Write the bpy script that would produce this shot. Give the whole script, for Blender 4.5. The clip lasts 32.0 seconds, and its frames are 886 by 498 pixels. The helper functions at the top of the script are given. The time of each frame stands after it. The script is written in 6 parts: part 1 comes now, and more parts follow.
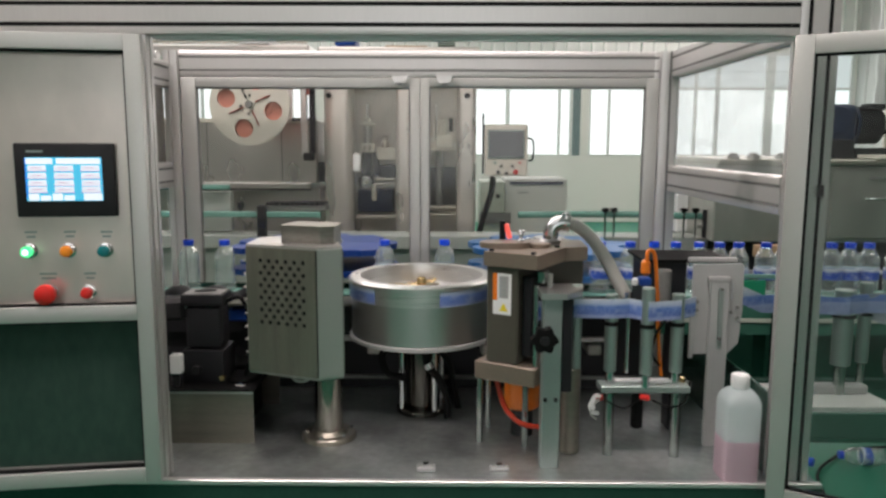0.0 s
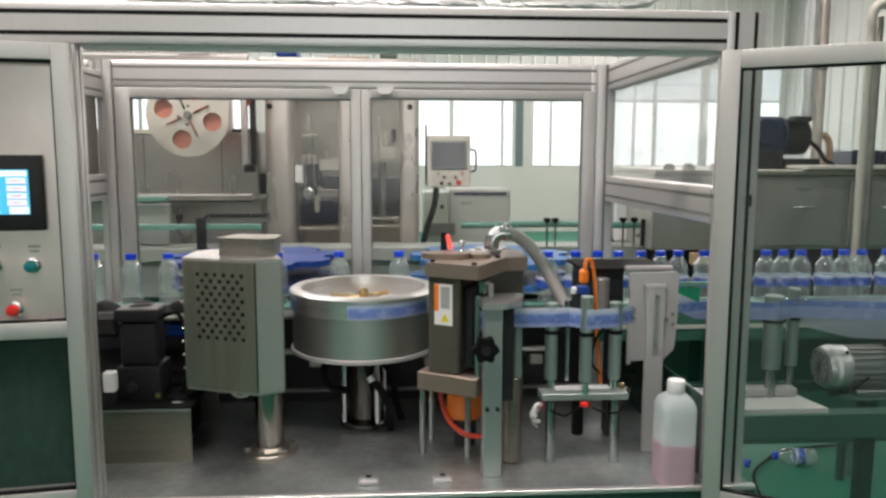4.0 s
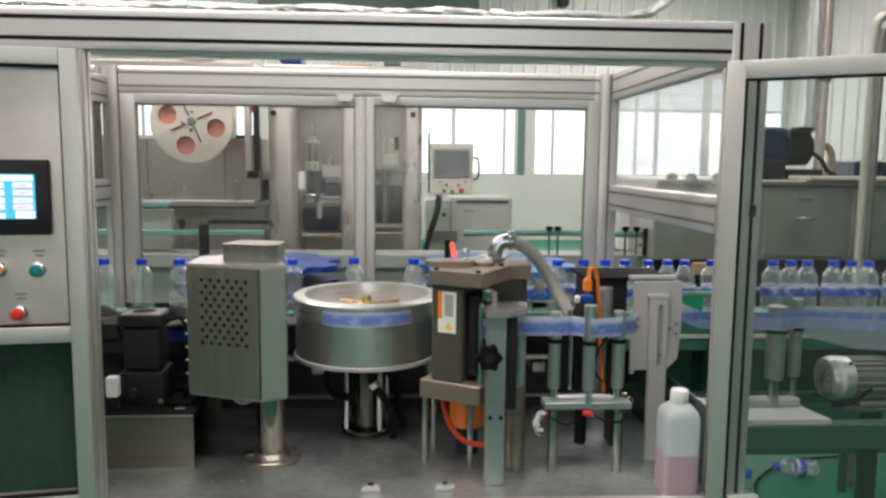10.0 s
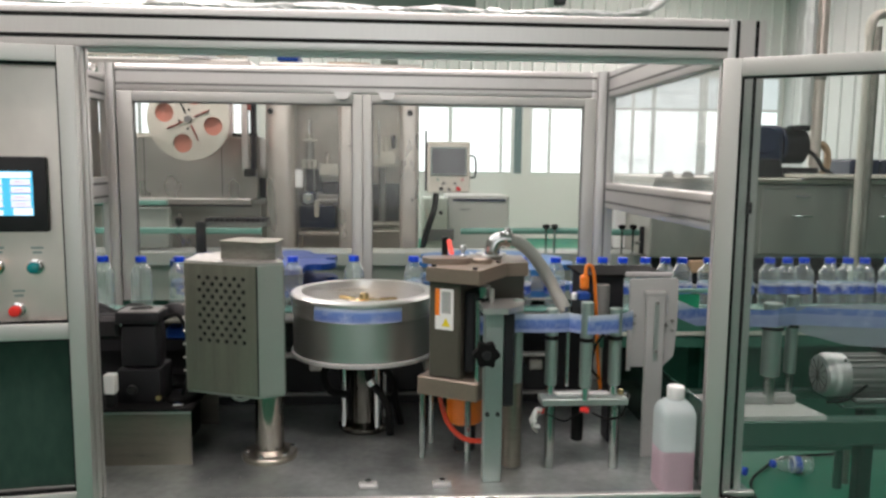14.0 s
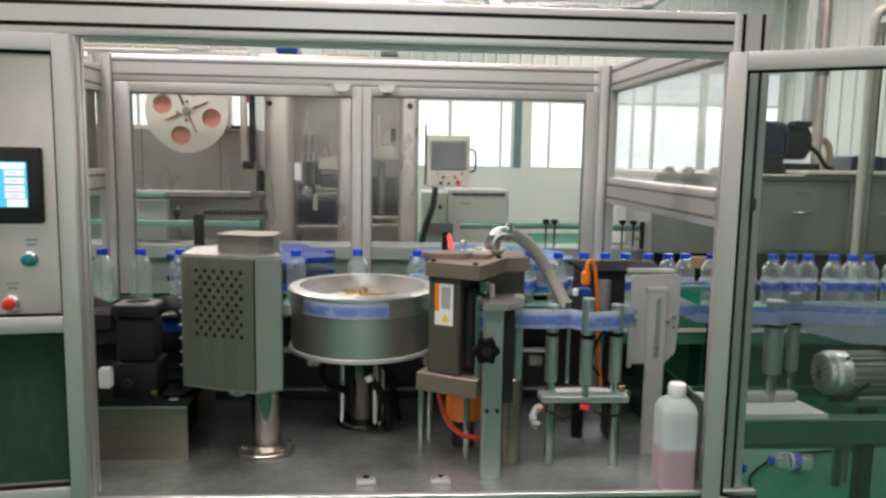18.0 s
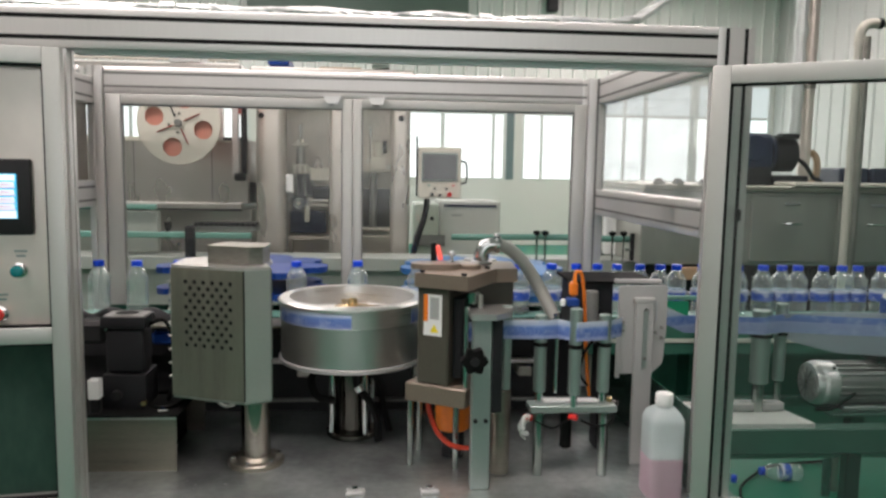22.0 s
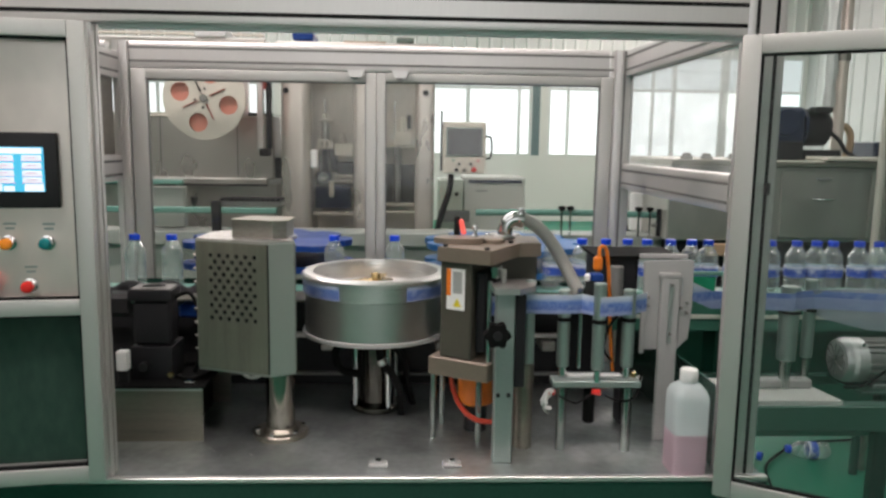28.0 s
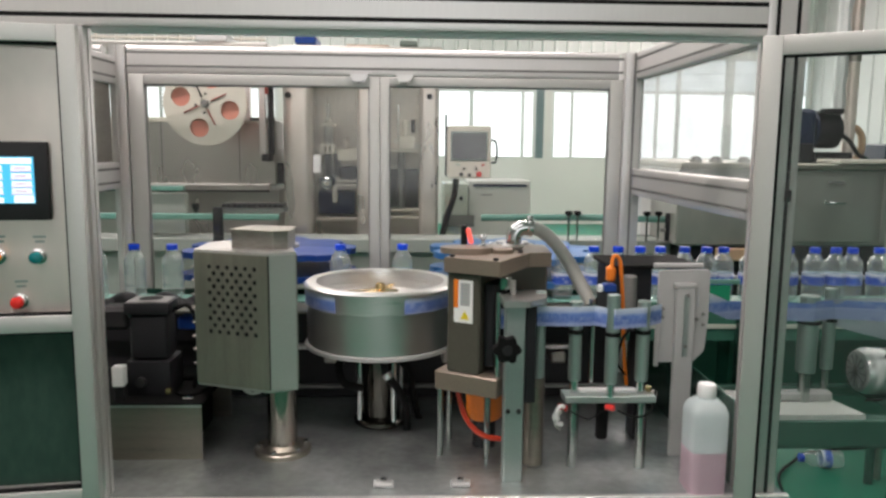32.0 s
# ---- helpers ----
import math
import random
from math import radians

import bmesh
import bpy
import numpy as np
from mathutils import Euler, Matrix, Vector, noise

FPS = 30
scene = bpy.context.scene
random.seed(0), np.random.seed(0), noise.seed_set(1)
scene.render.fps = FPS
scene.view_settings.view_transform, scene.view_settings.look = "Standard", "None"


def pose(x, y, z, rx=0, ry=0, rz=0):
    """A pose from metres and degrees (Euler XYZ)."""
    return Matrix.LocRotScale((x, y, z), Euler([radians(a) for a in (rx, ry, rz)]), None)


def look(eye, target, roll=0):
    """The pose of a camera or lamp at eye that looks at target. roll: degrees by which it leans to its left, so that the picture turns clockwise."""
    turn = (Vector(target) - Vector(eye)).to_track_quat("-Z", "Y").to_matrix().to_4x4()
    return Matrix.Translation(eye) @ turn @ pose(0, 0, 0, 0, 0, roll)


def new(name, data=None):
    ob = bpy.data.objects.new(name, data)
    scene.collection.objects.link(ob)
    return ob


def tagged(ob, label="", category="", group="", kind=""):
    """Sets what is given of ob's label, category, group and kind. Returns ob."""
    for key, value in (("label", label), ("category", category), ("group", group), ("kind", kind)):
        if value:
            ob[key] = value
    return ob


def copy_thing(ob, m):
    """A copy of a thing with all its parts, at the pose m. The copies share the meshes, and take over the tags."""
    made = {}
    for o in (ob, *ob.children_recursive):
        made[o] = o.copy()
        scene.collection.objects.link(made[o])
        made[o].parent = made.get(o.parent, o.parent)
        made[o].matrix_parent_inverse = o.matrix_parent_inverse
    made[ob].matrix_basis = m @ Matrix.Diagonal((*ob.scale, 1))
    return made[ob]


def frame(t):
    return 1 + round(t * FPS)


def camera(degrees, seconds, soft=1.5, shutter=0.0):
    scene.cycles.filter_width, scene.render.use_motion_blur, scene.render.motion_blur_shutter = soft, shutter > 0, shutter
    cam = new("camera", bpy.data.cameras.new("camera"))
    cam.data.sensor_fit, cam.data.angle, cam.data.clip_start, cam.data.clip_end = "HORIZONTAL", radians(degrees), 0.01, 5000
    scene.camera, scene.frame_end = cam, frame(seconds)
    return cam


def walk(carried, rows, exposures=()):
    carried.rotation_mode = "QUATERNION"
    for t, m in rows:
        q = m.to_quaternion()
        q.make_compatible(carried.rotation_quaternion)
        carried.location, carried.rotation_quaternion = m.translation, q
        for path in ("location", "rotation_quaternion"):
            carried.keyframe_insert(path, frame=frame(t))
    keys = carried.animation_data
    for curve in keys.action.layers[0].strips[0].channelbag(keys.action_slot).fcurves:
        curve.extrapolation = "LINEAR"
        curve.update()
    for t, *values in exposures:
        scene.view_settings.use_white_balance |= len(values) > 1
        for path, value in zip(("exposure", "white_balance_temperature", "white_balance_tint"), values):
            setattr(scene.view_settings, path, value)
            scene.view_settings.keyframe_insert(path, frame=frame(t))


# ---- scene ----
cam = camera(60.9, 32.0, soft=2.7)
PATH = [
    (0, (0.008, 0.018, 1.53), (-0.007, 1.998, 1.253), 0.2),
    (0.5, (0.007, 0.025, 1.53), (0.032, 2.006, 1.256), 0.7),
    (1, (0.005, 0.027, 1.532), (0.068, 2.008, 1.258), 0.7),
    (1.5, (0.007, 0.025, 1.531), (0.089, 2.005, 1.262), 0.8),
    (2, (0.014, 0.021, 1.533), (0.126, 2.002, 1.275), 0.7),
    (2.5, (0.012, 0.02, 1.531), (0.141, 2.0, 1.277), 0.7),
    (3, (0.017, 0.018, 1.53), (0.168, 1.996, 1.278), 0.7),
    (3.5, (0.019, 0.016, 1.531), (0.159, 1.996, 1.283), 0.4),
    (5.5, (0.02, 0.017, 1.53), (0.135, 1.997, 1.276), 0.1),
    (6, (0.019, 0.024, 1.528), (0.135, 2.003, 1.265), 0.2),
    (6.5, (0.015, 0.023, 1.53), (0.117, 2.003, 1.269), 0.3),
    (7, (0.024, 0.022, 1.53), (0.137, 2.003, 1.274), -0.1),
    (7.5, (0.026, 0.024, 1.531), (0.162, 2.004, 1.278), 0.2),
    (8, (0.024, 0.024, 1.531), (0.161, 2.003, 1.283), 0.4),
    (8.5, (0.022, 0.023, 1.532), (0.154, 2.004, 1.292), 0.1),
    (9, (0.02, 0.025, 1.531), (0.15, 2.007, 1.294), 0.2),
    (9.5, (0.016, 0.021, 1.532), (0.149, 2.004, 1.303), 0.4),
    (10, (0.012, 0.015, 1.531), (0.138, 1.998, 1.303), 0.6),
    (10.5, (0.007, 0.007, 1.528), (0.13, 1.991, 1.303), 0.7),
    (11, (0.007, 0.004, 1.528), (0.122, 1.989, 1.308), 0.8),
    (11.5, (0.007, 0.006, 1.529), (0.124, 1.99, 1.306), 1.0),
    (12, (0.01, 0.008, 1.528), (0.129, 1.991, 1.295), 0.8),
    (12.5, (0.011, 0.009, 1.528), (0.128, 1.992, 1.294), 0.6),
    (13, (0.011, 0.009, 1.528), (0.141, 1.992, 1.303), 0.4),
    (13.5, (0.012, 0.009, 1.528), (0.146, 1.991, 1.298), 0.5),
    (15.5, (0.002, 0.016, 1.528), (0.123, 1.999, 1.296), 1.1),
    (16, (0.004, 0.017, 1.527), (0.118, 2.0, 1.291), 1.1),
    (16.5, (0.0, 0.025, 1.521), (0.108, 2.005, 1.257), 1.1),
    (17, (-0.001, 0.027, 1.525), (0.099, 2.008, 1.274), 1.3),
    (17.5, (-0.001, 0.031, 1.524), (0.117, 2.012, 1.274), 1.1),
    (18, (0.009, 0.03, 1.527), (0.147, 2.01, 1.28), 1.0),
    (18.5, (0.006, 0.03, 1.526), (0.131, 2.012, 1.288), 1.0),
    (19, (0.009, 0.032, 1.524), (0.147, 2.011, 1.274), 0.9),
    (19.5, (0.009, 0.031, 1.527), (0.144, 2.011, 1.279), 1.0),
    (20, (0.012, 0.023, 1.528), (0.164, 2.003, 1.294), 1.1),
    (20.5, (0.016, 0.021, 1.528), (0.173, 2.001, 1.297), 0.9),
    (21, (0.018, 0.018, 1.529), (0.171, 2.0, 1.309), 0.7),
    (21.5, (0.022, 0.015, 1.528), (0.184, 1.997, 1.313), 0.7),
    (22, (0.018, 0.017, 1.527), (0.174, 2.0, 1.311), 1.0),
    (22.5, (0.018, 0.014, 1.529), (0.178, 1.997, 1.321), 1.2),
    (23, (0.019, 0.009, 1.526), (0.207, 1.989, 1.321), 1.1),
    (23.5, (0.016, 0.011, 1.527), (0.173, 1.994, 1.316), 0.8),
    (24, (0.016, 0.011, 1.528), (0.17, 1.994, 1.318), 1.0),
    (24.5, (0.016, 0.012, 1.528), (0.155, 1.995, 1.315), 1.0),
    (26.5, (0.017, 0.007, 1.527), (0.154, 1.992, 1.325), 0.8),
    (27, (0.014, 0.003, 1.526), (0.15, 1.988, 1.325), 1.0),
    (27.5, (0.016, -0.001, 1.524), (0.122, 1.984, 1.3), 0.8),
    (28, (0.023, 0.023, 1.521), (0.113, 2.001, 1.242), 0.9),
    (28.5, (0.039, 0.063, 1.528), (0.09, 2.043, 1.252), 0.5),
    (29, (0.039, 0.09, 1.529), (0.098, 2.073, 1.277), 0.8),
    (29.5, (0.033, 0.092, 1.531), (0.064, 2.075, 1.271), 0.6),
    (30, (0.029, 0.092, 1.533), (0.063, 2.075, 1.276), 0.5),
    (30.5, (0.029, 0.091, 1.532), (0.104, 2.073, 1.272), 0.7),
    (31, (0.029, 0.096, 1.531), (0.119, 2.075, 1.259), 0.5),
    (31.5, (0.026, 0.099, 1.53), (0.108, 2.079, 1.256), 0.3),
    (32, (0.019, 0.087, 1.529), (0.099, 2.067, 1.257), 0.6),
]
EXPOSURES = [(0, -0.52), (1, -0.46), (2, -0.37), (3, -0.32), (6, -0.35), (9, -0.31), (13, -0.29), (16, -0.33), (20, -0.34), (22, -0.36), (23, -0.45), (24.5, -0.45), (27, -0.36), (28, -0.42), (29, -0.36), (30, -0.39), (31, -0.31), (32, -0.27)]
walk(cam, [(t, look(eye, target, roll)) for t, eye, target, roll in PATH], EXPOSURES)

# ---- world and light ----
world = bpy.data.worlds.new("sky")
scene.world = world
world.use_nodes = True
sky = world.node_tree.nodes.new("ShaderNodeTexSky")
sky.sky_type, sky.sun_disc = "NISHITA", False
sky.sun_elevation, sky.sun_rotation = radians(42), radians(200)
world.node_tree.links.new(sky.outputs[0], world.node_tree.nodes["Background"].inputs[0])
world.node_tree.nodes["Background"].inputs[1].default_value = 0.15


def area_lamp(name, size_x, size_y, power, colour, m):
    data = bpy.data.lights.new(name, "AREA")
    data.shape, data.size, data.size_y, data.energy, data.color = "RECTANGLE", size_x, size_y, power, colour
    ob = new(name, data)
    ob.matrix_world = m
    return ob


# daylight from the hall windows and from unseen roof lights added overhead
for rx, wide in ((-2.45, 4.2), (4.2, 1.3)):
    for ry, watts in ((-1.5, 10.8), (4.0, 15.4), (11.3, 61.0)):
        area_lamp("added_roof_daylight", wide, 3.4, watts * wide * (1.0 if wide > 2 else 4.2 if ry > 9 else 1.2), (1.0, 0.858, 0.832), pose(rx, ry, 5.10, 0, 0, 0))
for wx in (-5.0, 0.0, 5.0):
    area_lamp("window_daylight", 4.4, 2.0, 90, (1.0, 0.91, 0.885), look((wx, 14.86, 2.4), (wx, 0, 1.6)))


# unseen tube lamps added low over the line to brighten its upper parts
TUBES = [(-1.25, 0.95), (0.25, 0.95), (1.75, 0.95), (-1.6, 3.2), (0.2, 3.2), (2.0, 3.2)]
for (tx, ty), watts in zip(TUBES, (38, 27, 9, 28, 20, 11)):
    area_lamp("added_tube_light", 1.15, 0.10, watts, (1.0, 0.864, 0.832), pose(tx, ty, 2.885))


# ---- materials ----
def material(name, colour, rough=0.5, metal=0.0, vary=0.12, scale=8.0, bump=0.0, fine=160.0, stretch=(1, 1, 1), coat=0.0, alpha=None):
    m = bpy.data.materials.new(name)
    m.use_nodes = True
    nt = m.node_tree
    b = nt.nodes["Principled BSDF"]
    co = nt.nodes.new("ShaderNodeTexCoord")
    mp = nt.nodes.new("ShaderNodeMapping")
    mp.inputs["Scale"].default_value = stretch
    nt.links.new(co.outputs["Object"], mp.inputs[0])
    n1 = nt.nodes.new("ShaderNodeTexNoise")
    n1.inputs["Scale"].default_value, n1.inputs["Detail"].default_value = scale, 5
    n2 = nt.nodes.new("ShaderNodeTexNoise")
    n2.inputs["Scale"].default_value, n2.inputs["Detail"].default_value = fine, 3
    for n in (n1, n2):
        nt.links.new(mp.outputs[0], n.inputs["Vector"])
    mix = nt.nodes.new("ShaderNodeMath")
    mix.operation = "MULTIPLY_ADD"
    mix.inputs[1].default_value, mix.inputs[2].default_value = 0.45, 0.0
    nt.links.new(n2.outputs[0], mix.inputs[0])
    add = nt.nodes.new("ShaderNodeMath")
    add.operation = "MULTIPLY_ADD"
    add.inputs[1].default_value = 0.55
    nt.links.new(n1.outputs[0], add.inputs[0])
    nt.links.new(mix.outputs[0], add.inputs[2])
    ramp = nt.nodes.new("ShaderNodeValToRGB")
    lo = [max(0.0, c * (1 - vary)) for c in colour]
    hi = [min(1.0, c * (1 + vary)) for c in colour]
    ramp.color_ramp.elements[0].position, ramp.color_ramp.elements[0].color = 0.3, (*lo, 1)
    ramp.color_ramp.elements[1].position, ramp.color_ramp.elements[1].color = 0.7, (*hi, 1)
    nt.links.new(add.outputs[0], ramp.inputs[0])
    nt.links.new(ramp.outputs[0], b.inputs["Base Color"])
    rr = nt.nodes.new("ShaderNodeMapRange")
    rr.inputs["From Min"].default_value, rr.inputs["From Max"].default_value = 0.3, 0.7
    rr.inputs["To Min"].default_value, rr.inputs["To Max"].default_value = rough * (1 - min(0.2, vary)), min(1.0, rough * (1 + min(0.25, vary)))
    nt.links.new(add.outputs[0], rr.inputs[0])
    nt.links.new(rr.outputs[0], b.inputs["Roughness"])
    b.inputs["Metallic"].default_value = metal
    b.inputs["Coat Weight"].default_value = coat
    if bump:
        bp = nt.nodes.new("ShaderNodeBump")
        bp.inputs["Strength"].default_value, bp.inputs["Distance"].default_value = bump, 0.002
        nt.links.new(n2.outputs[0], bp.inputs["Height"])
        nt.links.new(bp.outputs[0], b.inputs["Normal"])
    return m


def clear(name, tint, gloss, rough=0.03, film=0.0):
    """Thin clear sheet: light passes, the surface reflects a little; film is a milky share."""
    m = bpy.data.materials.new(name)
    m.use_nodes = True
    nt = m.node_tree
    nt.nodes.remove(nt.nodes["Principled BSDF"])
    tr, gl = nt.nodes.new("ShaderNodeBsdfTransparent"), nt.nodes.new("ShaderNodeBsdfGlossy")
    tr.inputs[0].default_value = (*tint, 1)
    gl.inputs["Roughness"].default_value = rough
    lw = nt.nodes.new("ShaderNodeLayerWeight")
    lw.inputs[0].default_value = 0.35
    mu = nt.nodes.new("ShaderNodeMath")
    mu.operation, mu.inputs[1].default_value, mu.inputs[2].default_value = "MULTIPLY_ADD", gloss, 0.02
    nt.links.new(lw.outputs["Facing"], mu.inputs[0])
    mx = nt.nodes.new("ShaderNodeMixShader")
    nt.links.new(mu.outputs[0], mx.inputs[0])
    nt.links.new(tr.outputs[0], mx.inputs[1])
    nt.links.new(gl.outputs[0], mx.inputs[2])
    last = mx
    if film:
        df = nt.nodes.new("ShaderNodeBsdfDiffuse")
        df.inputs[0].default_value = (0.8, 0.84, 0.84, 1)
        no = nt.nodes.new("ShaderNodeTexNoise")
        no.inputs["Scale"].default_value = 5
        fm = nt.nodes.new("ShaderNodeMath")
        fm.operation, fm.inputs[1].default_value = "MULTIPLY", film * 2
        nt.links.new(no.outputs[0], fm.inputs[0])
        last = nt.nodes.new("ShaderNodeMixShader")
        nt.links.new(fm.outputs[0], last.inputs[0])
        nt.links.new(mx.outputs[0], last.inputs[1])
        nt.links.new(df.outputs[0], last.inputs[2])
    nt.links.new(last.outputs[0], nt.nodes["Material Output"].inputs[0])
    return m


def milky(name, colour, clear_share):
    """Thin translucent plastic: part of the light passes straight, the rest is scattered."""
    m = material(name, colour, 0.35, 0, 0.04, 10)
    nt = m.node_tree
    b, out = nt.nodes["Principled BSDF"], nt.nodes["Material Output"]
    tr, tl = nt.nodes.new("ShaderNodeBsdfTransparent"), nt.nodes.new("ShaderNodeBsdfTranslucent")
    tl.inputs[0].default_value = (*colour, 1)
    m1, m2 = nt.nodes.new("ShaderNodeMixShader"), nt.nodes.new("ShaderNodeMixShader")
    m1.inputs[0].default_value, m2.inputs[0].default_value = 0.4, clear_share
    nt.links.new(b.outputs[0], m1.inputs[1])
    nt.links.new(tl.outputs[0], m1.inputs[2])
    nt.links.new(m1.outputs[0], m2.inputs[1])
    nt.links.new(tr.outputs[0], m2.inputs[2])
    nt.links.new(m2.outputs[0], out.inputs[0])
    return m


def glow(name, colour, strength):
    m = bpy.data.materials.new(name)
    m.use_nodes = True
    b = m.node_tree.nodes["Principled BSDF"]
    b.inputs["Base Color"].default_value = (*[c * 0.5 for c in colour], 1)
    b.inputs["Emission Color"].default_value = (*colour, 1)
    b.inputs["Emission Strength"].default_value = strength
    b.inputs["Roughness"].default_value = 0.2
    return m


ALU = material("anodised_aluminium", (0.72, 0.705, 0.69), 0.36, 0.76, 0.05, 3, 0.03, 300, (1, 1, 0.05))
ALU_DOOR = material("satin_door_aluminium", (0.53, 0.535, 0.51), 0.38, 0.5, 0.05, 3, 0.02, 300)
STEEL = material("brushed_stainless", (0.56, 0.55, 0.53), 0.30, 0.95, 0.10, 5, 0.06, 90, (1, 1, 14))
STEEL_H = material("brushed_stainless_sheet", (0.37, 0.355, 0.30), 0.34, 0.9, 0.16, 4, 0.06, 60, (14, 1, 1))
PANEL_STEEL = material("stained_panel_steel", (0.78, 0.705, 0.65), 0.30, 0.82, 0.16, 4, 0.0, 14, (1, 1, 0.5))
BAY_STEEL = material("light_machine_steel", (0.68, 0.61, 0.55), 0.36, 0.5, 0.24, 3, 0.0, 14, (1, 1, 0.6))
HOOD_STEEL = material("stained_hood_steel", (0.54, 0.51, 0.475), 0.30, 0.78, 0.16, 2.0, 0.0, 7, (1, 1, 0.5))
# upright streaks: mottled steel plus reflection bands painted into its colour
BACK_STEEL = material("streaked_machine_steel", (0.72, 0.665, 0.615), 0.30, 0.72, 0.20, 2.5, 0.0, 9, (1, 1, 0.4))
TUNNEL_STEEL = material("weathered_tunnel_steel", (0.41, 0.41, 0.375), 0.38, 0.72, 0.18, 2.5, 0.0, 12, (1, 1, 0.5))
STEEL_OLD = material("stained_stainless", (0.33, 0.315, 0.285), 0.34, 0.9, 0.28, 4, 0.08, 60, (1, 1, 4))
TABLE = material("worn_stainless_deck", (0.765, 0.81, 0.80), 0.49, 0.95, 0.18, 7, 0.05, 55)


def burnish(m, colour, rough, share):
    """Polished patches on a worn sheet: part of it reflects sharply, in cloudy patches."""
    nt = m.node_tree
    out, b = nt.nodes["Material Output"], nt.nodes["Principled BSDF"]
    gl, mx, no, mr = (nt.nodes.new(k) for k in ("ShaderNodeBsdfGlossy", "ShaderNodeMixShader", "ShaderNodeTexNoise", "ShaderNodeMapRange"))
    co = nt.nodes.new("ShaderNodeTexCoord")
    nt.links.new(co.outputs["Object"], no.inputs["Vector"])
    gl.inputs[0].default_value, gl.inputs["Roughness"].default_value = (*colour, 1), rough
    no.inputs["Scale"].default_value, no.inputs["Detail"].default_value = 4.5, 6
    mr.inputs["From Min"].default_value, mr.inputs["From Max"].default_value = 0.3, 0.7
    mr.inputs["To Min"].default_value, mr.inputs["To Max"].default_value = share - 0.22, share + 0.22
    nt.links.new(no.outputs[0], mr.inputs[0])
    nt.links.new(mr.outputs[0], mx.inputs[0])
    nt.links.new(b.outputs[0], mx.inputs[1])
    nt.links.new(gl.outputs[0], mx.inputs[2])
    nt.links.new(mx.outputs[0], out.inputs[0])


burnish(TABLE, (0.605, 0.65, 0.64), 0.16, 0.52)
CHROME = material("chrome", (0.72, 0.72, 0.72), 0.12, 1.0, 0.04, 6)
ROD_STEEL = material("worn_guide_rod", (0.36, 0.385, 0.365), 0.22, 1.0, 0.08, 9)
DRUM_AL = material("turned_aluminium", (0.84, 0.83, 0.81), 0.28, 0.95, 0.05, 6, 0.04, 160, (1, 1, 20))
DRUM_DARK = material("satin_drum_shell", (0.62, 0.63, 0.61), 0.33, 0.95, 0.02, 3, 0.0)
DARK_POLISH = material("dark_polished_steel", (0.10, 0.092, 0.082), 0.17, 1.0, 0.08, 5, 0.01, 60)
VALVE_BRONZE = material("dull_bronze", (0.24, 0.20, 0.15), 0.45, 0.5, 0.2, 12)
POLISHED = material("polished_steel", (0.38, 0.345, 0.305), 0.15, 1.0, 0.06, 5, 0.01, 60)
ROLLER_AL = material("worn_roller_aluminium", (0.345, 0.425, 0.395), 0.36, 0.75, 0.06, 5, 0.02, 200)
# lighter copy of the housing steel for its lit corner face
LIT_STEEL = material("lit_side_steel", (0.50, 0.53, 0.495), 0.33, 0.7, 0.05, 6, 0.02, 200)
BOX_STEEL = material("dull_brown_stainless", (0.24, 0.22, 0.185), 0.33, 0.9, 0.2, 4, 0.06, 60, (1, 1, 14))
MOTOR_GREY = material("grey_motor_enamel", (0.37, 0.38, 0.365), 0.4, 0.4, 0.10, 8, 0.03)
GRILLE = material("dusty_fan_grille", (0.13, 0.135, 0.14), 0.6, 0.3, 0.2, 60, 0.3, 400)
SILVER = material("silver_motor_paint", (0.66, 0.67, 0.66), 0.34, 0.75, 0.06, 7, 0.03)
BLACK = material("black_plastic", (0.014, 0.014, 0.015), 0.5, 0.0, 0.3, 20, 0.05)
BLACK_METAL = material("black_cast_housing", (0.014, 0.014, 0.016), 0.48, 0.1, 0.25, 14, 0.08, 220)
for dark in (BLACK, BLACK_METAL):
    dark.node_tree.nodes["Principled BSDF"].inputs["Specular IOR Level"].default_value = 0.28
RUBBER = material("black_rubber", (0.006, 0.006, 0.006), 0.75)
RUBBER.node_tree.nodes["Principled BSDF"].inputs["Specular IOR Level"].default_value = 0.12
DARK_PAINT = material("dark_grey_brown_enamel", (0.085, 0.078, 0.062), 0.42, 0.25, 0.12, 7, 0.06, 200)
TAUPE = material("taupe_steel_plate", (0.235, 0.19, 0.150), 0.40, 0.5, 0.12, 7, 0.05, 180)
GREY_PAINT = material("satin_grey_metal", (0.325, 0.38, 0.358), 0.36, 0.65, 0.06, 7, 0.03)
PALE = material("pale_grey_plastic", (0.36, 0.365, 0.355), 0.45, 0, 0.05)
BLUE = material("blue_nylon", (0.008, 0.042, 0.21), 0.42, 0, 0.15, 10, 0.05)
LIGHT_BLUE = material("light_blue_nylon", (0.03, 0.13, 0.33), 0.42, 0, 0.12, 10, 0.05)
CAP = material("blue_cap_plastic", (0.006, 0.055, 0.58), 0.35, 0, 0.08, 30)
for blue in (BLUE, LIGHT_BLUE, CAP):
    blue.node_tree.nodes["Principled BSDF"].inputs["Specular IOR Level"].default_value = 0.25
TEAL = material("teal_polymer_rail", (0.13, 0.30, 0.25), 0.45, 0, 0.12, 12)
DULL_STEEL = material("dull_steel", (0.24, 0.24, 0.23), 0.6, 0.6, 0.2, 5)
GREEN_BELT = material("green_belt", (0.032, 0.135, 0.092), 0.5, 0, 0.15, 12)
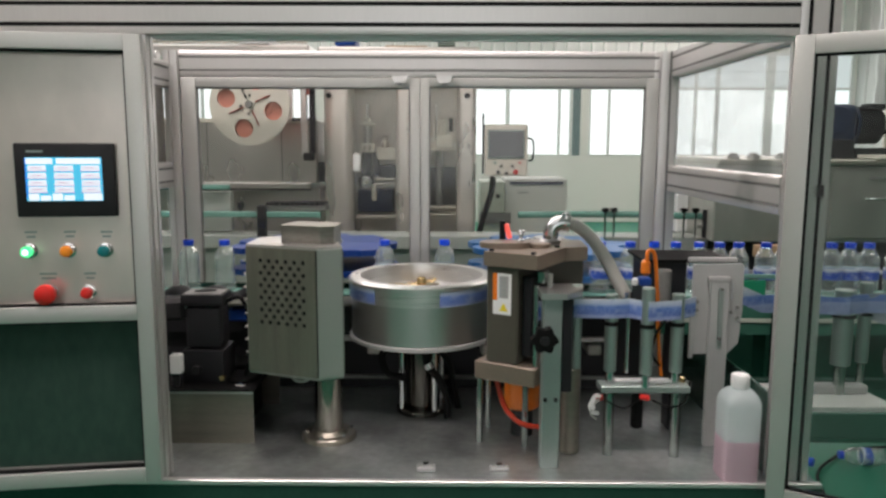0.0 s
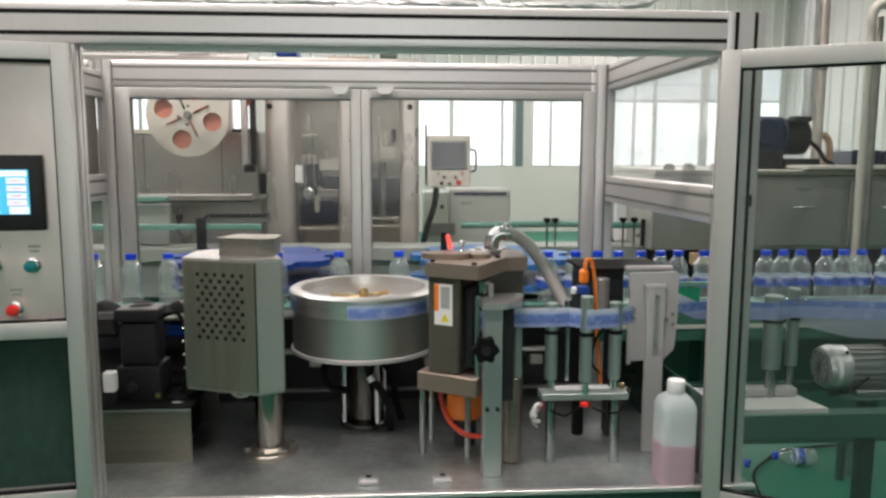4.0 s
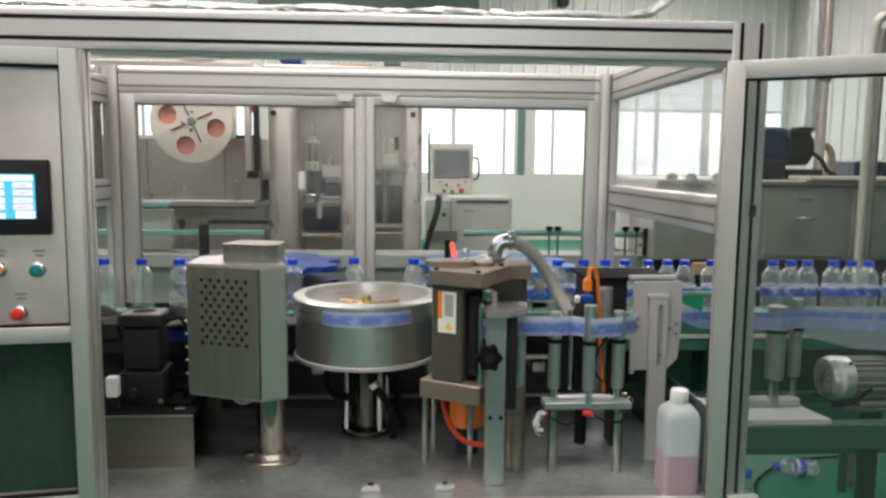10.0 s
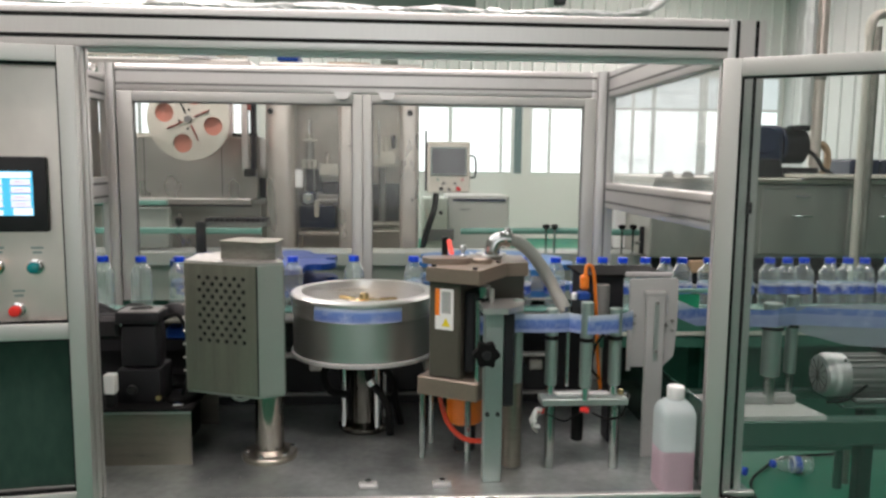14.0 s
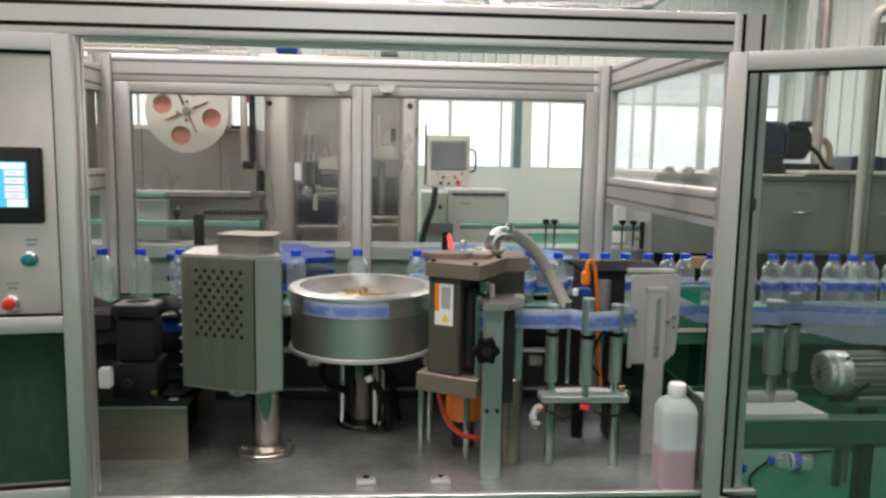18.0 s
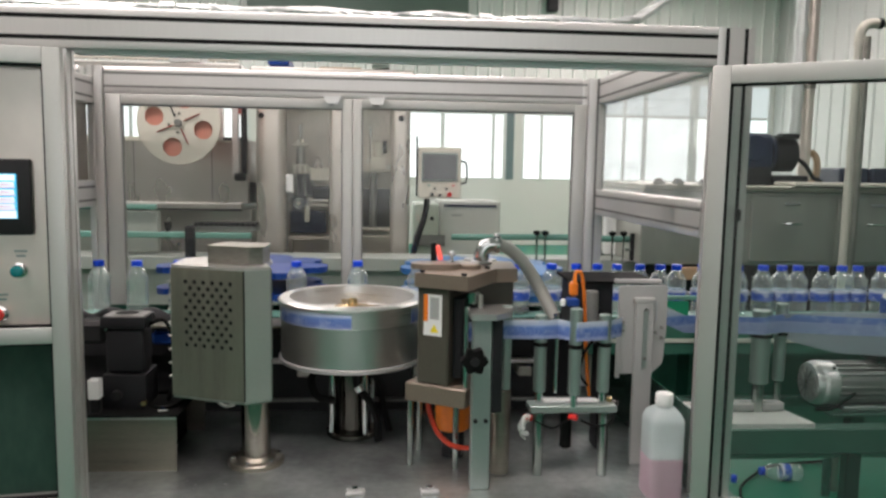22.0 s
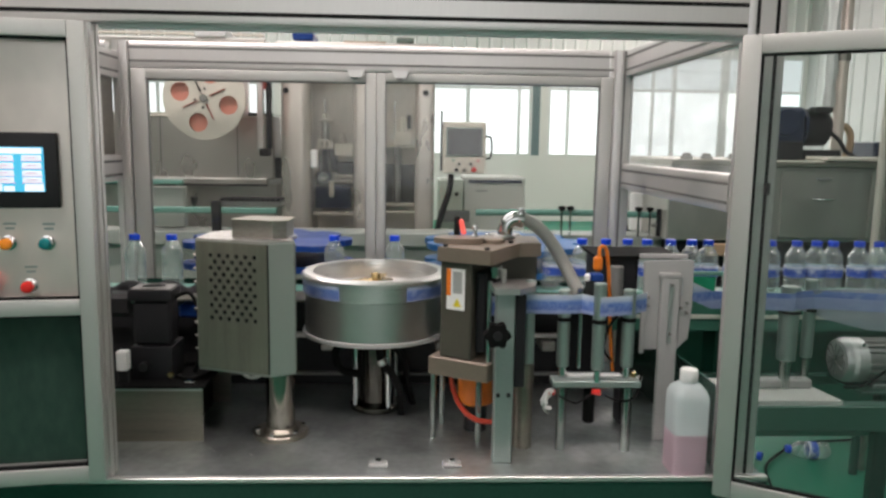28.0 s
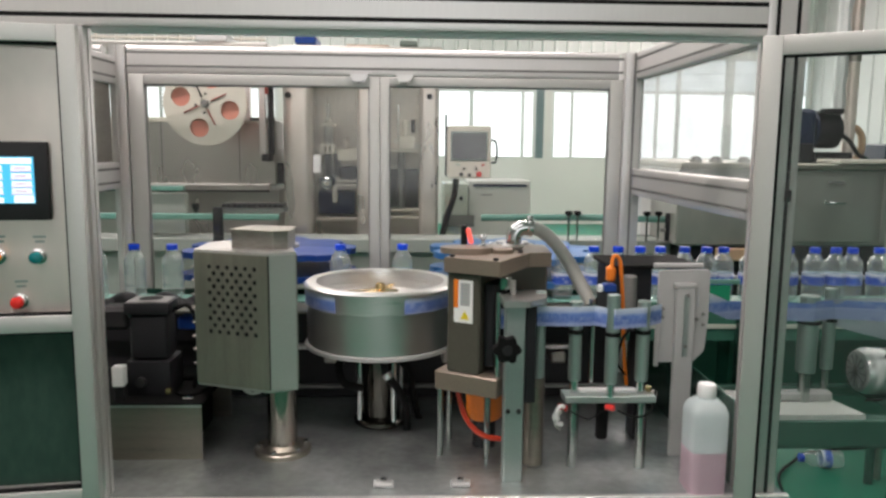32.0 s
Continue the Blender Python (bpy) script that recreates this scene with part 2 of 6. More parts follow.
FLOOR = material("green_epoxy_floor", (0.003, 0.150, 0.085), 0.55, 0, 0.18, 1.6, 0.0, 30)
WALL = material("white_corrugated_sheet", (0.72, 0.73, 0.70), 0.5, 0, 0.06, 1.2, 0.02, 30)
WALL_GREY = material("grey_corrugated_sheet", (0.50, 0.505, 0.49), 0.5, 0, 0.07, 1.2, 0.02, 30)
PIER = material("blue_grey_pier", (0.16, 0.22, 0.23), 0.5, 0, 0.06, 1)
WALL_LOW = material("pale_wall_paint", (0.74, 0.73, 0.69), 0.55, 0, 0.05, 1.0, 0.02, 30)
SMOKY = material("smoky_panel", (0.05, 0.05, 0.052), 0.3, 0.2, 0.3, 5)
NAVY = material("navy_enamel", (0.006, 0.015, 0.048), 0.35, 0.1, 0.2, 10)
DARK_GREEN = material("dark_green_sheet", (0.13, 0.17, 0.145), 0.5, 0, 0.15, 1.0)
# panel green includes the floor's reflection, put into the base colour
CABINET_GREEN = material("reflection_green_acrylic", (0.030, 0.056, 0.044), 0.20, 0, 0.22, 5, 0.02, 60, (1, 1, 0.5))
BRIGHT_GREEN = material("bright_green_plastic", (0.012, 0.26, 0.13), 0.4, 0, 0.12, 9)
FRAME_PAINT = material("grey_green_frame_paint", (0.33, 0.36, 0.33), 0.5, 0.1, 0.16, 4)
PALE_GREEN = material("pale_green_enamel", (0.50, 0.55, 0.47), 0.45, 0, 0.08, 3)
GREEN_PANEL = material("dark_green_acrylic", (0.020, 0.060, 0.044), 0.16, 0, 0.2, 3)
DULL = material("dull_grey_green_paint", (0.52, 0.54, 0.51), 0.6, 0, 0.1, 1)
CEIL = material("ceiling_sheet", (0.62, 0.62, 0.60), 0.6, 0, 0.06, 1)
WHITE = material("white_plastic", (0.74, 0.75, 0.74), 0.4, 0, 0.04, 12)
IVORY = material("ivory_pipe", (0.50, 0.48, 0.42), 0.45, 0, 0.06, 8)
CREAM = material("cream_enamel", (0.68, 0.64, 0.56), 0.3, 0, 0.05, 8)
ORANGE = material("orange_plastic", (0.75, 0.19, 0.015), 0.4, 0, 0.1)
ORANGE_HOSE = material("orange_red_hose", (0.42, 0.035, 0.012), 0.4, 0, 0.08)
RED = material("red_plastic", (0.60, 0.02, 0.015), 0.32, 0, 0.08)
RUST = material("red_brown_enamel", (0.30, 0.05, 0.035), 0.4, 0.1, 0.15)
SALMON = material("salmon_film_core", (0.70, 0.28, 0.21), 0.5, 0, 0.15)
YELLOW = material("yellow_print", (0.75, 0.62, 0.02), 0.5)
HOSE = material("grey_spiral_hose", (0.40, 0.405, 0.37), 0.4, 0, 0.08)
FOIL = material("crumpled_foil", (0.66, 0.68, 0.67), 0.45, 0.55, 0.10, 14, 0.05, 90)
CARD = material("cardboard", (0.42, 0.29, 0.18), 0.7, 0, 0.1)
BRASS = material("brass", (0.62, 0.45, 0.22), 0.25, 1.0, 0.1)
JUG_FULL = milky("pink_filled_polyethylene", (0.76, 0.58, 0.66), 0.12)
JUG = milky("milky_polyethylene", (0.79, 0.87, 0.875), 0.32)
LOOSE_FILM = milky("clear_label_film", (0.50, 0.54, 0.62), 0.45)
GREY_GREEN = material("grey_green_enamel", (0.038, 0.108, 0.080), 0.4, 0.1, 0.12, 6)
# film in these panes: a milky veil painted in to lift darks behind
GLASS = clear("door_pane", (0.90, 0.93, 0.92), 0.14, 0.03, 0.012)
GLASS_FILMY = clear("hazy_acrylic", (0.93, 0.94, 0.93), 0.14, 0.05, 0.008)
PET = clear("clear_bottle_plastic", (0.88, 0.98, 0.96), 1.0, 0.05, 0.12)
GLASS_HAZE = clear("clouded_acrylic", (0.93, 0.95, 0.94), 0.25, 0.05, 0.11)
SCREEN_OFF = material("dim_screen", (0.13, 0.13, 0.14), 0.12, 0, 0.1)
DAY = glow("overcast_day", (0.96, 0.98, 1.0), 1.6)
DAY_HIGH = glow("high_window_day", (0.88, 0.92, 0.95), 0.85)
LAMP_GREEN = glow("lit_green_lens", (0.10, 1.0, 0.35), 1.4)
LAMP_CORE = glow("lit_lamp_core", (0.75, 1.0, 0.85), 3.0)
SCR_PINK = glow("lit_screen_pink", (0.85, 0.50, 0.72), 0.9)
SCR_BLUE = glow("lit_screen_blue", (0.03, 0.25, 0.85), 0.9)
LENS_ORANGE = material("orange_lens", (0.85, 0.27, 0.02), 0.25)
LENS_TEAL = material("teal_lens", (0.005, 0.16, 0.17), 0.25)
SCR_CYAN = glow("lit_screen_cyan", (0.08, 0.55, 0.82), 1.0)
SCR_PALE = glow("lit_screen_pale", (0.86, 0.94, 1.0), 1.15)
SCR_RED = glow("lit_screen_text", (0.55, 0.28, 0.36), 0.8)
LED = glow("lit_red_mark", (1.0, 0.13, 0.10), 1.3)


def film_material(name, clear_share):
    """Printed label film: a pale top edge, a blue band with pale streaks, a violet foot."""
    m = material(name, (0.16, 0.27, 0.62), 0.28, 0, 0.10, 20)
    nt = m.node_tree
    b = nt.nodes["Principled BSDF"]
    co = nt.nodes.new("ShaderNodeTexCoord")
    sp = nt.nodes.new("ShaderNodeSeparateXYZ")
    nt.links.new(co.outputs["Object"], sp.inputs[0])
    mr = nt.nodes.new("ShaderNodeMapRange")
    mr.inputs["From Min"].default_value, mr.inputs["From Max"].default_value = -0.022, 0.022
    nt.links.new(sp.outputs["Z"], mr.inputs[0])
    cr = nt.nodes.new("ShaderNodeValToRGB")
    e = cr.color_ramp.elements
    e[0].position, e[0].color = 0.0, (0.24, 0.29, 0.48, 1)
    e[1].position, e[1].color = 1.0, (0.56, 0.62, 0.69, 1)
    for p, c in ((0.14, (0.28, 0.33, 0.54, 1)), (0.22, (0.12, 0.18, 0.44, 1)), (0.62, (0.12, 0.21, 0.50, 1)), (0.76, (0.38, 0.46, 0.62, 1))):
        k = e.new(p)
        k.color = c
    nt.links.new(mr.outputs[0], cr.inputs[0])
    no = nt.nodes.new("ShaderNodeTexNoise")
    no.inputs["Scale"].default_value, no.inputs["Detail"].default_value = 45, 4
    nt.links.new(co.outputs["Object"], no.inputs["Vector"])
    mx = nt.nodes.new("ShaderNodeMix")
    mx.data_type = "RGBA"
    nr = nt.nodes.new("ShaderNodeMapRange")
    nr.inputs["From Min"].default_value, nr.inputs["From Max"].default_value = 0.52, 0.80
    nt.links.new(no.outputs[0], nr.inputs[0])
    nt.links.new(nr.outputs[0], mx.inputs["Factor"])
    nt.links.new(cr.outputs[0], mx.inputs["A"])
    mx.inputs["B"].default_value = (0.34, 0.41, 0.60, 1)
    nt.links.new(mx.outputs["Result"], b.inputs["Base Color"])
    return m


FILM = film_material("printed_label_film", 0)

LABEL = film_material("bottle_label_film", 0)
for n in LABEL.node_tree.nodes:
    if n.type == "VALTORGB" and len(n.color_ramp.elements) > 3:
        for e, c in zip(n.color_ramp.elements, ((0.26, 0.34, 0.60), (0.14, 0.22, 0.56), (0.04, 0.10, 0.46), (0.03, 0.09, 0.44), (0.52, 0.58, 0.70), (0.66, 0.70, 0.76))):
            e.color = (*c, 1)
    if n.type == "MIX":
        n.inputs["B"].default_value = (0.60, 0.66, 0.74, 1)


# ---- mesh helpers ----
def add_box(bm, x0, x1, y0, y1, z0, z1, bevel=0.0, seg=1):
    r = bmesh.ops.create_cube(bm, size=1, matrix=Matrix.Translation(((x0 + x1) / 2, (y0 + y1) / 2, (z0 + z1) / 2)) @ Matrix.Diagonal((abs(x1 - x0), abs(y1 - y0), abs(z1 - z0), 1)))
    if bevel:
        ed = list({e for v in r["verts"] for e in v.link_edges})
        bmesh.ops.bevel(bm, geom=ed, offset=bevel, segments=seg, profile=0.6, affect="EDGES")
    return bm


def frame_to(p0, p1):
    d = Vector(p1) - Vector(p0)
    return Matrix.Translation(p0) @ d.to_track_quat("Z", "Y").to_matrix().to_4x4(), d.length


def add_lathe(bm, prof, m=Matrix(), seg=24, caps=True):
    """Turns the profile [(radius, height), ...] about z."""
    rings = []
    for r, h in prof:
        rings.append([bm.verts.new(m @ Vector((r * math.cos(2 * math.pi * i / seg), r * math.sin(2 * math.pi * i / seg), h))) for i in range(seg)])
    for a, b in zip(rings, rings[1:]):
        for i in range(seg):
            bm.faces.new((a[i], a[(i + 1) % seg], b[(i + 1) % seg], b[i]))
    if caps:
        bm.faces.new(rings[0][::-1])
        bm.faces.new(rings[-1])
    return bm


def add_cyl(bm, p0, p1, r, seg=20, bevel=0.0):
    m, n = frame_to(p0, p1)
    b = min(bevel, r * 0.5, n * 0.4)
    prof = [(r - b, 0), (r, b), (r, n - b), (r - b, n)] if b else [(r, 0), (r, n)]
    return add_lathe(bm, prof, m, seg)


def add_tube(bm, pts, r, seg=10, sub=6):
    """A round tube along a smooth line through pts; r may be a list."""
    ps = [Vector(p) for p in pts]
    line = []
    for i in range(len(ps) - 1):
        a, b, c, d = ps[max(i - 1, 0)], ps[i], ps[i + 1], ps[min(i + 2, len(ps) - 1)]
        for k in range(sub):
            t = k / sub
            line.append(0.5 * (2 * b + (c - a) * t + (2 * a - 5 * b + 4 * c - d) * t * t + (3 * b - a - 3 * c + d) * t ** 3))
    line.append(ps[-1])
    rings, up = [], Vector((0.13, 0.31, 0.94))
    for i, p in enumerate(line):
        tan = (line[min(i + 1, len(line) - 1)] - line[max(i - 1, 0)]).normalized()
        side = tan.cross(up).normalized()
        up = side.cross(tan).normalized()
        rr = r(i) if callable(r) else r
        rings.append([bm.verts.new(p + rr * (math.cos(2 * math.pi * k / seg) * side + math.sin(2 * math.pi * k / seg) * up)) for k in range(seg)])
    for a, b in zip(rings, rings[1:]):
        for k in range(seg):
            bm.faces.new((a[k], a[(k + 1) % seg], b[(k + 1) % seg], b[k]))
    bm.faces.new(rings[0][::-1])
    bm.faces.new(rings[-1])
    return bm


def add_prism(bm, poly, z0, z1, m=Matrix()):
    """Extrudes a plan polygon (counter-clockwise) from z0 to z1."""
    lo = [bm.verts.new(m @ Vector((x, y, z0))) for x, y in poly]
    hi = [bm.verts.new(m @ Vector((x, y, z1))) for x, y in poly]
    n = len(poly)
    for i in range(n):
        bm.faces.new((lo[i], lo[(i + 1) % n], hi[(i + 1) % n], hi[i]))
    bm.faces.new(lo[::-1])
    bm.faces.new(hi)
    return bm


def add_ribbon(bm, pts, z0, z1, thick=0.0012):
    """An upright strip that follows plan points."""
    ps = [Vector((*p, 0)) for p in pts]
    off = []
    for i, p in enumerate(ps):
        tan = (ps[min(i + 1, len(ps) - 1)] - ps[max(i - 1, 0)]).normalized()
        off.append(Vector((-tan.y, tan.x, 0)) * thick)
    rows = []
    for p, o in zip(ps, off):
        rows.append([bm.verts.new(q) for q in (p + Vector((0, 0, z0)), p + Vector((0, 0, z1)), p + o + Vector((0, 0, z1)), p + o + Vector((0, 0, z0)))])
    for a, b in zip(rows, rows[1:]):
        for k in range(4):
            bm.faces.new((a[k], b[k], b[(k + 1) % 4], a[(k + 1) % 4]))
    bm.faces.new(rows[0])
    bm.faces.new(rows[-1][::-1])
    return bm


def slot_poly(w, h, nw, nh, slot=0.0085, deep=0.008, lip=0.0015):
    """Cross-section of a slotted extrusion, nw slots along the width, nh along the height."""
    out = []

    r = 0.0035

    def side(p, d, n, length, count):
        for back, along in ((r, 0.0), (r * 0.29, r * 0.29), (0.0, r)):
            out.append((p[0] + d[0] * along - n[0] * back, p[1] + d[1] * along - n[1] * back))
        for k in range(count):
            c = length * (k + 0.5) / count
            for s, q in ((c - slot / 2, 0), (c - slot / 2, -deep), (c + slot / 2, -deep), (c + slot / 2, 0)):
                out.append((p[0] + d[0] * s + n[0] * q, p[1] + d[1] * s + n[1] * q))
    side((-w / 2, -h / 2), (1, 0), (0, -1), w, nw)
    side((w / 2, -h / 2), (0, 1), (1, 0), h, nh)
    side((w / 2, h / 2), (-1, 0), (0, 1), w, nw)
    side((-w / 2, h / 2), (0, -1), (-1, 0), h, nh)
    return out


def add_profile(bm, axis, a, b, c0, c1, w, h, nw, nh):
    """Slotted extrusion along an axis from a to b; c0, c1 is its middle on the other two axes, in the order x, y, z."""
    poly = slot_poly(w, h, nw, nh)
    if axis == "z":
        m = Matrix.Translation((c0, c1, 0))
    elif axis == "x":
        m = Matrix(((0, 0, 1, 0), (1, 0, 0, c0), (0, 1, 0, c1), (0, 0, 0, 1)))
    else:
        m = Matrix(((0, 1, 0, c0), (0, 0, 1, 0), (1, 0, 0, c1), (0, 0, 0, 1)))
    return add_prism(bm, poly, a, b, m)


def thing(name, base, label, category, group="", kind=""):
    ob = new(name)
    ob.empty_display_size = 0.05
    ob.location = base
    return tagged(ob, label, category, group, kind)


def finish(bm, name, mat, smooth=True):
    bmesh.ops.recalc_face_normals(bm, faces=bm.faces)
    me = bpy.data.meshes.new(name)
    bm.to_mesh(me)
    bm.free()
    me.materials.append(mat)
    if smooth:
        me.shade_smooth()
        me.set_sharp_from_angle(angle=radians(35))
    return me


def top_of(ob):
    while ob.parent:
        ob = ob.parent
    return ob


def part(name, bm, mat, parent, label="", smooth=True):
    """One mesh under a thing or a part, its geometry given in the world's place."""
    base = top_of(parent).location
    if base.length:
        bmesh.ops.translate(bm, vec=-base, verts=bm.verts)
    ob = new(name, finish(bm, name, mat, smooth))
    ob.parent = parent
    return tagged(ob, label)


def solid(name, bm, mat, label, category, kind="", base=(0, 0, 0), group="", smooth=True):
    """A thing that is one mesh."""
    bmesh.ops.translate(bm, vec=-Vector(base), verts=bm.verts)
    ob = new(name, finish(bm, name, mat, smooth))
    ob.location = base
    return tagged(ob, label, category, group, kind)


def B():
    return bmesh.new()


def box(*a, **k):
    return add_box(B(), *a, **k)


def cyl(*a, **k):
    return add_cyl(B(), *a, **k)


def shared(name, me, parent, m, label=""):
    ob = new(name, me)
    ob.parent = parent
    ob.matrix_basis = m
    return tagged(ob, label)


def bolts(parent, places, r=0.005, h=0.005, mat=None, axis=(0, 0, 1), name="bolt"):
    me = finish(add_cyl(B(), (0, 0, 0), Vector(axis) * h, r, 6), name, mat or CHROME, False)
    base = top_of(parent).location
    for p in places:
        shared(name, me, parent, Matrix.Translation(Vector(p) - base))

DECK = 0.815
# ---- hall ----
solid("floor", box(-9.2, 8.1, -5.2, 15.2, -0.1, 0.0), FLOOR, "glossy green epoxy factory floor", "floor", "structure")


def corrugated(length, height, pitch, depth=0.03, z0=0.0):
    """A ribbed sheet along x from 0, standing in the plane y = 0, ribs towards -y, with a back."""
    bm = B()
    xs, x = [], 0.0
    while x < length - 1e-6:
        for dx, dy in ((0, 0), (pitch * 0.72, 0), (pitch * 0.80, -depth), (pitch * 0.92, -depth)):
            if x + dx < length:
                xs.append((x + dx, dy))
        x += pitch
    xs.append((length, 0))
    poly = xs + [(length, 0.12), (0, 0.12)]
    return add_prism(bm, poly, z0, z0 + height)


def wall(name, bm, mat, m, label):
    bmesh.ops.transform(bm, matrix=m, verts=bm.verts)
    return solid(name, bm, mat, label, "wall", "structure", smooth=False)


# far wall: a smooth dado, a band of windows, ribbed sheet above
SILL, HEAD = 1.30, 3.29
wall("wall_north", box(-9.2, 8.1, 15.0, 15.15, 0, SILL), WALL_LOW, Matrix(), "pale green painted lower wall under the window band")
wall("wall_north_upper", corrugated(17.3, 2.01, 0.24, 0.035, HEAD), WALL, Matrix.Translation((-9.2, 15.0, 0)), "white ribbed sheet-metal wall above the windows")
# middle pier: dark face and lit reveal painted as two flat strips
for a, b, mat in ((-9.2, -7.4, WALL_LOW), (-2.6, -2.1, WALL_LOW), (2.42, 2.576, PIER), (2.576, 2.72, WALL_LOW), (7.85, 8.1, WALL_LOW)):
    wall("wall_north_pier", box(a, b, 15.0, 15.15, SILL, HEAD), mat, Matrix(), "wall pier between the windows")
def half(k, bars):
    return 0.085 if abs(bars[k] - 6.24) < 0.01 else 0.03 if k % 2 else 0.04


BARS = ((-7.4, -6.83, -5.83, -4.83, -3.83, -2.83, -2.6), (-2.1, -1.85, -0.85, 0.15, 1.15, 2.16, 2.42), (2.72, 3.13, 4.13, 4.81, 5.23, 6.24, 7.2, 7.85))
for i, bars in enumerate(BARS):
    a, b = bars[0], bars[-1]
    w = thing("window_%d" % (i + 1), ((a + b) / 2, 15.03, SILL), "wide white-framed window full of overcast daylight", "window", kind="structure")
    part("window_sill", box(a, b, 14.99, 15.06, SILL, SILL + 0.03, bevel=0.005), WHITE, w)
    part("window_head", box(a, b, 15.0, 15.06, HEAD - 0.05, HEAD), WHITE, w)
    for k, x in enumerate(bars):
        h = half(k, bars)
        lo, hi = (x, x + 0.06) if k == 0 else (x - 0.06, x) if k == len(bars) - 1 else (x - h, x + h)
        part("mullion", box(lo, hi, 15.0, 15.06, SILL + 0.03, HEAD - 0.05), WHITE, w)
        if k == len(bars) - 1:
            break
        x0, x1 = x + (0.061 if k == 0 else h + 0.001), bars[k + 1] - (0.061 if k == len(bars) - 2 else half(k + 1, bars) + 0.001)
        part("transom", box(x0, x1, 15.002, 15.058, 2.58, 2.63), WHITE, w)
        part("pane", box(x0, x1, 15.035, 15.043, SILL + 0.031, 2.579), DAY, w, "daylit frosted pane")
        part("pane", box(x0, x1, 15.035, 15.043, 2.631, HEAD - 0.051), DAY_HIGH, w, "grey-blue upper pane")
solid("wall_fan", box(3.12, 3.34, 14.75, 14.94, 4.55, 5.1, bevel=0.05, seg=3), BLACK_METAL, "dark fan housing high on the far wall", "fan", base=(3.23, 14.9, 4.55))
solid("backdrop", box(-12, 12, 19, 19.1, -1, 9), DAY, "overcast sky outside the windows", "sky", "structure")
wall("wall_east", corrugated(20.2, 5.3, 0.40, 0.025), WALL_GREY, Matrix.Translation((7.9, 15.0, 0)) @ pose(0, 0, 0, 0, 0, -90), "grey ribbed sheet-metal side wall")
wall("wall_west", corrugated(20.2, 5.3, 0.40, 0.04), WALL, Matrix.Translation((-9.0, -5.2, 0)) @ pose(0, 0, 0, 0, 0, 90), "white ribbed sheet-metal side wall")
# unseen wall, its grey chosen for what the metal reflects
bm = B()
for a, b, c, d in ((-9.2, -1.3, 0, 5.3), (1.5, 8.1, 0, 5.3), (-1.3, 1.5, 0, 0.9), (-1.3, 1.5, 3.3, 5.3)):
    add_box(bm, a, b, -5.15, -5.0, c, d)
wall("wall_south", bm, DULL, Matrix(), "unseen grey wall behind the aisle, a reflector for the metal")
# unseen glowing window added to mirror in the drum and steel fronts
w = thing("window_4", (0.1, -5.05, 0.9), "unseen glowing window added behind the aisle for reflections", "window", kind="structure")
for k in range(3):
    x = -1.3 + 0.9333 * k
    part("pane", box(x + 0.03, x + 0.9033, -5.09, -5.08, 0.93, 3.27), DAY, w)
for x in (-1.3, -0.3667, 0.5667, 1.5):
    part("mullion", box(x - 0.029, x + 0.029, -5.12, -5.04, 0.9, 3.3), GREY_PAINT, w)
# unseen ceiling, kept pale for what the deck reflects
bm = B()
xs = [-9.2, -4.55, -0.35, 3.55, 4.85, 8.1]
ys = [-5.2, -3.2, 0.2, 2.3, 5.7, 9.5, 13.1, 15.2]
for i in range(5):
    for j in range(7):
        if i % 2 == 1 and j % 2 == 1:
            continue
        add_box(bm, xs[i], xs[i + 1], ys[j], ys[j + 1], 5.2, 5.3)
solid("ceiling", bm, CEIL, "unseen pale sheet-metal ceiling with added roof lights", "ceiling", "structure", smooth=False)
# glowing panels of the added roof lights
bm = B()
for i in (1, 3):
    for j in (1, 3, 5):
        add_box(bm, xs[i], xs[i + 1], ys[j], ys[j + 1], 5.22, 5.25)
solid("roof_light", bm, DAY, "unseen glowing roof lights added in the ceiling", "roof light", "structure", smooth=False)
# dark green sheet over part of the upper wall
wall("dark_wall_sheet", box(-2.6, 1.6, 14.86, 14.96, 3.9, 5.19), DARK_GREEN, Matrix(), "dark green sheet high on the far wall")


# ---- labelling machine: base and enclosure ----
base = thing("machine_base", (0, 2.0, 0), "labelling machine base with a stainless deck and green panels", "machine base")
part("deck", box(-1.75, 0.80, 1.549, 2.50, DECK - 0.025, DECK, bevel=0.003), TABLE, base, "worn stainless steel deck plate")
part("front_lip", box(-1.75, 0.80, 1.53, 1.545, DECK - 0.006, DECK + 0.006, bevel=0.002), ALU, base)
part("front_panel", box(-1.75, 0.80, 1.533, 1.548, 0.12, DECK - 0.007), GREEN_PANEL, base, "dark green front panel")
for x0, x1, y0, y1 in ((-1.74, -1.725, 1.58, 2.49), (0.775, 0.79, 1.58, 2.49), (-1.72, 0.77, 2.475, 2.49)):
    part("side_panel", box(x0, x1, y0, y1, 0.12, DECK - 0.03), GREEN_PANEL, base)
for x in (-1.68, -0.6, 0.73):
    for y in (1.62, 2.44):
        part("leg", cyl((x, y, 0), (x, y, 0.13), 0.03, 14, 0.004), BLACK_METAL, base)
for x in (-0.040, 0.122):
    part("catch", box(x - 0.021, x + 0.021, 1.587, 1.610, DECK, DECK + 0.011, bevel=0.003), PALE, base, "pale magnetic door catch")
    part("catch_stud", cyl((x, 1.598, DECK + 0.012), (x, 1.598, DECK + 0.017), 0.007, 10), CHROME, base)

enc = thing("enclosure_frame", (0, 2.0, DECK), "slotted aluminium extrusion enclosure round the labelling machine", "machine frame")
FX0, FX1 = -0.60, 0.75
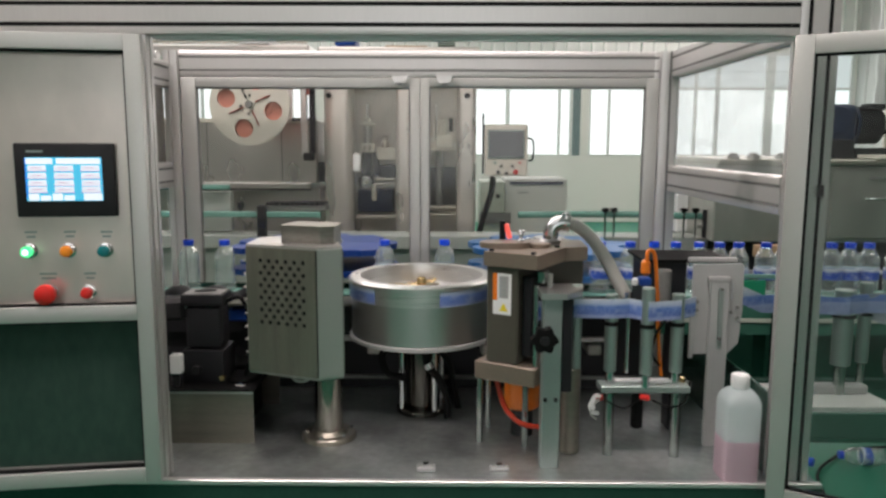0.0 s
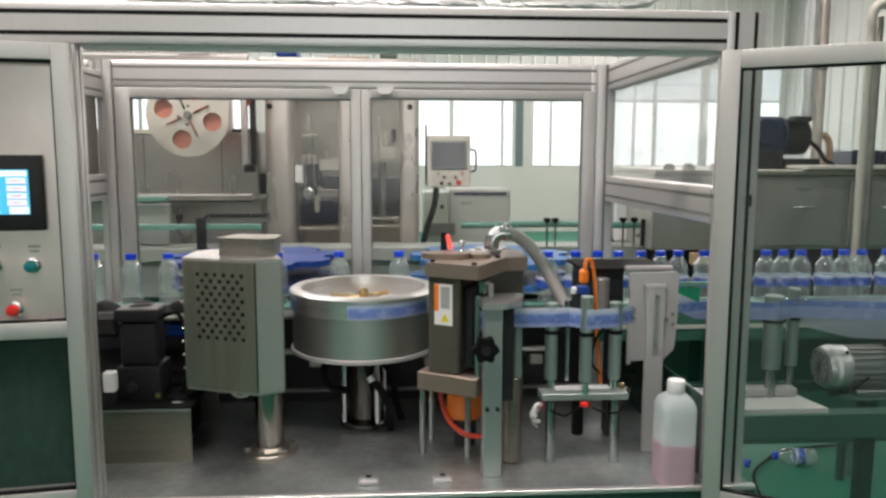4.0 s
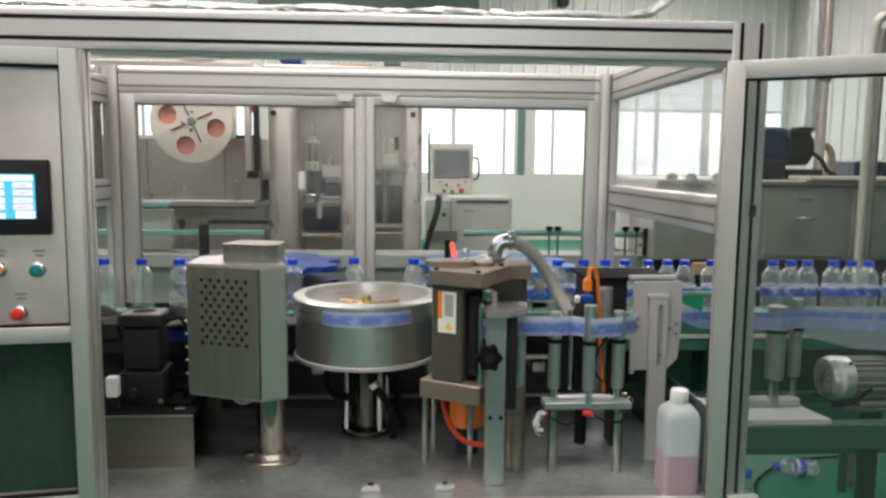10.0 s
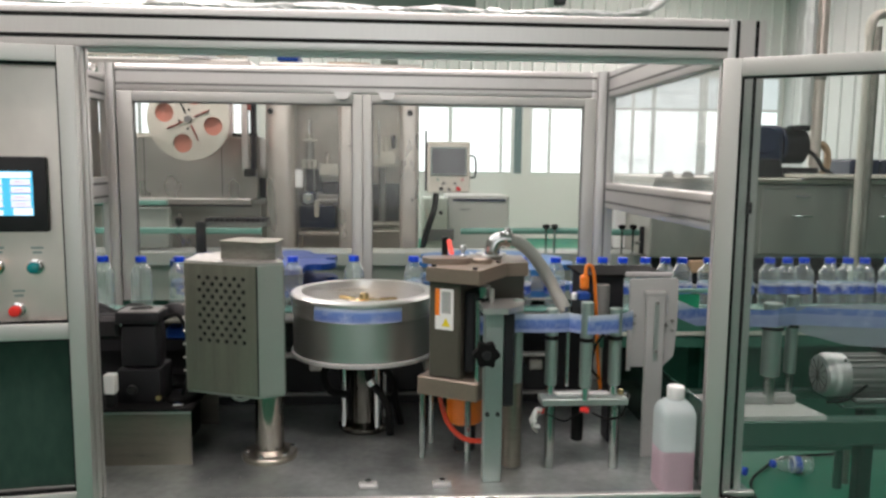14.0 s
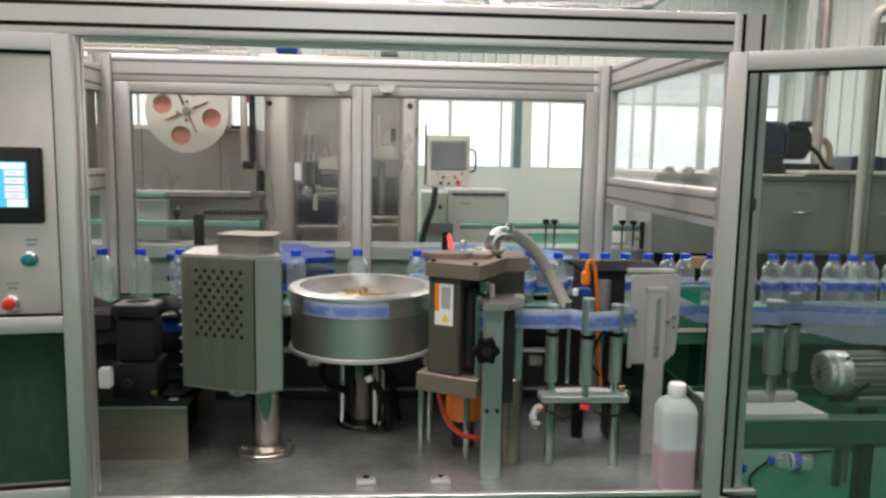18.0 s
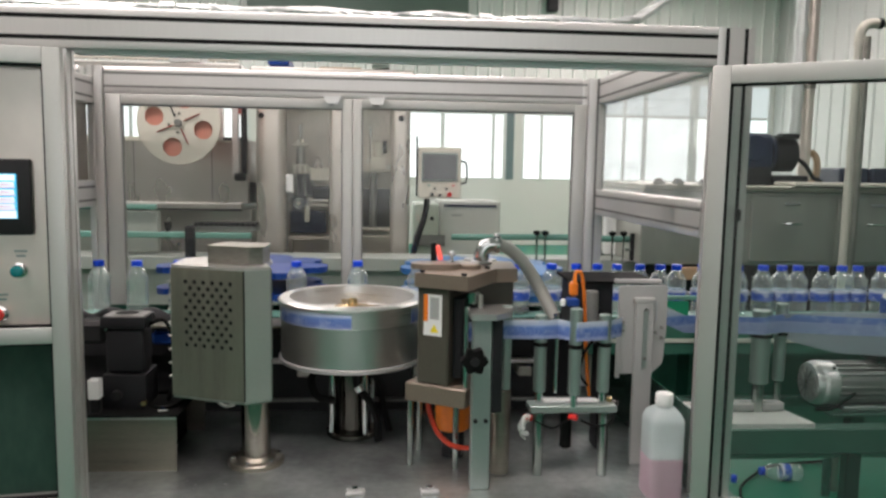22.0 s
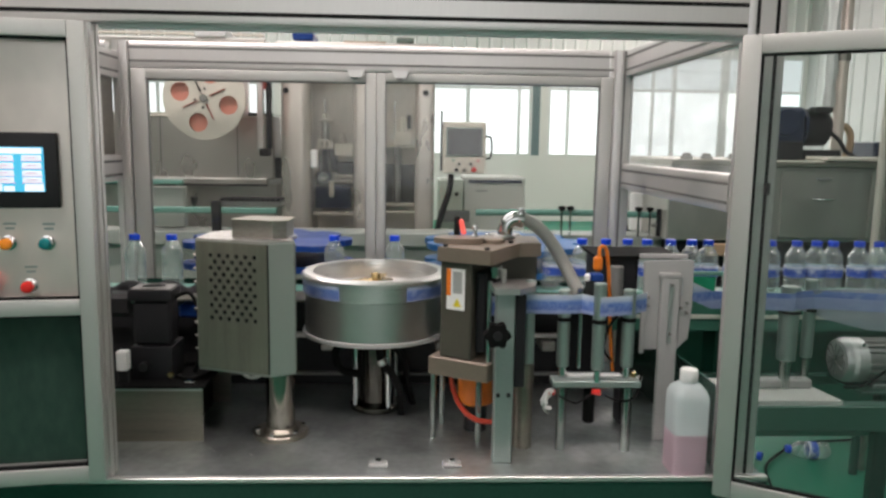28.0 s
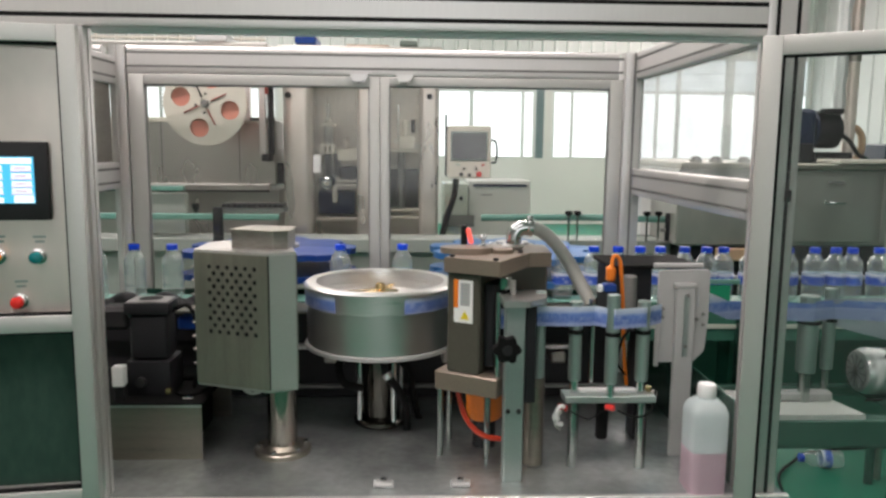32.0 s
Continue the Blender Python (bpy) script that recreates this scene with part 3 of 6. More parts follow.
part("front_beam", add_profile(B(), "x", -1.75, 0.697, 1.57, 1.782, 0.04, 0.080, 1, 2), ALU, enc)
for z in (1.802, 1.762):
    part("slot_cover", box(-1.75, 0.697, 1.5515, 1.556, z - 0.0045, z + 0.0045), RUBBER, enc, "black rubber slot cover")
part("door_header", box(-0.585, 0.696, 1.560, 1.588, 1.734, 1.7415, bevel=0.001), WHITE, enc)
part("front_post", add_profile(B(), "z", DECK, 1.822, 0.737, 1.57, 0.08, 0.04, 2, 1), ALU, enc)
for x in (0.717, 0.757):
    part("slot_cover", box(x - 0.0045, x + 0.0045, 1.5515, 1.556, DECK, 1.820), RUBBER, enc)
part("front_post", add_profile(B(), "z", DECK, 1.7415, -0.608, 1.57, 0.026, 0.04, 1, 1), ALU, enc)
part("front_post", add_profile(B(), "z", DECK, 1.7415, -1.72, 1.57, 0.05, 0.04, 2, 1), ALU, enc)
part("rear_post", add_profile(B(), "z", DECK, 1.815, 0.692, 2.44, 0.06, 0.07, 1, 2), ALU, enc)
part("rear_post", add_profile(B(), "z", DECK, 1.815, -0.860, 2.44, 0.046, 0.07, 1, 2), ALU, enc)
part("rear_post", add_profile(B(), "z", DECK, 1.815, -1.715, 2.44, 0.07, 0.07, 2, 2), ALU, enc)
part("rear_beam", add_profile(B(), "x", -0.836, 0.648, 2.44, 1.775, 0.04, 0.08, 1, 2), ALU, enc)
part("rear_beam", add_profile(B(), "x", -1.68, -0.908, 2.44, 1.775, 0.04, 0.08, 1, 2), ALU, enc)
part("side_beam", add_profile(B(), "y", 1.591, 2.404, 0.715, 1.775, 0.08, 0.04, 2, 1), ALU, enc)
part("side_rail", add_profile(B(), "y", 1.591, 2.404, 0.715, 1.424, 0.08, 0.04, 2, 1), ALU, enc)
part("side_beam", add_profile(B(), "y", 1.591, 2.404, -1.72, 1.762, 0.08, 0.04, 2, 1), ALU, enc)
part("inner_rail", add_profile(B(), "y", 1.591, 2.404, -0.885, 1.74, 0.08, 0.04, 2, 1), ALU, enc)
part("inner_rail", add_profile(B(), "y", 1.591, 2.404, -0.885, 1.43, 0.08, 0.04, 2, 1), ALU, enc)
# dark strips put the shade of the side and rear slots into colour
for x, z in ((-0.8645, 1.74), (-0.8645, 1.43), (0.6945, 1.775), (0.6945, 1.424)):
    for dz in (-0.02, 0.02):
        part("slot_shade", box(x - 0.0008, x + 0.0008, 1.592, 2.403, z + dz - 0.003, z + dz + 0.003), DULL_STEEL, enc, "dark strip painted for the shade in a slot")
for z in (1.795, 1.755):
    part("slot_shade", box(-0.836, 0.660, 2.4185, 2.4202, z - 0.003, z + 0.003), DULL_STEEL, enc)
part("slot_shade", box(0.6890, 0.6950, 2.4035, 2.4052, DECK, 1.813), DULL_STEEL, enc)
part("side_pane", box(0.712, 0.717, 1.592, 2.403, 1.466, 1.734), GLASS_HAZE, enc, "hazy acrylic side pane")
for p in enc.children:
    if p.name.startswith("side_pane"):
        p.visible_shadow = False
part("partition_sheet", box(-0.888, -0.882, 1.595, 2.400, 1.452, 1.718), STEEL_OLD, enc, "grey partition sheet")
part("rear_kick_panel", box(-0.83, 0.645, 2.395, 2.401, DECK, 1.085), GREEN_PANEL, enc, "dark lower rear panel")
# added sheet over the open side, blocks a bright leak onto the deck
part("side_light_block", box(0.700, 0.706, 1.595, 2.39, DECK, 1.0), GREEN_PANEL, enc)
bolts(enc, [(-0.606, 1.546, z) for z in (0.93, 1.40)], 0.004, 0.004, CHROME, (0, -1, 0), "hinge_screw")


def glazed_door(name, width, height, label, rail=None, pane=GLASS, stile=0.036, thick=0.028, seal=RUBBER, stile_r=None):
    """A framed door, hinge at x = 0, its face towards -y."""
    d = thing(name, (0, 0, 0), label, "door")
    sr = stile_r or stile
    def stile_box(x0, x1, z0, z1, n):
        part(n, box(x0, x1, -thick / 2, thick / 2, z0, z1, bevel=0.0025, seg=2), ALU_DOOR, d)
    stile_box(0, stile, 0, height, "stile")
    stile_box(width - sr, width, 0, height, "stile")
    low = min(stile, sr)
    stile_box(stile, width - sr, 0, low, "bottom_rail")
    stile_box(stile, width - sr, height - low, height, "top_rail")
    cuts = [low, height - low]
    if rail:
        stile_box(stile, width - sr, rail - 0.0155, rail + 0.0155, "middle_rail")
        cuts = [low, rail - 0.0155, rail + 0.0155, height - low]
    for k in range(0, len(cuts), 2):
        part("gasket", add_frame(stile, width - sr, cuts[k], cuts[k + 1], 0.004), seal, d)
        if pane:
            p = part("pane", box(stile + 0.005, width - sr - 0.005, -0.003, 0.003, cuts[k] + 0.005, cuts[k + 1] - 0.005), pane, d)
            p.visible_shadow = False
    return d


def add_frame(x0, x1, z0, z1, w):
    bm = B()
    for a, b, c, d in ((x0, x0 + w, z0, z1), (x1 - w, x1, z0, z1), (x0 + w, x1 - w, z0, z0 + w), (x0 + w, x1 - w, z1 - w, z1)):
        add_box(bm, a, b, -0.006, 0.006, c, d)
    return bm


dr = glazed_door("enclosure_door", 0.66, 0.95, "clear-paned aluminium machine door standing wide open")
dr.matrix_basis = pose(0.678, 1.523, 0.788, 0, 0, -31)
for x0, w0, sl, sr in ((-0.834, 0.750, 0.046, 0.031), (-0.082, 0.743, 0.027, 0.039)):
    dl = glazed_door("rear_door", w0, 0.913, "closed aluminium-framed rear door with a clear pane", stile=sl, stile_r=sr, pane=GLASS_FILMY, seal=DULL_STEEL)
    dl.matrix_basis = pose(x0, 2.430, 0.820)
for x in (-0.145, -0.008):
    lk = thing("door_latch", (x, 2.42, 1.722), "small white ball latch under the rear beam", "latch", "rear door latches")
    part("body", add_prism(B(), [(-0.017, 0), (0.017, 0), (0.021, 0.008), (0.027, 0.022), (-0.027, 0.022), (-0.021, 0.008)], 0, 0.022, Matrix.Translation((x, 2.412, 1.716)) @ pose(0, 0, 0, 90)), WHITE, lk)
    part("tongue", box(x - 0.007, x + 0.007, 2.394, 2.410, 1.710, 1.716, bevel=0.002), PALE, lk)

kc = solid("post_catch", box(0.751, 0.763, 1.540, 1.547, 1.425, 1.450, bevel=0.002), BLACK, "small black door catch on the front post", "door catch", base=(0.757, 1.545, 1.42))
# fittings for the added tube lamps, out of sight above the line
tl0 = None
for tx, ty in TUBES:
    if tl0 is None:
        tl0 = thing("tube_light_fitting", (0, 0, 0), "added unseen fluorescent batten hung on two wires", "ceiling light", "tube lights")
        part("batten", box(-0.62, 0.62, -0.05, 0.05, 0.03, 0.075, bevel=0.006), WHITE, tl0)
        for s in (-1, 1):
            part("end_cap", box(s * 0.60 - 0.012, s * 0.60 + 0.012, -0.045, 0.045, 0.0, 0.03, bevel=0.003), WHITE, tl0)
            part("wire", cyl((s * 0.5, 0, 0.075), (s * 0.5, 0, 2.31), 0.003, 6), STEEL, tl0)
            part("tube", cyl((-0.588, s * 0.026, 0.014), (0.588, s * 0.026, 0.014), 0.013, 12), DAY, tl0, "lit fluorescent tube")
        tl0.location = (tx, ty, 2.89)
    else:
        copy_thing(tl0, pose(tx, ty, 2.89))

# ---- control cabinet with its screen ----
TURN = Matrix.Translation((-0.571, 1.476, 0)) @ pose(0, 0, 0, 0, 0, 8.5) @ Matrix.Translation((0.571, -1.464, 0))    # the cabinet door stands ajar


def ajar(ob):
    ob.matrix_basis = TURN @ ob.matrix_basis
    return ob


cab = thing("control_cabinet", (-0.86, 1.55, DECK), "stainless control panel with a dark green lower half", "control cabinet")
part("face_plate", box(-1.12, -0.604, 1.500, 1.506, 1.206, 1.71), PANEL_STEEL, cab, "brushed stainless face plate with water stains")
part("lower_panel", box(-1.12, -0.604, 1.494, 1.500, 0.86, 1.19), CABINET_GREEN, cab, "dark lower panel, the floor's green reflection painted in")
part("lower_edge", box(-1.10, -0.612, 1.4885, 1.4935, 0.872, 0.878), DULL_STEEL, cab)
ajar(cab)
cd = glazed_door("cabinet_door", 0.56, 0.891, "aluminium-framed cabinet door with a middle rail, ajar", rail=0.3545, pane=None, stile=0.031)
cd.matrix_basis = pose(-1.137, 1.478, 0.842)
ajar(cd)
solid("hinge_strip", box(-0.616, -0.606, 1.517, 1.549, 0.85, 1.71), STEEL_OLD, "grey sheet closing the gap beside the cabinet door", "strip", base=(-0.611, 1.53, 0.85))
hmi = thing("touch_screen", (-0.73, 1.49, 1.45), "black-bezelled touch screen lit cyan and white", "touch screen")


def on_screen(x0, x1, y0, y1, z0, z1):
    """Screen layout, from its own grid to its place on the bezel."""
    return box(-0.8035 + (x0 + 0.829) * 0.912, -0.8035 + (x1 + 0.829) * 0.912, y0, y1, 1.4175 + (z0 - 1.397) * 0.949, 1.4175 + (z1 - 1.397) * 0.949)


part("bezel", box(-0.824, -0.6405, 1.485, 1.500, 1.386, 1.5285, bevel=0.004, seg=2), BLACK, hmi)
part("screen", on_screen(-0.829, -0.676, 1.4835, 1.4855, 1.397, 1.485), SCR_CYAN, hmi, "lit cyan display")
for x0, x1 in ((-0.823, -0.788), (-0.771, -0.734), (-0.717, -0.681)):
    for r, z in enumerate((1.464, 1.449, 1.434, 1.4205)):
        part("field", on_screen(x0, x1, 1.4825, 1.4835, z - 0.0048, z + 0.0048), SCR_PALE, hmi, "pale readout field")
        part("field_edge", on_screen(x0 - 0.002, x1 + 0.002, 1.4828, 1.4835, z - 0.0068, z - 0.0049), SCR_PINK, hmi)
        part("writing_bar", on_screen(x0 + 0.006, x1 - 0.008, 1.4818, 1.4825, z - 0.001, z + 0.0012), SCR_RED, hmi)
part("header_field", on_screen(-0.826, -0.774, 1.4825, 1.4835, 1.472, 1.483), SCR_PALE, hmi)
part("header_field", on_screen(-0.766, -0.679, 1.4825, 1.4835, 1.472, 1.483), SCR_PALE, hmi)
part("left_edge", on_screen(-0.8285, -0.826, 1.4825, 1.4835, 1.404, 1.484), SCR_BLUE, hmi)
for k in range(4):
    part("foot_field", on_screen(-0.824 + k * 0.0235, -0.804 + k * 0.0235, 1.4825, 1.4835, 1.398, 1.412 - 0.004 * (k % 2)), SCR_PALE, hmi)
part("foot_field", on_screen(-0.714, -0.678, 1.4825, 1.4835, 1.398, 1.412), SCR_PALE, hmi)
part("maker_bar", box(-0.800, -0.770, 1.4842, 1.4850, 1.5105, 1.5145), GREY_PAINT, hmi)
ajar(hmi)


def button(x, z, lens, label, r=0.011, proud=0.020, mushroom=False, core=False, wide=0.004):
    b = thing("push_button", (x, 1.50, z), label, "push button", "cabinet buttons")
    part("collar", add_lathe(B(), [(0.0145, 0), (0.0145, 0.004), (0.0125, 0.005), (0.0125, 0.014), (0.0115, 0.0145)], Matrix.Translation((x, 1.5, z)) @ pose(0, 0, 0, 90), 20), CHROME, b)
    if mushroom:
        prof = [(0.009, 0.006), (0.009, 0.02), (0.019, 0.022), (0.0205, 0.028), (0.019, 0.036), (0.012, 0.040)]
    else:
        prof = [(r, 0.013), (r, proud + 0.003), (r * 0.9, proud + 0.006), (r * 0.5, proud + 0.0075)]
    part("head", add_lathe(B(), prof, Matrix.Translation((x, 1.5, z)) @ pose(0, 0, 0, 90), 20), lens, b)
    if core:
        part("lamp_core", cyl((x, 1.5 - proud - 0.0076, z), (x, 1.5 - proud - 0.0086, z), 0.0055, 16), LAMP_CORE, b)
    for k in range(2):
        part("writing_bar", box(x - 0.004 - wide + k * 0.003, x + 0.014 - k * 0.003, 1.4990, 1.5, z + 0.0345 - k * 0.009, z + 0.0385 - k * 0.009), GREY_PAINT, b)
    ajar(b)


button(-0.810, 1.319, LAMP_GREEN, "lit green indicator button on the cabinet", core=True)
button(-0.738, 1.319, LENS_ORANGE, "orange push button on the cabinet")
button(-0.669, 1.318, LENS_TEAL, "teal push button on the cabinet")
button(-0.778, 1.236, RED, "red mushroom emergency stop on the cabinet", mushroom=True, wide=0.014)
button(-0.705, 1.235, RED, "small red push button on the cabinet")

# ---- vented housing on a flanged column ----
hx, hy = -0.283, 1.790
vh = thing("vented_housing", (hx, hy, DECK), "stainless steel cutter housing with perforated vents on a column", "machine housing")
part("column", add_lathe(B(), [(0.034, 0), (0.034, 0.167)], Matrix.Translation((hx, hy, DECK)), 32), POLISHED, vh)
part("flange", add_lathe(B(), [(0.066, 0), (0.066, 0.010), (0.063, 0.013), (0.045, 0.013), (0.037, 0.022), (0.035, 0.022)], Matrix.Translation((hx, hy, DECK)), 32), BOX_STEEL, vh)
bolts(vh, [(hx + 0.054 * math.cos(a), hy + 0.054 * math.sin(a), DECK + 0.013) for a in [k * math.pi / 3 + 0.3 for k in range(6)]], 0.006, 0.007)
plan = [(-0.470, 1.777), (-0.294, 1.711), (-0.238, 1.738), (-0.290, 1.93), (-0.40, 1.96), (-0.470, 1.90)]
# solid core painted black as the shade inside the housing
body = part("body", add_prism(B(), [(x * 0.99 - 0.0033, y * 0.99 + 0.018) for x, y in plan], 0.987, 1.288), BLACK_METAL, vh, "black core for the shade seen through the vents")
# lid in a brighter metal, the light from above put into colour
part("lid", add_prism(B(), plan, 1.288, 1.294), DRUM_AL, vh, "brushed lid, painted lighter for light from above")
part("foot_plate", add_prism(B(), plan, 0.981, 0.987), STEEL, vh)
# chrome rods added to give bright glints in the vent holes
for x, y in ((-0.399, 1.759), (-0.385, 1.753)):
    part("glint_rod", cyl((x, y, 1.0), (x, y, 1.28), 0.0035, 10), CHROME, vh, "added chrome rod for glints in the vents")
# the folded front sheets
def sheet(p, q, z0, z1, t, name, mat, holes=None):
    d = Vector((q[0] - p[0], q[1] - p[1], 0))
    L = d.length
    bm = B()
    m = Matrix.Translation((p[0], p[1], 0)) @ pose(0, 0, 0, 0, 0, math.degrees(math.atan2(d.y, d.x)))
    if holes is None:
        add_box(bm, 0.0015, L - 0.0015, -t, 0, z0, z1)
    else:
        # cell by cell, each with a hexagonal opening
        x0, x1, h0, h1, nx, nz, r = holes
        add_box(bm, 0.0015, x0, -t, 0, z0, z1)
        add_box(bm, x1, L - 0.0015, -t, 0, z0, z1)
        add_box(bm, x0, x1, -t, 0, z0, h0)
        add_box(bm, x0, x1, -t, 0, h1, z1)
        cw, ch = (x1 - x0) / nx, (h1 - h0) / nz
        for j in range(nz):
            for i in range(nx):
                cx, cz = x0 + (i + 0.5) * cw, h0 + (j + 0.5) * ch
                if (i + j) % 2:
                    add_box(bm, cx - cw / 2, cx + cw / 2, -t, 0, cz - ch / 2, cz + ch / 2)
                    continue
                n = 8
                inn = [(cx + r * math.cos(2 * math.pi * (k + 0.5) / n), cz + r * math.sin(2 * math.pi * (k + 0.5) / n)) for k in range(n)]
                out = [(cx + (cw / 2) * s, cz + (ch / 2) * u) for s, u in ((1, 0.41), (0.41, 1), (-0.41, 1), (-1, 0.41), (-1, -0.41), (-0.41, -1), (0.41, -1), (1, -0.41))]
                vi = [[bm.verts.new((a, yy, b)) for a, b in inn] for yy in (-t, 0)]
                vo = [[bm.verts.new((a, yy, b)) for a, b in out] for yy in (-t, 0)]
                for k in range(n):
                    k2 = (k + 1) % n
                    bm.faces.new((vo[0][k], vo[0][k2], vi[0][k2], vi[0][k]))
                    bm.faces.new((vi[0][k], vi[0][k2], vi[1][k2], vi[1][k]))
                for sx, a, b in ((1, 0, 1), (-1, 2, 3), (-1, 4, 5), (1, 6, 7)):
                    su = 1 if a < 4 else -1
                    c = bm.verts.new((cx + sx * cw / 2, -t, cz + su * ch / 2))
                    bm.faces.new((vo[0][a], vo[0][b], c))
    bmesh.ops.transform(bm, matrix=m, verts=bm.verts)
    return part(name, bm, mat, vh, smooth=False)


sheet(plan[0], plan[1], 0.987, 1.288, 0.0025, "vent_panel", STEEL_H, (0.0335, 0.1602, 1.1026, 1.2644, 11, 11, 0.0054))
for p, q in zip(plan[2:], plan[3:] + plan[:1]):
    sheet(p, q, 0.987, 1.288, 0.0025, "side_sheet", STEEL_OLD)
# corner face painted lighter than the vent face, as the lit side
sheet(plan[1], plan[2], 0.987, 1.288, 0.0025, "corner_panel", LIT_STEEL)
part("duct_stub", add_prism(B(), [(-0.392, 1.80), (-0.292, 1.765), (-0.262, 1.778), (-0.258, 1.86), (-0.365, 1.88)], 1.294, 1.333), STEEL_OLD, vh)
part("duct_lid", add_prism(B(), [(-0.396, 1.797), (-0.292, 1.761), (-0.258, 1.776), (-0.254, 1.864), (-0.367, 1.885)], 1.333, 1.337), STEEL_H, vh)
bolts(vh, [(-0.472, 1.785 + 0.0 * k, 1.03 + 0.032 * k) for k in range(8)], 0.003, 0.008, STEEL_OLD, (-1, -0.2, 0), "hinge_screw")
part("drain_tube", add_tube(B(), [(-0.355, 1.80, 0.979), (-0.370, 1.79, 0.966), (-0.352, 1.785, 0.956), (-0.330, 1.785, 0.963), (-0.335, 1.80, 0.979)], 0.004, 8), STEEL, vh)
part("cable_gland", cyl((-0.345, 1.80, 0.981), (-0.345, 1.80, 0.961), 0.011, 12, 0.002), CHROME, vh)

# ---- vacuum drum ----
DX, DY, DR = -0.063, 1.98, 0.188
dp = thing("drum_pedestal", (DX, DY, DECK), "polished steel pedestal with cables under the label drum", "pedestal")
part("column", cyl((DX, DY, DECK), (DX, DY, 1.0), 0.045, 28, 0.003), DARK_POLISH, dp, "dark polished column")
part("flange", cyl((DX, DY, DECK), (DX, DY, DECK + 0.018), 0.068, 28, 0.004), DARK_POLISH, dp)
for a in range(4):
    x, y = DX + 0.062 * math.cos(a * math.pi / 2 + 0.6), DY + 0.062 * math.sin(a * math.pi / 2 + 0.6)
    part("tie_rod", cyl((x, y, DECK + 0.018), (x, y, 1.0), 0.008, 12), CHROME, dp)
part("head_plate", cyl((DX, DY, 1.0), (DX, DY, 1.02), 0.10, 28, 0.002), BLACK_METAL, dp)
part("vacuum_hose", add_tube(B(), [(DX - 0.085, DY - 0.06, 1.005), (DX - 0.100, DY - 0.075, 0.985), (DX - 0.085, DY - 0.085, 0.945), (DX - 0.045, DY - 0.06, 0.925)], 0.010, 10), RUBBER, dp)
part("vacuum_hose", add_tube(B(), [(DX + 0.012, DY - 0.09, 1.005), (DX + 0.020, DY - 0.10, 0.97), (DX + 0.048, DY - 0.09, 0.93), (DX + 0.066, DY - 0.075, 0.88), (DX + 0.07, DY - 0.06, DECK)], 0.010, 10), RUBBER, dp)
part("hose_clamp", cyl((DX + 0.018, DY - 0.098, 0.975), (DX + 0.026, DY - 0.099, 0.962), 0.013, 14), CHROME, dp)
part("vacuum_hose", add_tube(B(), [(DX + 0.05, DY - 0.05, 1.0), (DX + 0.075, DY - 0.03, 0.95), (DX + 0.085, DY, 0.88), (DX + 0.10, DY + 0.02, DECK)], 0.009, 10), RUBBER, dp)
drum = thing("label_drum", (0, 0, 0), "rotating vacuum drum carrying cut blue labels", "label drum")
part("lower_flange", add_lathe(B(), [(0.10, -0.022), (DR - 0.02, -0.022), (DR + 0.002, -0.016), (DR + 0.002, -0.008), (DR - 0.004, -0.006)], Matrix(), 72), PALE, drum, "pale plastic lower flange")
part("shell", add_lathe(B(), [(DR - 0.004, -0.006), (DR - 0.004, 0.092)], Matrix(), 72), DRUM_DARK, drum, "satin grey shell")
part("label_band", add_lathe(B(), [(DR - 0.004, 0.092), (DR - 0.001, 0.094), (DR - 0.001, 0.132), (DR + 0.004, 0.1335), (DR + 0.004, 0.141), (DR - 0.002, 0.146), (DR - 0.026, 0.146), (DR - 0.031, 0.098), (0.03, 0.092), (0.0, 0.092)], Matrix(), 72, False), DRUM_AL, drum, "turned aluminium rim with a shallow dish")
part("hub", add_lathe(B(), [(0.030, 0.092), (0.030, 0.110), (0.046, 0.112), (0.046, 0.119), (0.022, 0.122), (0.014, 0.124), (0.012, 0.136), (0.006, 0.139)], Matrix(), 24), BRASS, drum, "brass hub nut")
for k in range(3):
    part("clamp_lever", box(0.040, 0.090, -0.010, 0.010, 0.112, 0.122, bevel=0.003), BRASS, drum).matrix_basis = pose(0, 0, 0, 0, 0, 120 * k + 20)
for k in range(3):
    bm = B()
    n, a0 = 18, radians(-90 - 34.5 + 120 * k)
    add_ribbon(bm, [((DR + 0.0003) * math.cos(a0 + radians(69) * i / n), (DR + 0.0003) * math.sin(a0 + radians(69) * i / n)) for i in range(n + 1)], -0.019, 0.019, -0.0012)
    lab = part("label", bm, FILM, drum, "cut blue printed label")
    lab.location = (0, 0, 0.114)
drum.location = (DX, DY, 1.043)

# ---- blue star wheels ----
BY, BZ = 2.19, 1.10            # bottle line: depth and belt height
BR = 0.0305


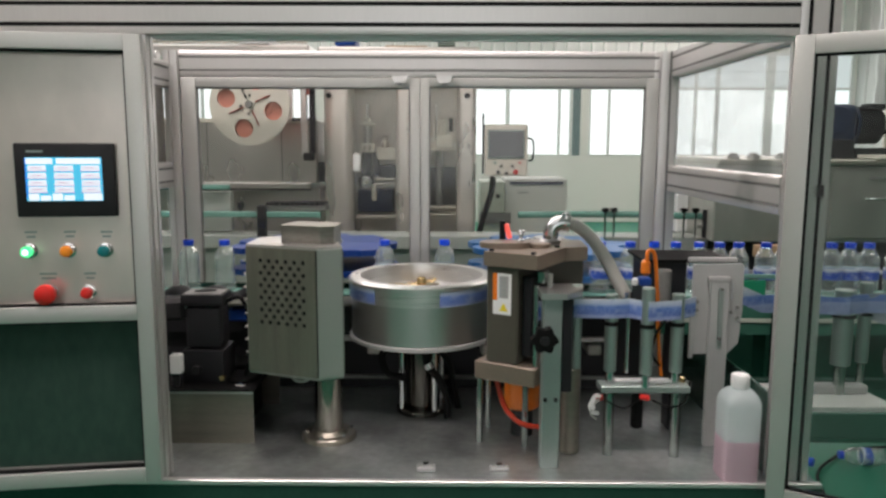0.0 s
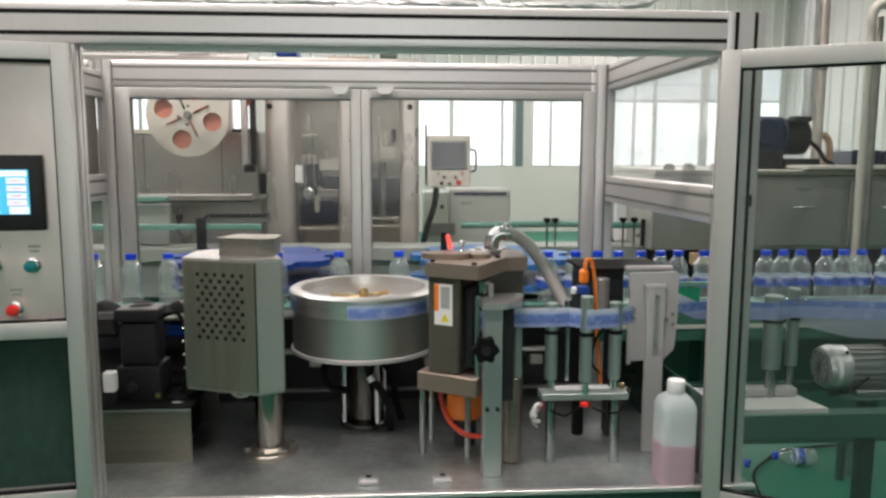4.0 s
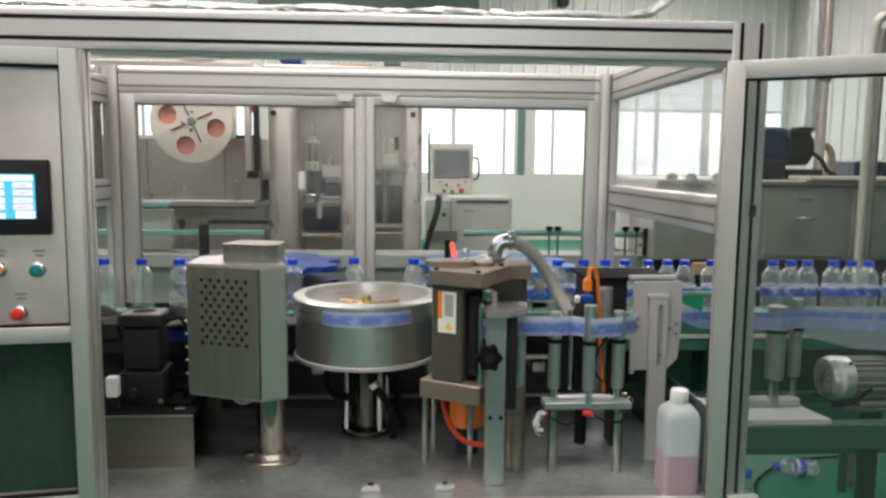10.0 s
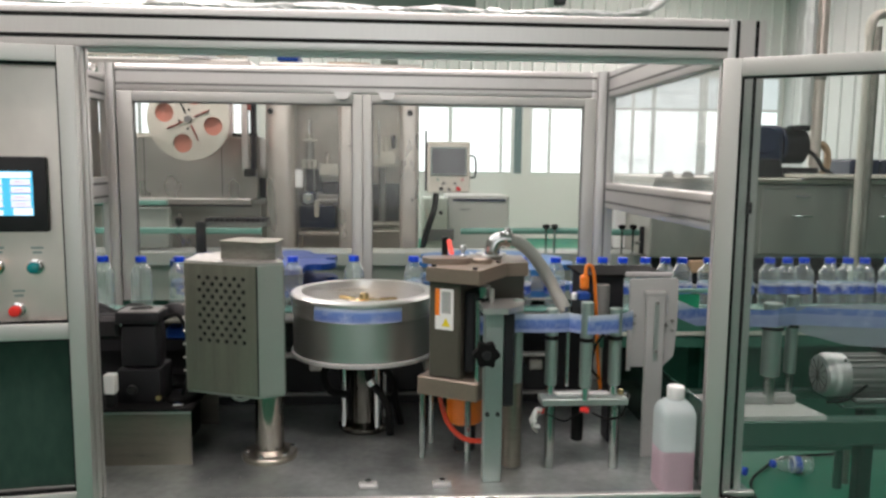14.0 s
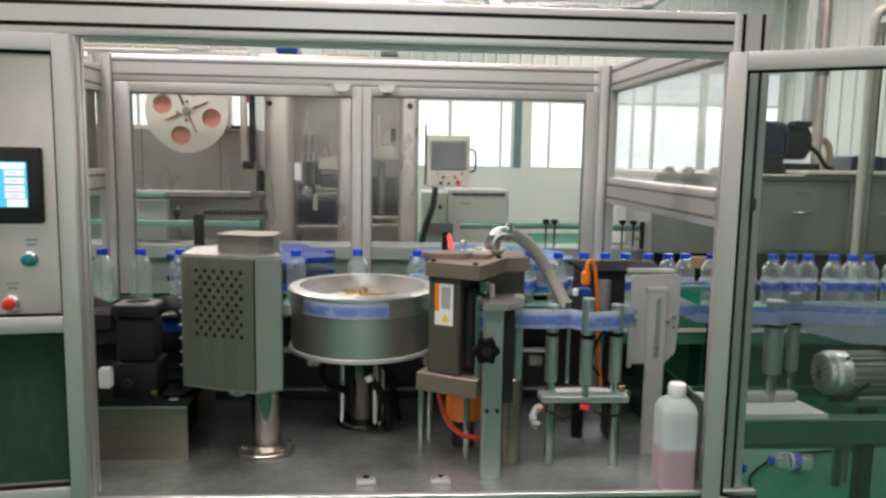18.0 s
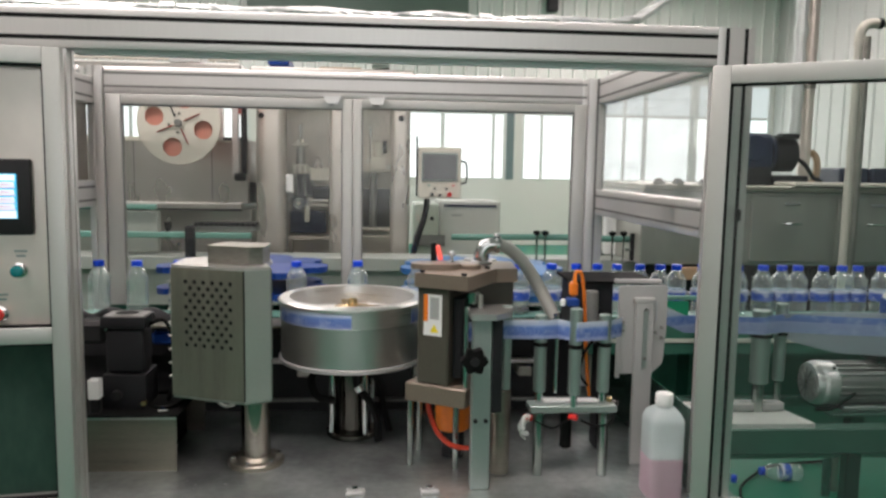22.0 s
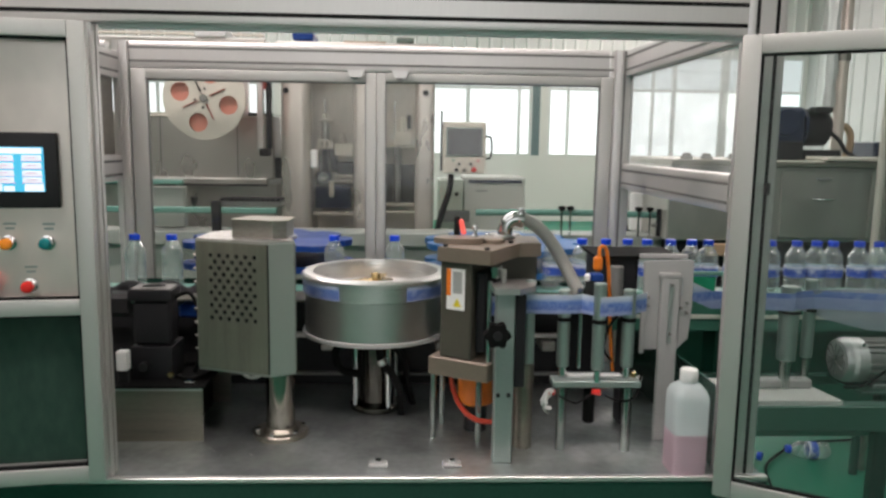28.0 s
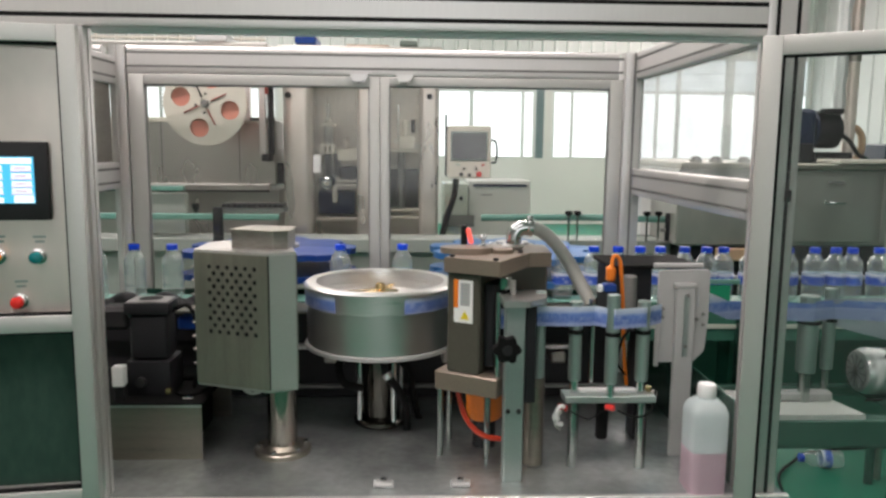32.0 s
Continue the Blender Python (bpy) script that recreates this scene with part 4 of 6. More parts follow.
def star_wheel(mat, pockets, r):
    w = thing("star_wheel", (0, 0, 0), "blue nylon star wheel with bottle pockets on a steel shaft", "star wheel", "star wheels")
    for z in (0.095, 0.03):
        poly = []
        for k in range(pockets):
            a = 2 * math.pi * k / pockets
            c = Vector((math.cos(a), math.sin(a))) * r
            for j in range(9):
                b = a + math.pi - radians(80) + radians(160) * (8 - j) / 8
                poly.append((c.x + (BR + 0.003) * math.cos(b), c.y + (BR + 0.003) * math.sin(b)))
            for j in (0.36, 0.5, 0.64):
                b = a + 2 * math.pi / pockets * j
                poly.append(((r + 0.012) * math.cos(b), (r + 0.012) * math.sin(b)))
        part("disc", add_prism(B(), poly, z, z + 0.018), mat, w)
    part("hub_plate", add_lathe(B(), [(0.085, 0.113), (0.085, 0.123), (0.05, 0.124), (0.05, 0.135), (0.02, 0.137)], Matrix(), 28), PALE, w, "pale hub plate")
    part("shaft", cyl((0, 0, -0.30), (0, 0, 0.095), 0.025, 20), STEEL, w)
    for k in range(4):
        a = k * math.pi / 2
        part("bolt", cyl((0.068 * math.cos(a), 0.068 * math.sin(a), 0.123), (0.068 * math.cos(a), 0.068 * math.sin(a), 0.130), 0.007, 6), CHROME, w)
    return w


W1 = (-0.42, BY + 0.25)
W2 = (0.33, BY + 0.25)
wheel_a = star_wheel(BLUE, 9, 0.25)
wheel_a.location = (W1[0], W1[1] - 0.02, BZ)
wheel_b = star_wheel(LIGHT_BLUE, 9, 0.25)
wheel_b.location = (W2[0], W2[1] - 0.02, BZ)

# ---- glue station: the dark block ----
gs = thing("glue_station", (0.14, 1.78, DECK), "dark grey glue unit between two taupe plates on four rods", "glue unit")
GM = Matrix.Translation((0.087, 1.698, 0)) @ pose(0, 0, 0, 0, 0, -30) @ Matrix.Diagonal((1.07, 1, 1, 1))     # the unit stands askew to the deck


def askew(name, bm, mat, parent=None, label=""):
    bmesh.ops.transform(bm, matrix=GM, verts=bm.verts)
    return part(name, bm, mat, parent or gs, label)


askew("block", box(0.003, 0.076, 0.010, 0.13, 1.035, 1.258, bevel=0.003), DARK_PAINT)
# black piece stands for the block's shaded side face
askew("shaded_side", box(0.078, 0.100, 0.030, 0.12, 1.05, 1.236, bevel=0.003), BLACK_METAL)
askew("top_plate", add_prism(B(), [(0, 0), (0.122, 0), (0.124, 0.004), (0.124, 0.165), (0, 0.165)], 1.258, 1.290), TAUPE, None, "thick taupe top plate")
part("rear_plate", add_prism(B(), [(0.242, 1.772), (0.338, 1.790), (0.345, 1.93), (0.20, 1.93)], 1.256, 1.288), TAUPE, gs)
part("rear_block", box(0.236, 0.334, 1.815, 1.925, 1.15, 1.255, bevel=0.004), DARK_PAINT, gs)
askew("valve", box(0.104, 0.121, 0.045, 0.075, 1.220, 1.250, bevel=0.003), CHROME)
askew("valve_stem", cyl((0.128, 0.06, 1.212), (0.128, 0.06, 1.242), 0.006, 12), STEEL)
askew("foot_plate", box(-0.022, 0.120, 0.004, 0.17, 0.990, 1.034, bevel=0.003), TAUPE)
for x, y in ((0.084, 1.765), (0.191, 1.740), (0.215, 1.84), (0.11, 1.86)):
    part("rod", cyl((x, y, DECK), (x, y, 0.990), 0.0075, 14), ROD_STEEL, gs)
part("bearing_cap", add_prism(B(), [(0.118 + 0.037 * math.cos(2 * math.pi * k / 28) + 0.045 * (math.cos(2 * math.pi * k / 28) > 0), 1.775 + 0.037 * math.sin(2 * math.pi * k / 28)) for k in range(28)], 1.290, 1.303), TAUPE, gs)
part("cap_lobe", add_lathe(B(), [(0.026, 0), (0.026, 0.009), (0.022, 0.011)], Matrix.Translation((0.222, 1.775, 1.290)), 20), TAUPE, gs)
part("pin", add_lathe(B(), [(0.008, 0), (0.008, 0.004), (0.004, 0.006), (0.004, 0.014), (0.008, 0.018), (0.007, 0.025), (0.003, 0.028)], Matrix.Translation((0.178, 1.775, 1.303)), 14), CHROME, gs)
part("sensor", box(0.132, 0.146, 1.83, 1.85, 1.290, 1.345, bevel=0.002), BLACK, gs)
bm = add_box(B(), -0.0055, 0.0055, -0.01, 0.01, 0, 0.036, bevel=0.002)
bmesh.ops.transform(bm, matrix=pose(0.156, 1.835, 1.303, 0, -14, 0), verts=bm.verts)
part("sensor_mark", bm, LED, gs, "glowing red sensor tip")
for x, y in ((0.012, 0.014), (0.108, 0.014), (0.108, 0.150)):
    askew("bolt", cyl((x, y, 1.290), (x, y, 1.295), 0.006, 6), BLACK_METAL)
st = askew("rating_label", box(0.019, 0.061, 0.0085, 0.010, 1.148, 1.242), WHITE, None, "white rating label with an orange edge")
askew("orange_edge", box(0.019, 0.029, 0.0078, 0.0085, 1.180, 1.242), ORANGE, st)
askew("warning_mark", add_prism(B(), [(0.034, 1.156), (0.054, 1.156), (0.044, 1.175)], 0, 0.0008, Matrix(((1, 0, 0, 0), (0, 0, -1, 0.0085), (0, 1, 0, 0), (0, 0, 0, 1)))), YELLOW, st)
askew("writing_panel", box(0.034, 0.055, 0.0079, 0.0085, 1.186, 1.236), PALE, st)
for k in range(5):
    askew("writing_bar", box(0.036, 0.053 - 0.003 * (k % 2), 0.0074, 0.0079, 1.230 - k * 0.009, 1.232 - k * 0.009), GREY_PAINT, st)
air = thing("air_cylinder", (0.17, 1.80, DECK), "orange pneumatic cylinder under the glue unit", "pneumatic cylinder")
part("barrel", cyl((0.192, 1.822, DECK + 0.070), (0.192, 1.822, DECK + 0.172), 0.044, 24, 0.005), ORANGE, air)
part("foot", cyl((0.192, 1.822, DECK), (0.192, 1.822, DECK + 0.070), 0.028, 16), BLACK_METAL, air)
part("air_hose", add_tube(B(), [(0.124, 1.745, 0.992), (0.128, 1.735, 0.955), (0.146, 1.715, 0.912), (0.178, 1.70, 0.886), (0.220, 1.70, 0.878), (0.26, 1.72, 0.874)], 0.0062, 10), ORANGE_HOSE, air, "orange-red air hose")

hose = thing("suction_hose", (0.30, 1.86, 1.292), "steel elbow and grey ribbed suction hose on the glue unit", "hose")
part("elbow", add_tube(B(), [(0.259, 1.86, 1.292), (0.259, 1.86, 1.311), (0.265, 1.86, 1.328), (0.280, 1.86, 1.338), (0.300, 1.86, 1.338)], 0.0185, 16), CHROME, hose, "bright steel elbow")
part("collar", cyl((0.259, 1.86, 1.290), (0.259, 1.86, 1.299), 0.027, 20, 0.003), STEEL, hose)
part("clamp", cyl((0.291, 1.86, 1.339), (0.305, 1.86, 1.337), 0.0215, 20, 0.002), CHROME, hose)
part("clamp_screw", box(0.289, 0.304, 1.845, 1.872, 1.358, 1.366, bevel=0.003), CHROME, hose)
part("ribbed_hose", add_tube(B(), [(0.298, 1.86, 1.338), (0.322, 1.857, 1.331), (0.350, 1.85, 1.309), (0.381, 1.84, 1.269), (0.408, 1.83, 1.222), (0.438, 1.815, 1.165)], lambda i: 0.0157 + 0.0005 * (i % 2), 16, 16), HOSE, hose, "grey ribbed hose")
part("spigot", cyl((0.438, 1.812, 1.150), (0.440, 1.812, 1.178), 0.0135, 14, 0.002), CHROME, hose)

# ---- tension post with its knob ----
tp = thing("tension_post", (0.23, 1.62, DECK), "square grey aluminium post with a black star knob", "web tension post")
part("post", box(0.213, 0.255, 1.612, 1.650, DECK, 1.200, bevel=0.003), GREY_PAINT, tp)
# black plate standing in for the post's shaded right side
part("guide_plate", box(0.256, 0.279, 1.615, 1.66, 0.99, 1.198, bevel=0.002), BLACK_METAL, tp)
part("top_arm", add_prism(B(), [(0.207, 1.600), (0.262, 1.600), (0.300, 1.640), (0.312, 1.69), (0.290, 1.725), (0.25, 1.72), (0.207, 1.665)], 1.200, 1.213), STEEL, tp, "bright steel top arm")
bolts(tp, [(0.221, 1.612, 0.974), (0.244, 1.612, 0.974)], 0.005, 0.005, BLACK, (0, -1, 0))
kn = B()
poly = []
for k in range(48):
    a = 2 * math.pi * k / 48
    poly.append(((0.026 + 0.0035 * math.cos(6 * a)) * math.cos(a), (0.026 + 0.0035 * math.cos(6 * a)) * math.sin(a)))
add_prism(kn, poly, 0, 0.024, Matrix.Translation((0.212, 1.590, 1.118)) @ pose(0, 0, 0, 90))
knob = part("knob", kn, RUBBER, tp, "black star knob")
part("knob_centre", cyl((0.212, 1.566, 1.118), (0.212, 1.562, 1.118), 0.010, 14), BLACK, knob)
part("spindle", cyl((0.212, 1.607, 1.118), (0.212, 1.588, 1.118), 0.008, 12), CHROME, tp)
part("thin_rod", cyl((0.203, 1.66, 1.0), (0.203, 1.66, 1.22), 0.006, 12), CHROME, tp)
part("roller", cyl((0.300, 1.70, 1.02), (0.300, 1.70, 1.215), 0.013, 18, 0.002), ROLLER_AL, tp)
part("roller_column", cyl((0.292, 1.71, DECK), (0.292, 1.71, 1.02), 0.024, 20, 0.003), BOX_STEEL, tp)

# ---- web rollers ----
rs = thing("roller_stand", (0.45, 1.69, DECK), "three steel web rollers on a bracket held by two rods", "roller stand")
part("bracket", box(0.353, 0.556, 1.664, 1.715, 0.972, 0.988, bevel=0.002), GREY_PAINT, rs)
for x, y in ((0.380, 1.695), (0.531, 1.686)):
    part("rod", cyl((x, y, DECK), (x, y, 0.970), 0.0118, 16), ROD_STEEL, rs)
for x, y, z1 in ((0.379, 1.695, 1.195), (0.454, 1.67, 1.215), (0.527, 1.69, 1.197)):
    rl = part("roller", cyl((x, y, 1.015), (x, y, z1), 0.0145, 22, 0.002), ROLLER_AL, rs)
    part("spindle", cyl((x, y, 0.985), (x, y, 1.015), 0.009, 14), CHROME, rl)
    part("ring", add_lathe(B(), [(0.0147, 1.122), (0.0165, 1.123), (0.0165, 1.131), (0.0147, 1.132)], Matrix.Translation((x, y, 0)), 22, False), RUBBER, rl)
part("black_stub", cyl((0.448, 1.71, DECK + 0.06), (0.448, 1.71, 0.970), 0.014, 16, 0.003), RUBBER, rs, "black rubber buffer")
part("black_stub", cyl((0.545, 1.75, DECK + 0.06), (0.545, 1.75, 0.970), 0.010, 16, 0.003), RUBBER, rs)
for x, y in ((0.347, 1.668), (0.452, 1.668)):
    part("fitting", cyl((x - 0.008, y, 0.963), (x + 0.010, y - 0.01, 0.963), 0.007, 10, 0.001), RED, rs, "red push-in air fitting")
part("air_tube", add_tube(B(), [(0.352, 1.66, 0.962), (0.335, 1.64, 0.955), (0.330, 1.65, 0.93), (0.345, 1.67, 0.91)], 0.0025, 8), HOSE, rs, "white air tube")
part("air_tube", add_tube(B(), [(0.467, 1.652, 0.960), (0.500, 1.640, 0.950), (0.540, 1.655, 0.955), (0.566, 1.70, 0.990)], 0.0025, 8), RUBBER, rs, "black air tube")
part("air_tube", add_tube(B(), [(0.364, 1.655, 0.958), (0.40, 1.642, 0.945), (0.430, 1.66, 0.952), (0.452, 1.662, 0.960)], 0.0022, 8), RUBBER, rs)
part("fitting", cyl((0.548, 1.700, 0.986), (0.548, 1.700, 1.000), 0.007, 10, 0.001), BRASS, rs, "brass elbow fitting")
for pts in ([(0.350, 1.655, 0.968), (0.338, 1.645, 0.972), (0.330, 1.640, 0.958), (0.334, 1.640, 0.944)], [(0.342, 1.66, 0.958), (0.328, 1.652, 0.95), (0.333, 1.648, 0.934), (0.346, 1.652, 0.930)]):
    part("air_elbow", add_tube(B(), pts, 0.0048, 8), WHITE, rs, "white air elbow")
part("tape_strip", box(0.392, 0.520, 1.692, 1.714, 0.988, 0.993, bevel=0.001), WHITE, rs, "white strip on the bracket")
part("bracket_arm", box(0.505, 0.575, 1.716, 1.724, 0.972, 0.984, bevel=0.001), STEEL_OLD, rs)
part("side_rod", cyl((0.425, 1.73, 1.0), (0.425, 1.73, 1.16), 0.005, 12), CHROME, rs)
se = thing("web_sensor", (0.452, 1.71, 1.216), "blue and orange photo sensor above the rollers", "sensor")
part("body", box(0.438, 0.466, 1.69, 1.72, 1.214, 1.232, bevel=0.003), BLUE, se)
part("cable_head", box(0.444, 0.464, 1.695, 1.715, 1.236, 1.272, bevel=0.006), ORANGE, se, "orange connector")
part("fitting", add_lathe(B(), [(0.006, 0), (0.007, 0.012), (0.004, 0.016)], Matrix.Translation((0.430, 1.70, 1.215)), 12), WHITE, se)
part("cable", add_tube(B(), [(0.455, 1.70, 1.268), (0.458, 1.702, 1.292), (0.474, 1.705, 1.28), (0.487, 1.715, 1.18), (0.497, 1.73, 1.08), (0.51, 1.74, 0.99)], 0.0042, 8), ORANGE, se, "orange cable")
part("black_cable", add_tube(B(), [(0.51, 1.72, 1.13), (0.488, 1.715, 1.10), (0.480, 1.715, 1.05), (0.50, 1.72, 1.02)], 0.003, 8), RUBBER, se)

# ---- web plate ----
wp = thing("web_guide_plate", (0.62, 1.76, DECK), "pale grey adjustable plate on a flat post", "guide plate")
part("plate", add_prism(B(), [(-0.054, -0.107), (0.030, -0.107), (0.056, -0.080), (0.062, 0.0), (0.061, 0.106), (0.056, 0.110), (-0.053, 0.107), (-0.057, 0.103)], 0, 0.008, Matrix.Translation((0.637, 1.766, 1.145)) @ pose(0, 0, 0, 90)), PALE, wp)
part("side_strip", box(0.575, 0.585, 1.750, 1.757, 1.03, 1.165, bevel=0.001), PALE, wp)
bm = box(0.618, 0.662, 1.744, 1.756, DECK, 1.216, bevel=0.0015)
add_box(bm, 0.612, 0.664, 1.742, 1.757, 1.213, 1.226, bevel=0.005, seg=2)
part("post", bm, PALE, wp, "flat grey post with a slot")
part("slot", box(0.636, 0.648, 1.7425, 1.7438, 1.055, 1.200, bevel=0.0004), GREY_PAINT, wp, "dull slot in the post")
bolts(wp, [(0.591, 1.757, 1.165), (0.591, 1.757, 1.145), (0.686, 1.757, 1.152), (0.686, 1.757, 1.128), (0.671, 1.757, 1.14), (0.642, 1.742, 1.198), (0.642, 1.742, 1.08)], 0.004, 0.006, DULL_STEEL, (0, -1, 0))
bb = thing("black_drive_box", (0.53, 1.87, DECK), "black drive box with a flat steel lid", "drive box")
part("body", box(0.485, 0.578, 1.80, 1.95, 1.10, 1.252, bevel=0.003), BLACK_METAL, bb)
part("lid", box(0.472, 0.688, 1.789, 1.96, 1.252, 1.259, bevel=0.001), RUBBER, bb)
part("lid_edge", box(0.575, 0.690, 1.776, 1.788, 1.255, 1.266, bevel=0.002), PALE, bb, "pale front edge of the lid")
part("inner_roller", cyl((0.522, 1.790, 1.11), (0.522, 1.790, 1.236), 0.017, 18, 0.003), DULL_STEEL, bb)
part("stand", box(0.560, 0.578, 1.84, 1.90, DECK, 1.10, bevel=0.003), BLACK_METAL, bb)

# ---- jug of solvent ----
jx, jy = 0.6305, 1.574
jug = thing("solvent_jug", (jx, jy, DECK), "translucent plastic jug part filled with pink liquid", "jug")


def squircle(r, n=40, p=6.0):
    out = []
    for k in range(n):
        a = 2 * math.pi * k / n
        c, s = math.cos(a), math.sin(a)
        q = (abs(c) ** p + abs(s) ** p) ** (-1 / p)
        out.append((r * q * c, r * q * s))
    return out


def add_loft(bm, rings, m=Matrix()):
    vs = [[bm.verts.new(m @ Vector((x, y, z))) for x, y in pts] for pts, z in rings]
    for a, b in zip(vs, vs[1:]):
        for i in range(len(a)):
            bm.faces.new((a[i], a[(i + 1) % len(a)], b[(i + 1) % len(a)], b[i]))
    bm.faces.new(vs[0][::-1])
    bm.faces.new(vs[-1])
    return bm


jm = Matrix.Translation((jx, jy, DECK))
part("filled_part", add_loft(B(), [(squircle(0.0345), 0), (squircle(0.0388), 0.006), (squircle(0.0388), 0.094)], jm), JUG_FULL, jug, "pink lower part where the liquid stands")
part("bottle", add_loft(B(), [(squircle(0.0388), 0.0941), (squircle(0.0388), 0.168), (squircle(0.0382, p=5), 0.177), (squircle(0.0345, p=4), 0.188), (squircle(0.0255, p=2.6), 0.198), (squircle(0.018, p=2), 0.201), (squircle(0.016, p=2), 0.215)], jm), JUG, jug)
part("cap", add_lathe(B(), [(0.018, 0.204), (0.019, 0.206), (0.019, 0.228), (0.017, 0.231)], jm, 28), WHITE, jug, "white screw cap")

# ---- servo gearbox on its stainless box ----
sb = thing("stainless_box", (-0.56, 1.82, DECK), "low brushed stainless stand, open at its end, on the deck", "stand")
part("front_sheet", box(-0.90, -0.456, 1.742, 1.746, DECK, 0.945), BOX_STEEL, sb, "brushed front sheet")
# strip of brighter steel draws the bright line below the lid
part("fold_edge", box(-0.90, -0.456, 1.7405, 1.7418, 0.9385, 0.9445), STEEL, sb, "brighter steel strip along the top fold")
part("rear_sheet", box(-0.90, -0.456, 2.016, 2.02, DECK, 0.945), BOX_STEEL, sb)
# black block paints the shade under the lid
part("shade_block", box(-0.90, -0.50, 1.80, 2.00, DECK, 0.945), RUBBER, sb, "black block for the shade inside the stand")
part("lid", box(-0.90, -0.450, 1.736, 2.03, 0.945, 0.951, bevel=0.0015), RUBBER, sb)
sv = thing("servo_gearbox", (-0.575, 1.83, 0.951), "black servo gearbox standing on the stainless box", "servo motor")
part("foot", box(-0.636, -0.536, 1.783, 1.885, 0.951, 1.032, bevel=0.005, seg=2), BLACK_METAL, sv)
part("barrel", box(-0.630, -0.541, 1.795, 1.864, 1.032, 1.140, bevel=0.014, seg=3), BLACK_METAL, sv)
part("top_flange", box(-0.638, -0.536, 1.790, 1.868, 1.140, 1.168, bevel=0.005, seg=2), BLACK_METAL, sv)
part("top_rim", add_lathe(B(), [(0.027, 1.1685), (0.034, 1.1685), (0.034, 1.171), (0.029, 1.172), (0.026, 1.169)], Matrix.Translation((-0.587, 1.829, 0)), 32, False), DULL_STEEL, sv, "grey steel top rim")
part("top_face", add_prism(B(), [(-0.632, 1.796), (-0.542, 1.796), (-0.542, 1.862), (-0.632, 1.862)], 1.168, 1.1695), DULL_STEEL, sv, "grey steel top face")
# flat black disc drawn for the dark hole
part("bore", cyl((-0.587, 1.829, 1.1697), (-0.587, 1.829, 1.1705), 0.027, 28), RUBBER, sv)
part("cover_screw", cyl((-0.622, 1.786, 1.14), (-0.622, 1.783, 1.14), 0.004, 8), CHROME, sv)
part("connector", cyl((-0.60, 1.787, 0.985), (-0.60, 1.77, 0.985), 0.012, 14, 0.002), BLACK, sv)
part("clamp_arm", box(-0.70, -0.632, 1.80, 1.86, 1.10, 1.155, bevel=0.01), BLACK, sv)
part("cable", add_tube(B(), [(-0.546, 1.83, 1.14), (-0.50, 1.82, 1.155), (-0.480, 1.82, 1.10), (-0.48, 1.83, 1.02), (-0.50, 1.84, 0.955)], 0.005, 10), RUBBER, sv)
part("brass_nut", cyl((-0.535, 1.772, 0.97), (-0.535, 1.762, 0.97), 0.007, 6), BRASS, sv)
pl = thing("terminal_box", (-0.642, 1.755, 0.951), "small white terminal box on a black foot", "terminal box")
part("cover", box(-0.655, -0.628, 1.748, 1.774, 0.983, 1.030, bevel=0.003), WHITE, pl)
part("foot", box(-0.652, -0.631, 1.752, 1.772, 0.951, 0.983, bevel=0.002), BLACK, pl)

# cables and small hardware on the stainless box and behind it
for pts, r, lab in (([(-0.53, 1.80, 0.956), (-0.50, 1.775, 0.957), (-0.47, 1.80, 0.957), (-0.462, 1.86, 0.957), (-0.50, 1.92, 0.957)], 0.005, "black cable coiled on the stainless box"),
                    ([(-0.70, 1.90, 0.957), (-0.62, 1.925, 0.957), (-0.53, 1.90, 0.957), (-0.47, 1.94, 0.957)], 0.006, "black cable lying on the stainless box")):
    solid("power_cable", add_tube(B(), pts, r, 8), RUBBER, lab, "cable", base=(pts[0][0], pts[0][1], 0.951))
cl = thing("cable_clip", (-0.49, 1.77, 0.951), "small bright steel clip on the stainless box", "clip")
part("clip", box(-0.502, -0.478, 1.752, 1.764, 0.951, 0.957, bevel=0.002), CHROME, cl)
part("screw", cyl((-0.49, 1.758, 0.957), (-0.49, 1.758, 0.960), 0.004, 8), CHROME, cl)

# ---- bottle conveyor ----
cv = thing("bottle_conveyor", (0, BY, 0), "long slat conveyor with teal wear strips and steel sides", "conveyor")
part("belt", box(-7.6, 8.0 - 0.2, BY - 0.043, BY + 0.043, BZ - 0.012, BZ, bevel=0.002), TEAL, cv, "teal slat belt")
for s in (-1, 1):
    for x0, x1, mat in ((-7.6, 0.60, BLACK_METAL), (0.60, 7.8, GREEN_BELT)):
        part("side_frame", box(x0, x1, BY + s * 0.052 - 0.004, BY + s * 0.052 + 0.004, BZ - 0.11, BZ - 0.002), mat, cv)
for x0, x1 in ((-7.6, -0.9), (0.62, 7.8)):
    part("guide_rail", cyl((x0, BY + 0.046, BZ + 0.055), (x1, BY + 0.046, BZ + 0.055), 0.006, 10), STEEL, cv)
for x in (-6.5, -4.4, -2.3, 0.95, 2.9, 5.0, 7.2):
    for s in (-1, 1):
        part("leg", box(x - 0.02, x + 0.02, BY + s * 0.075 - 0.018, BY + s * 0.075 + 0.018, 0, BZ - 0.02, bevel=0.002), GREEN_PANEL, cv)
part("skirt_panel", box(0.80, 7.8, BY + 0.058, BY + 0.064, 0.62, BZ - 0.02), GREEN_BELT, cv, "dark green skirt panel")
part("dead_plate", box(-0.60, 0.62, BY - 0.16, BY - 0.055, BZ - 0.010, BZ - 0.004), STEEL_H, cv)
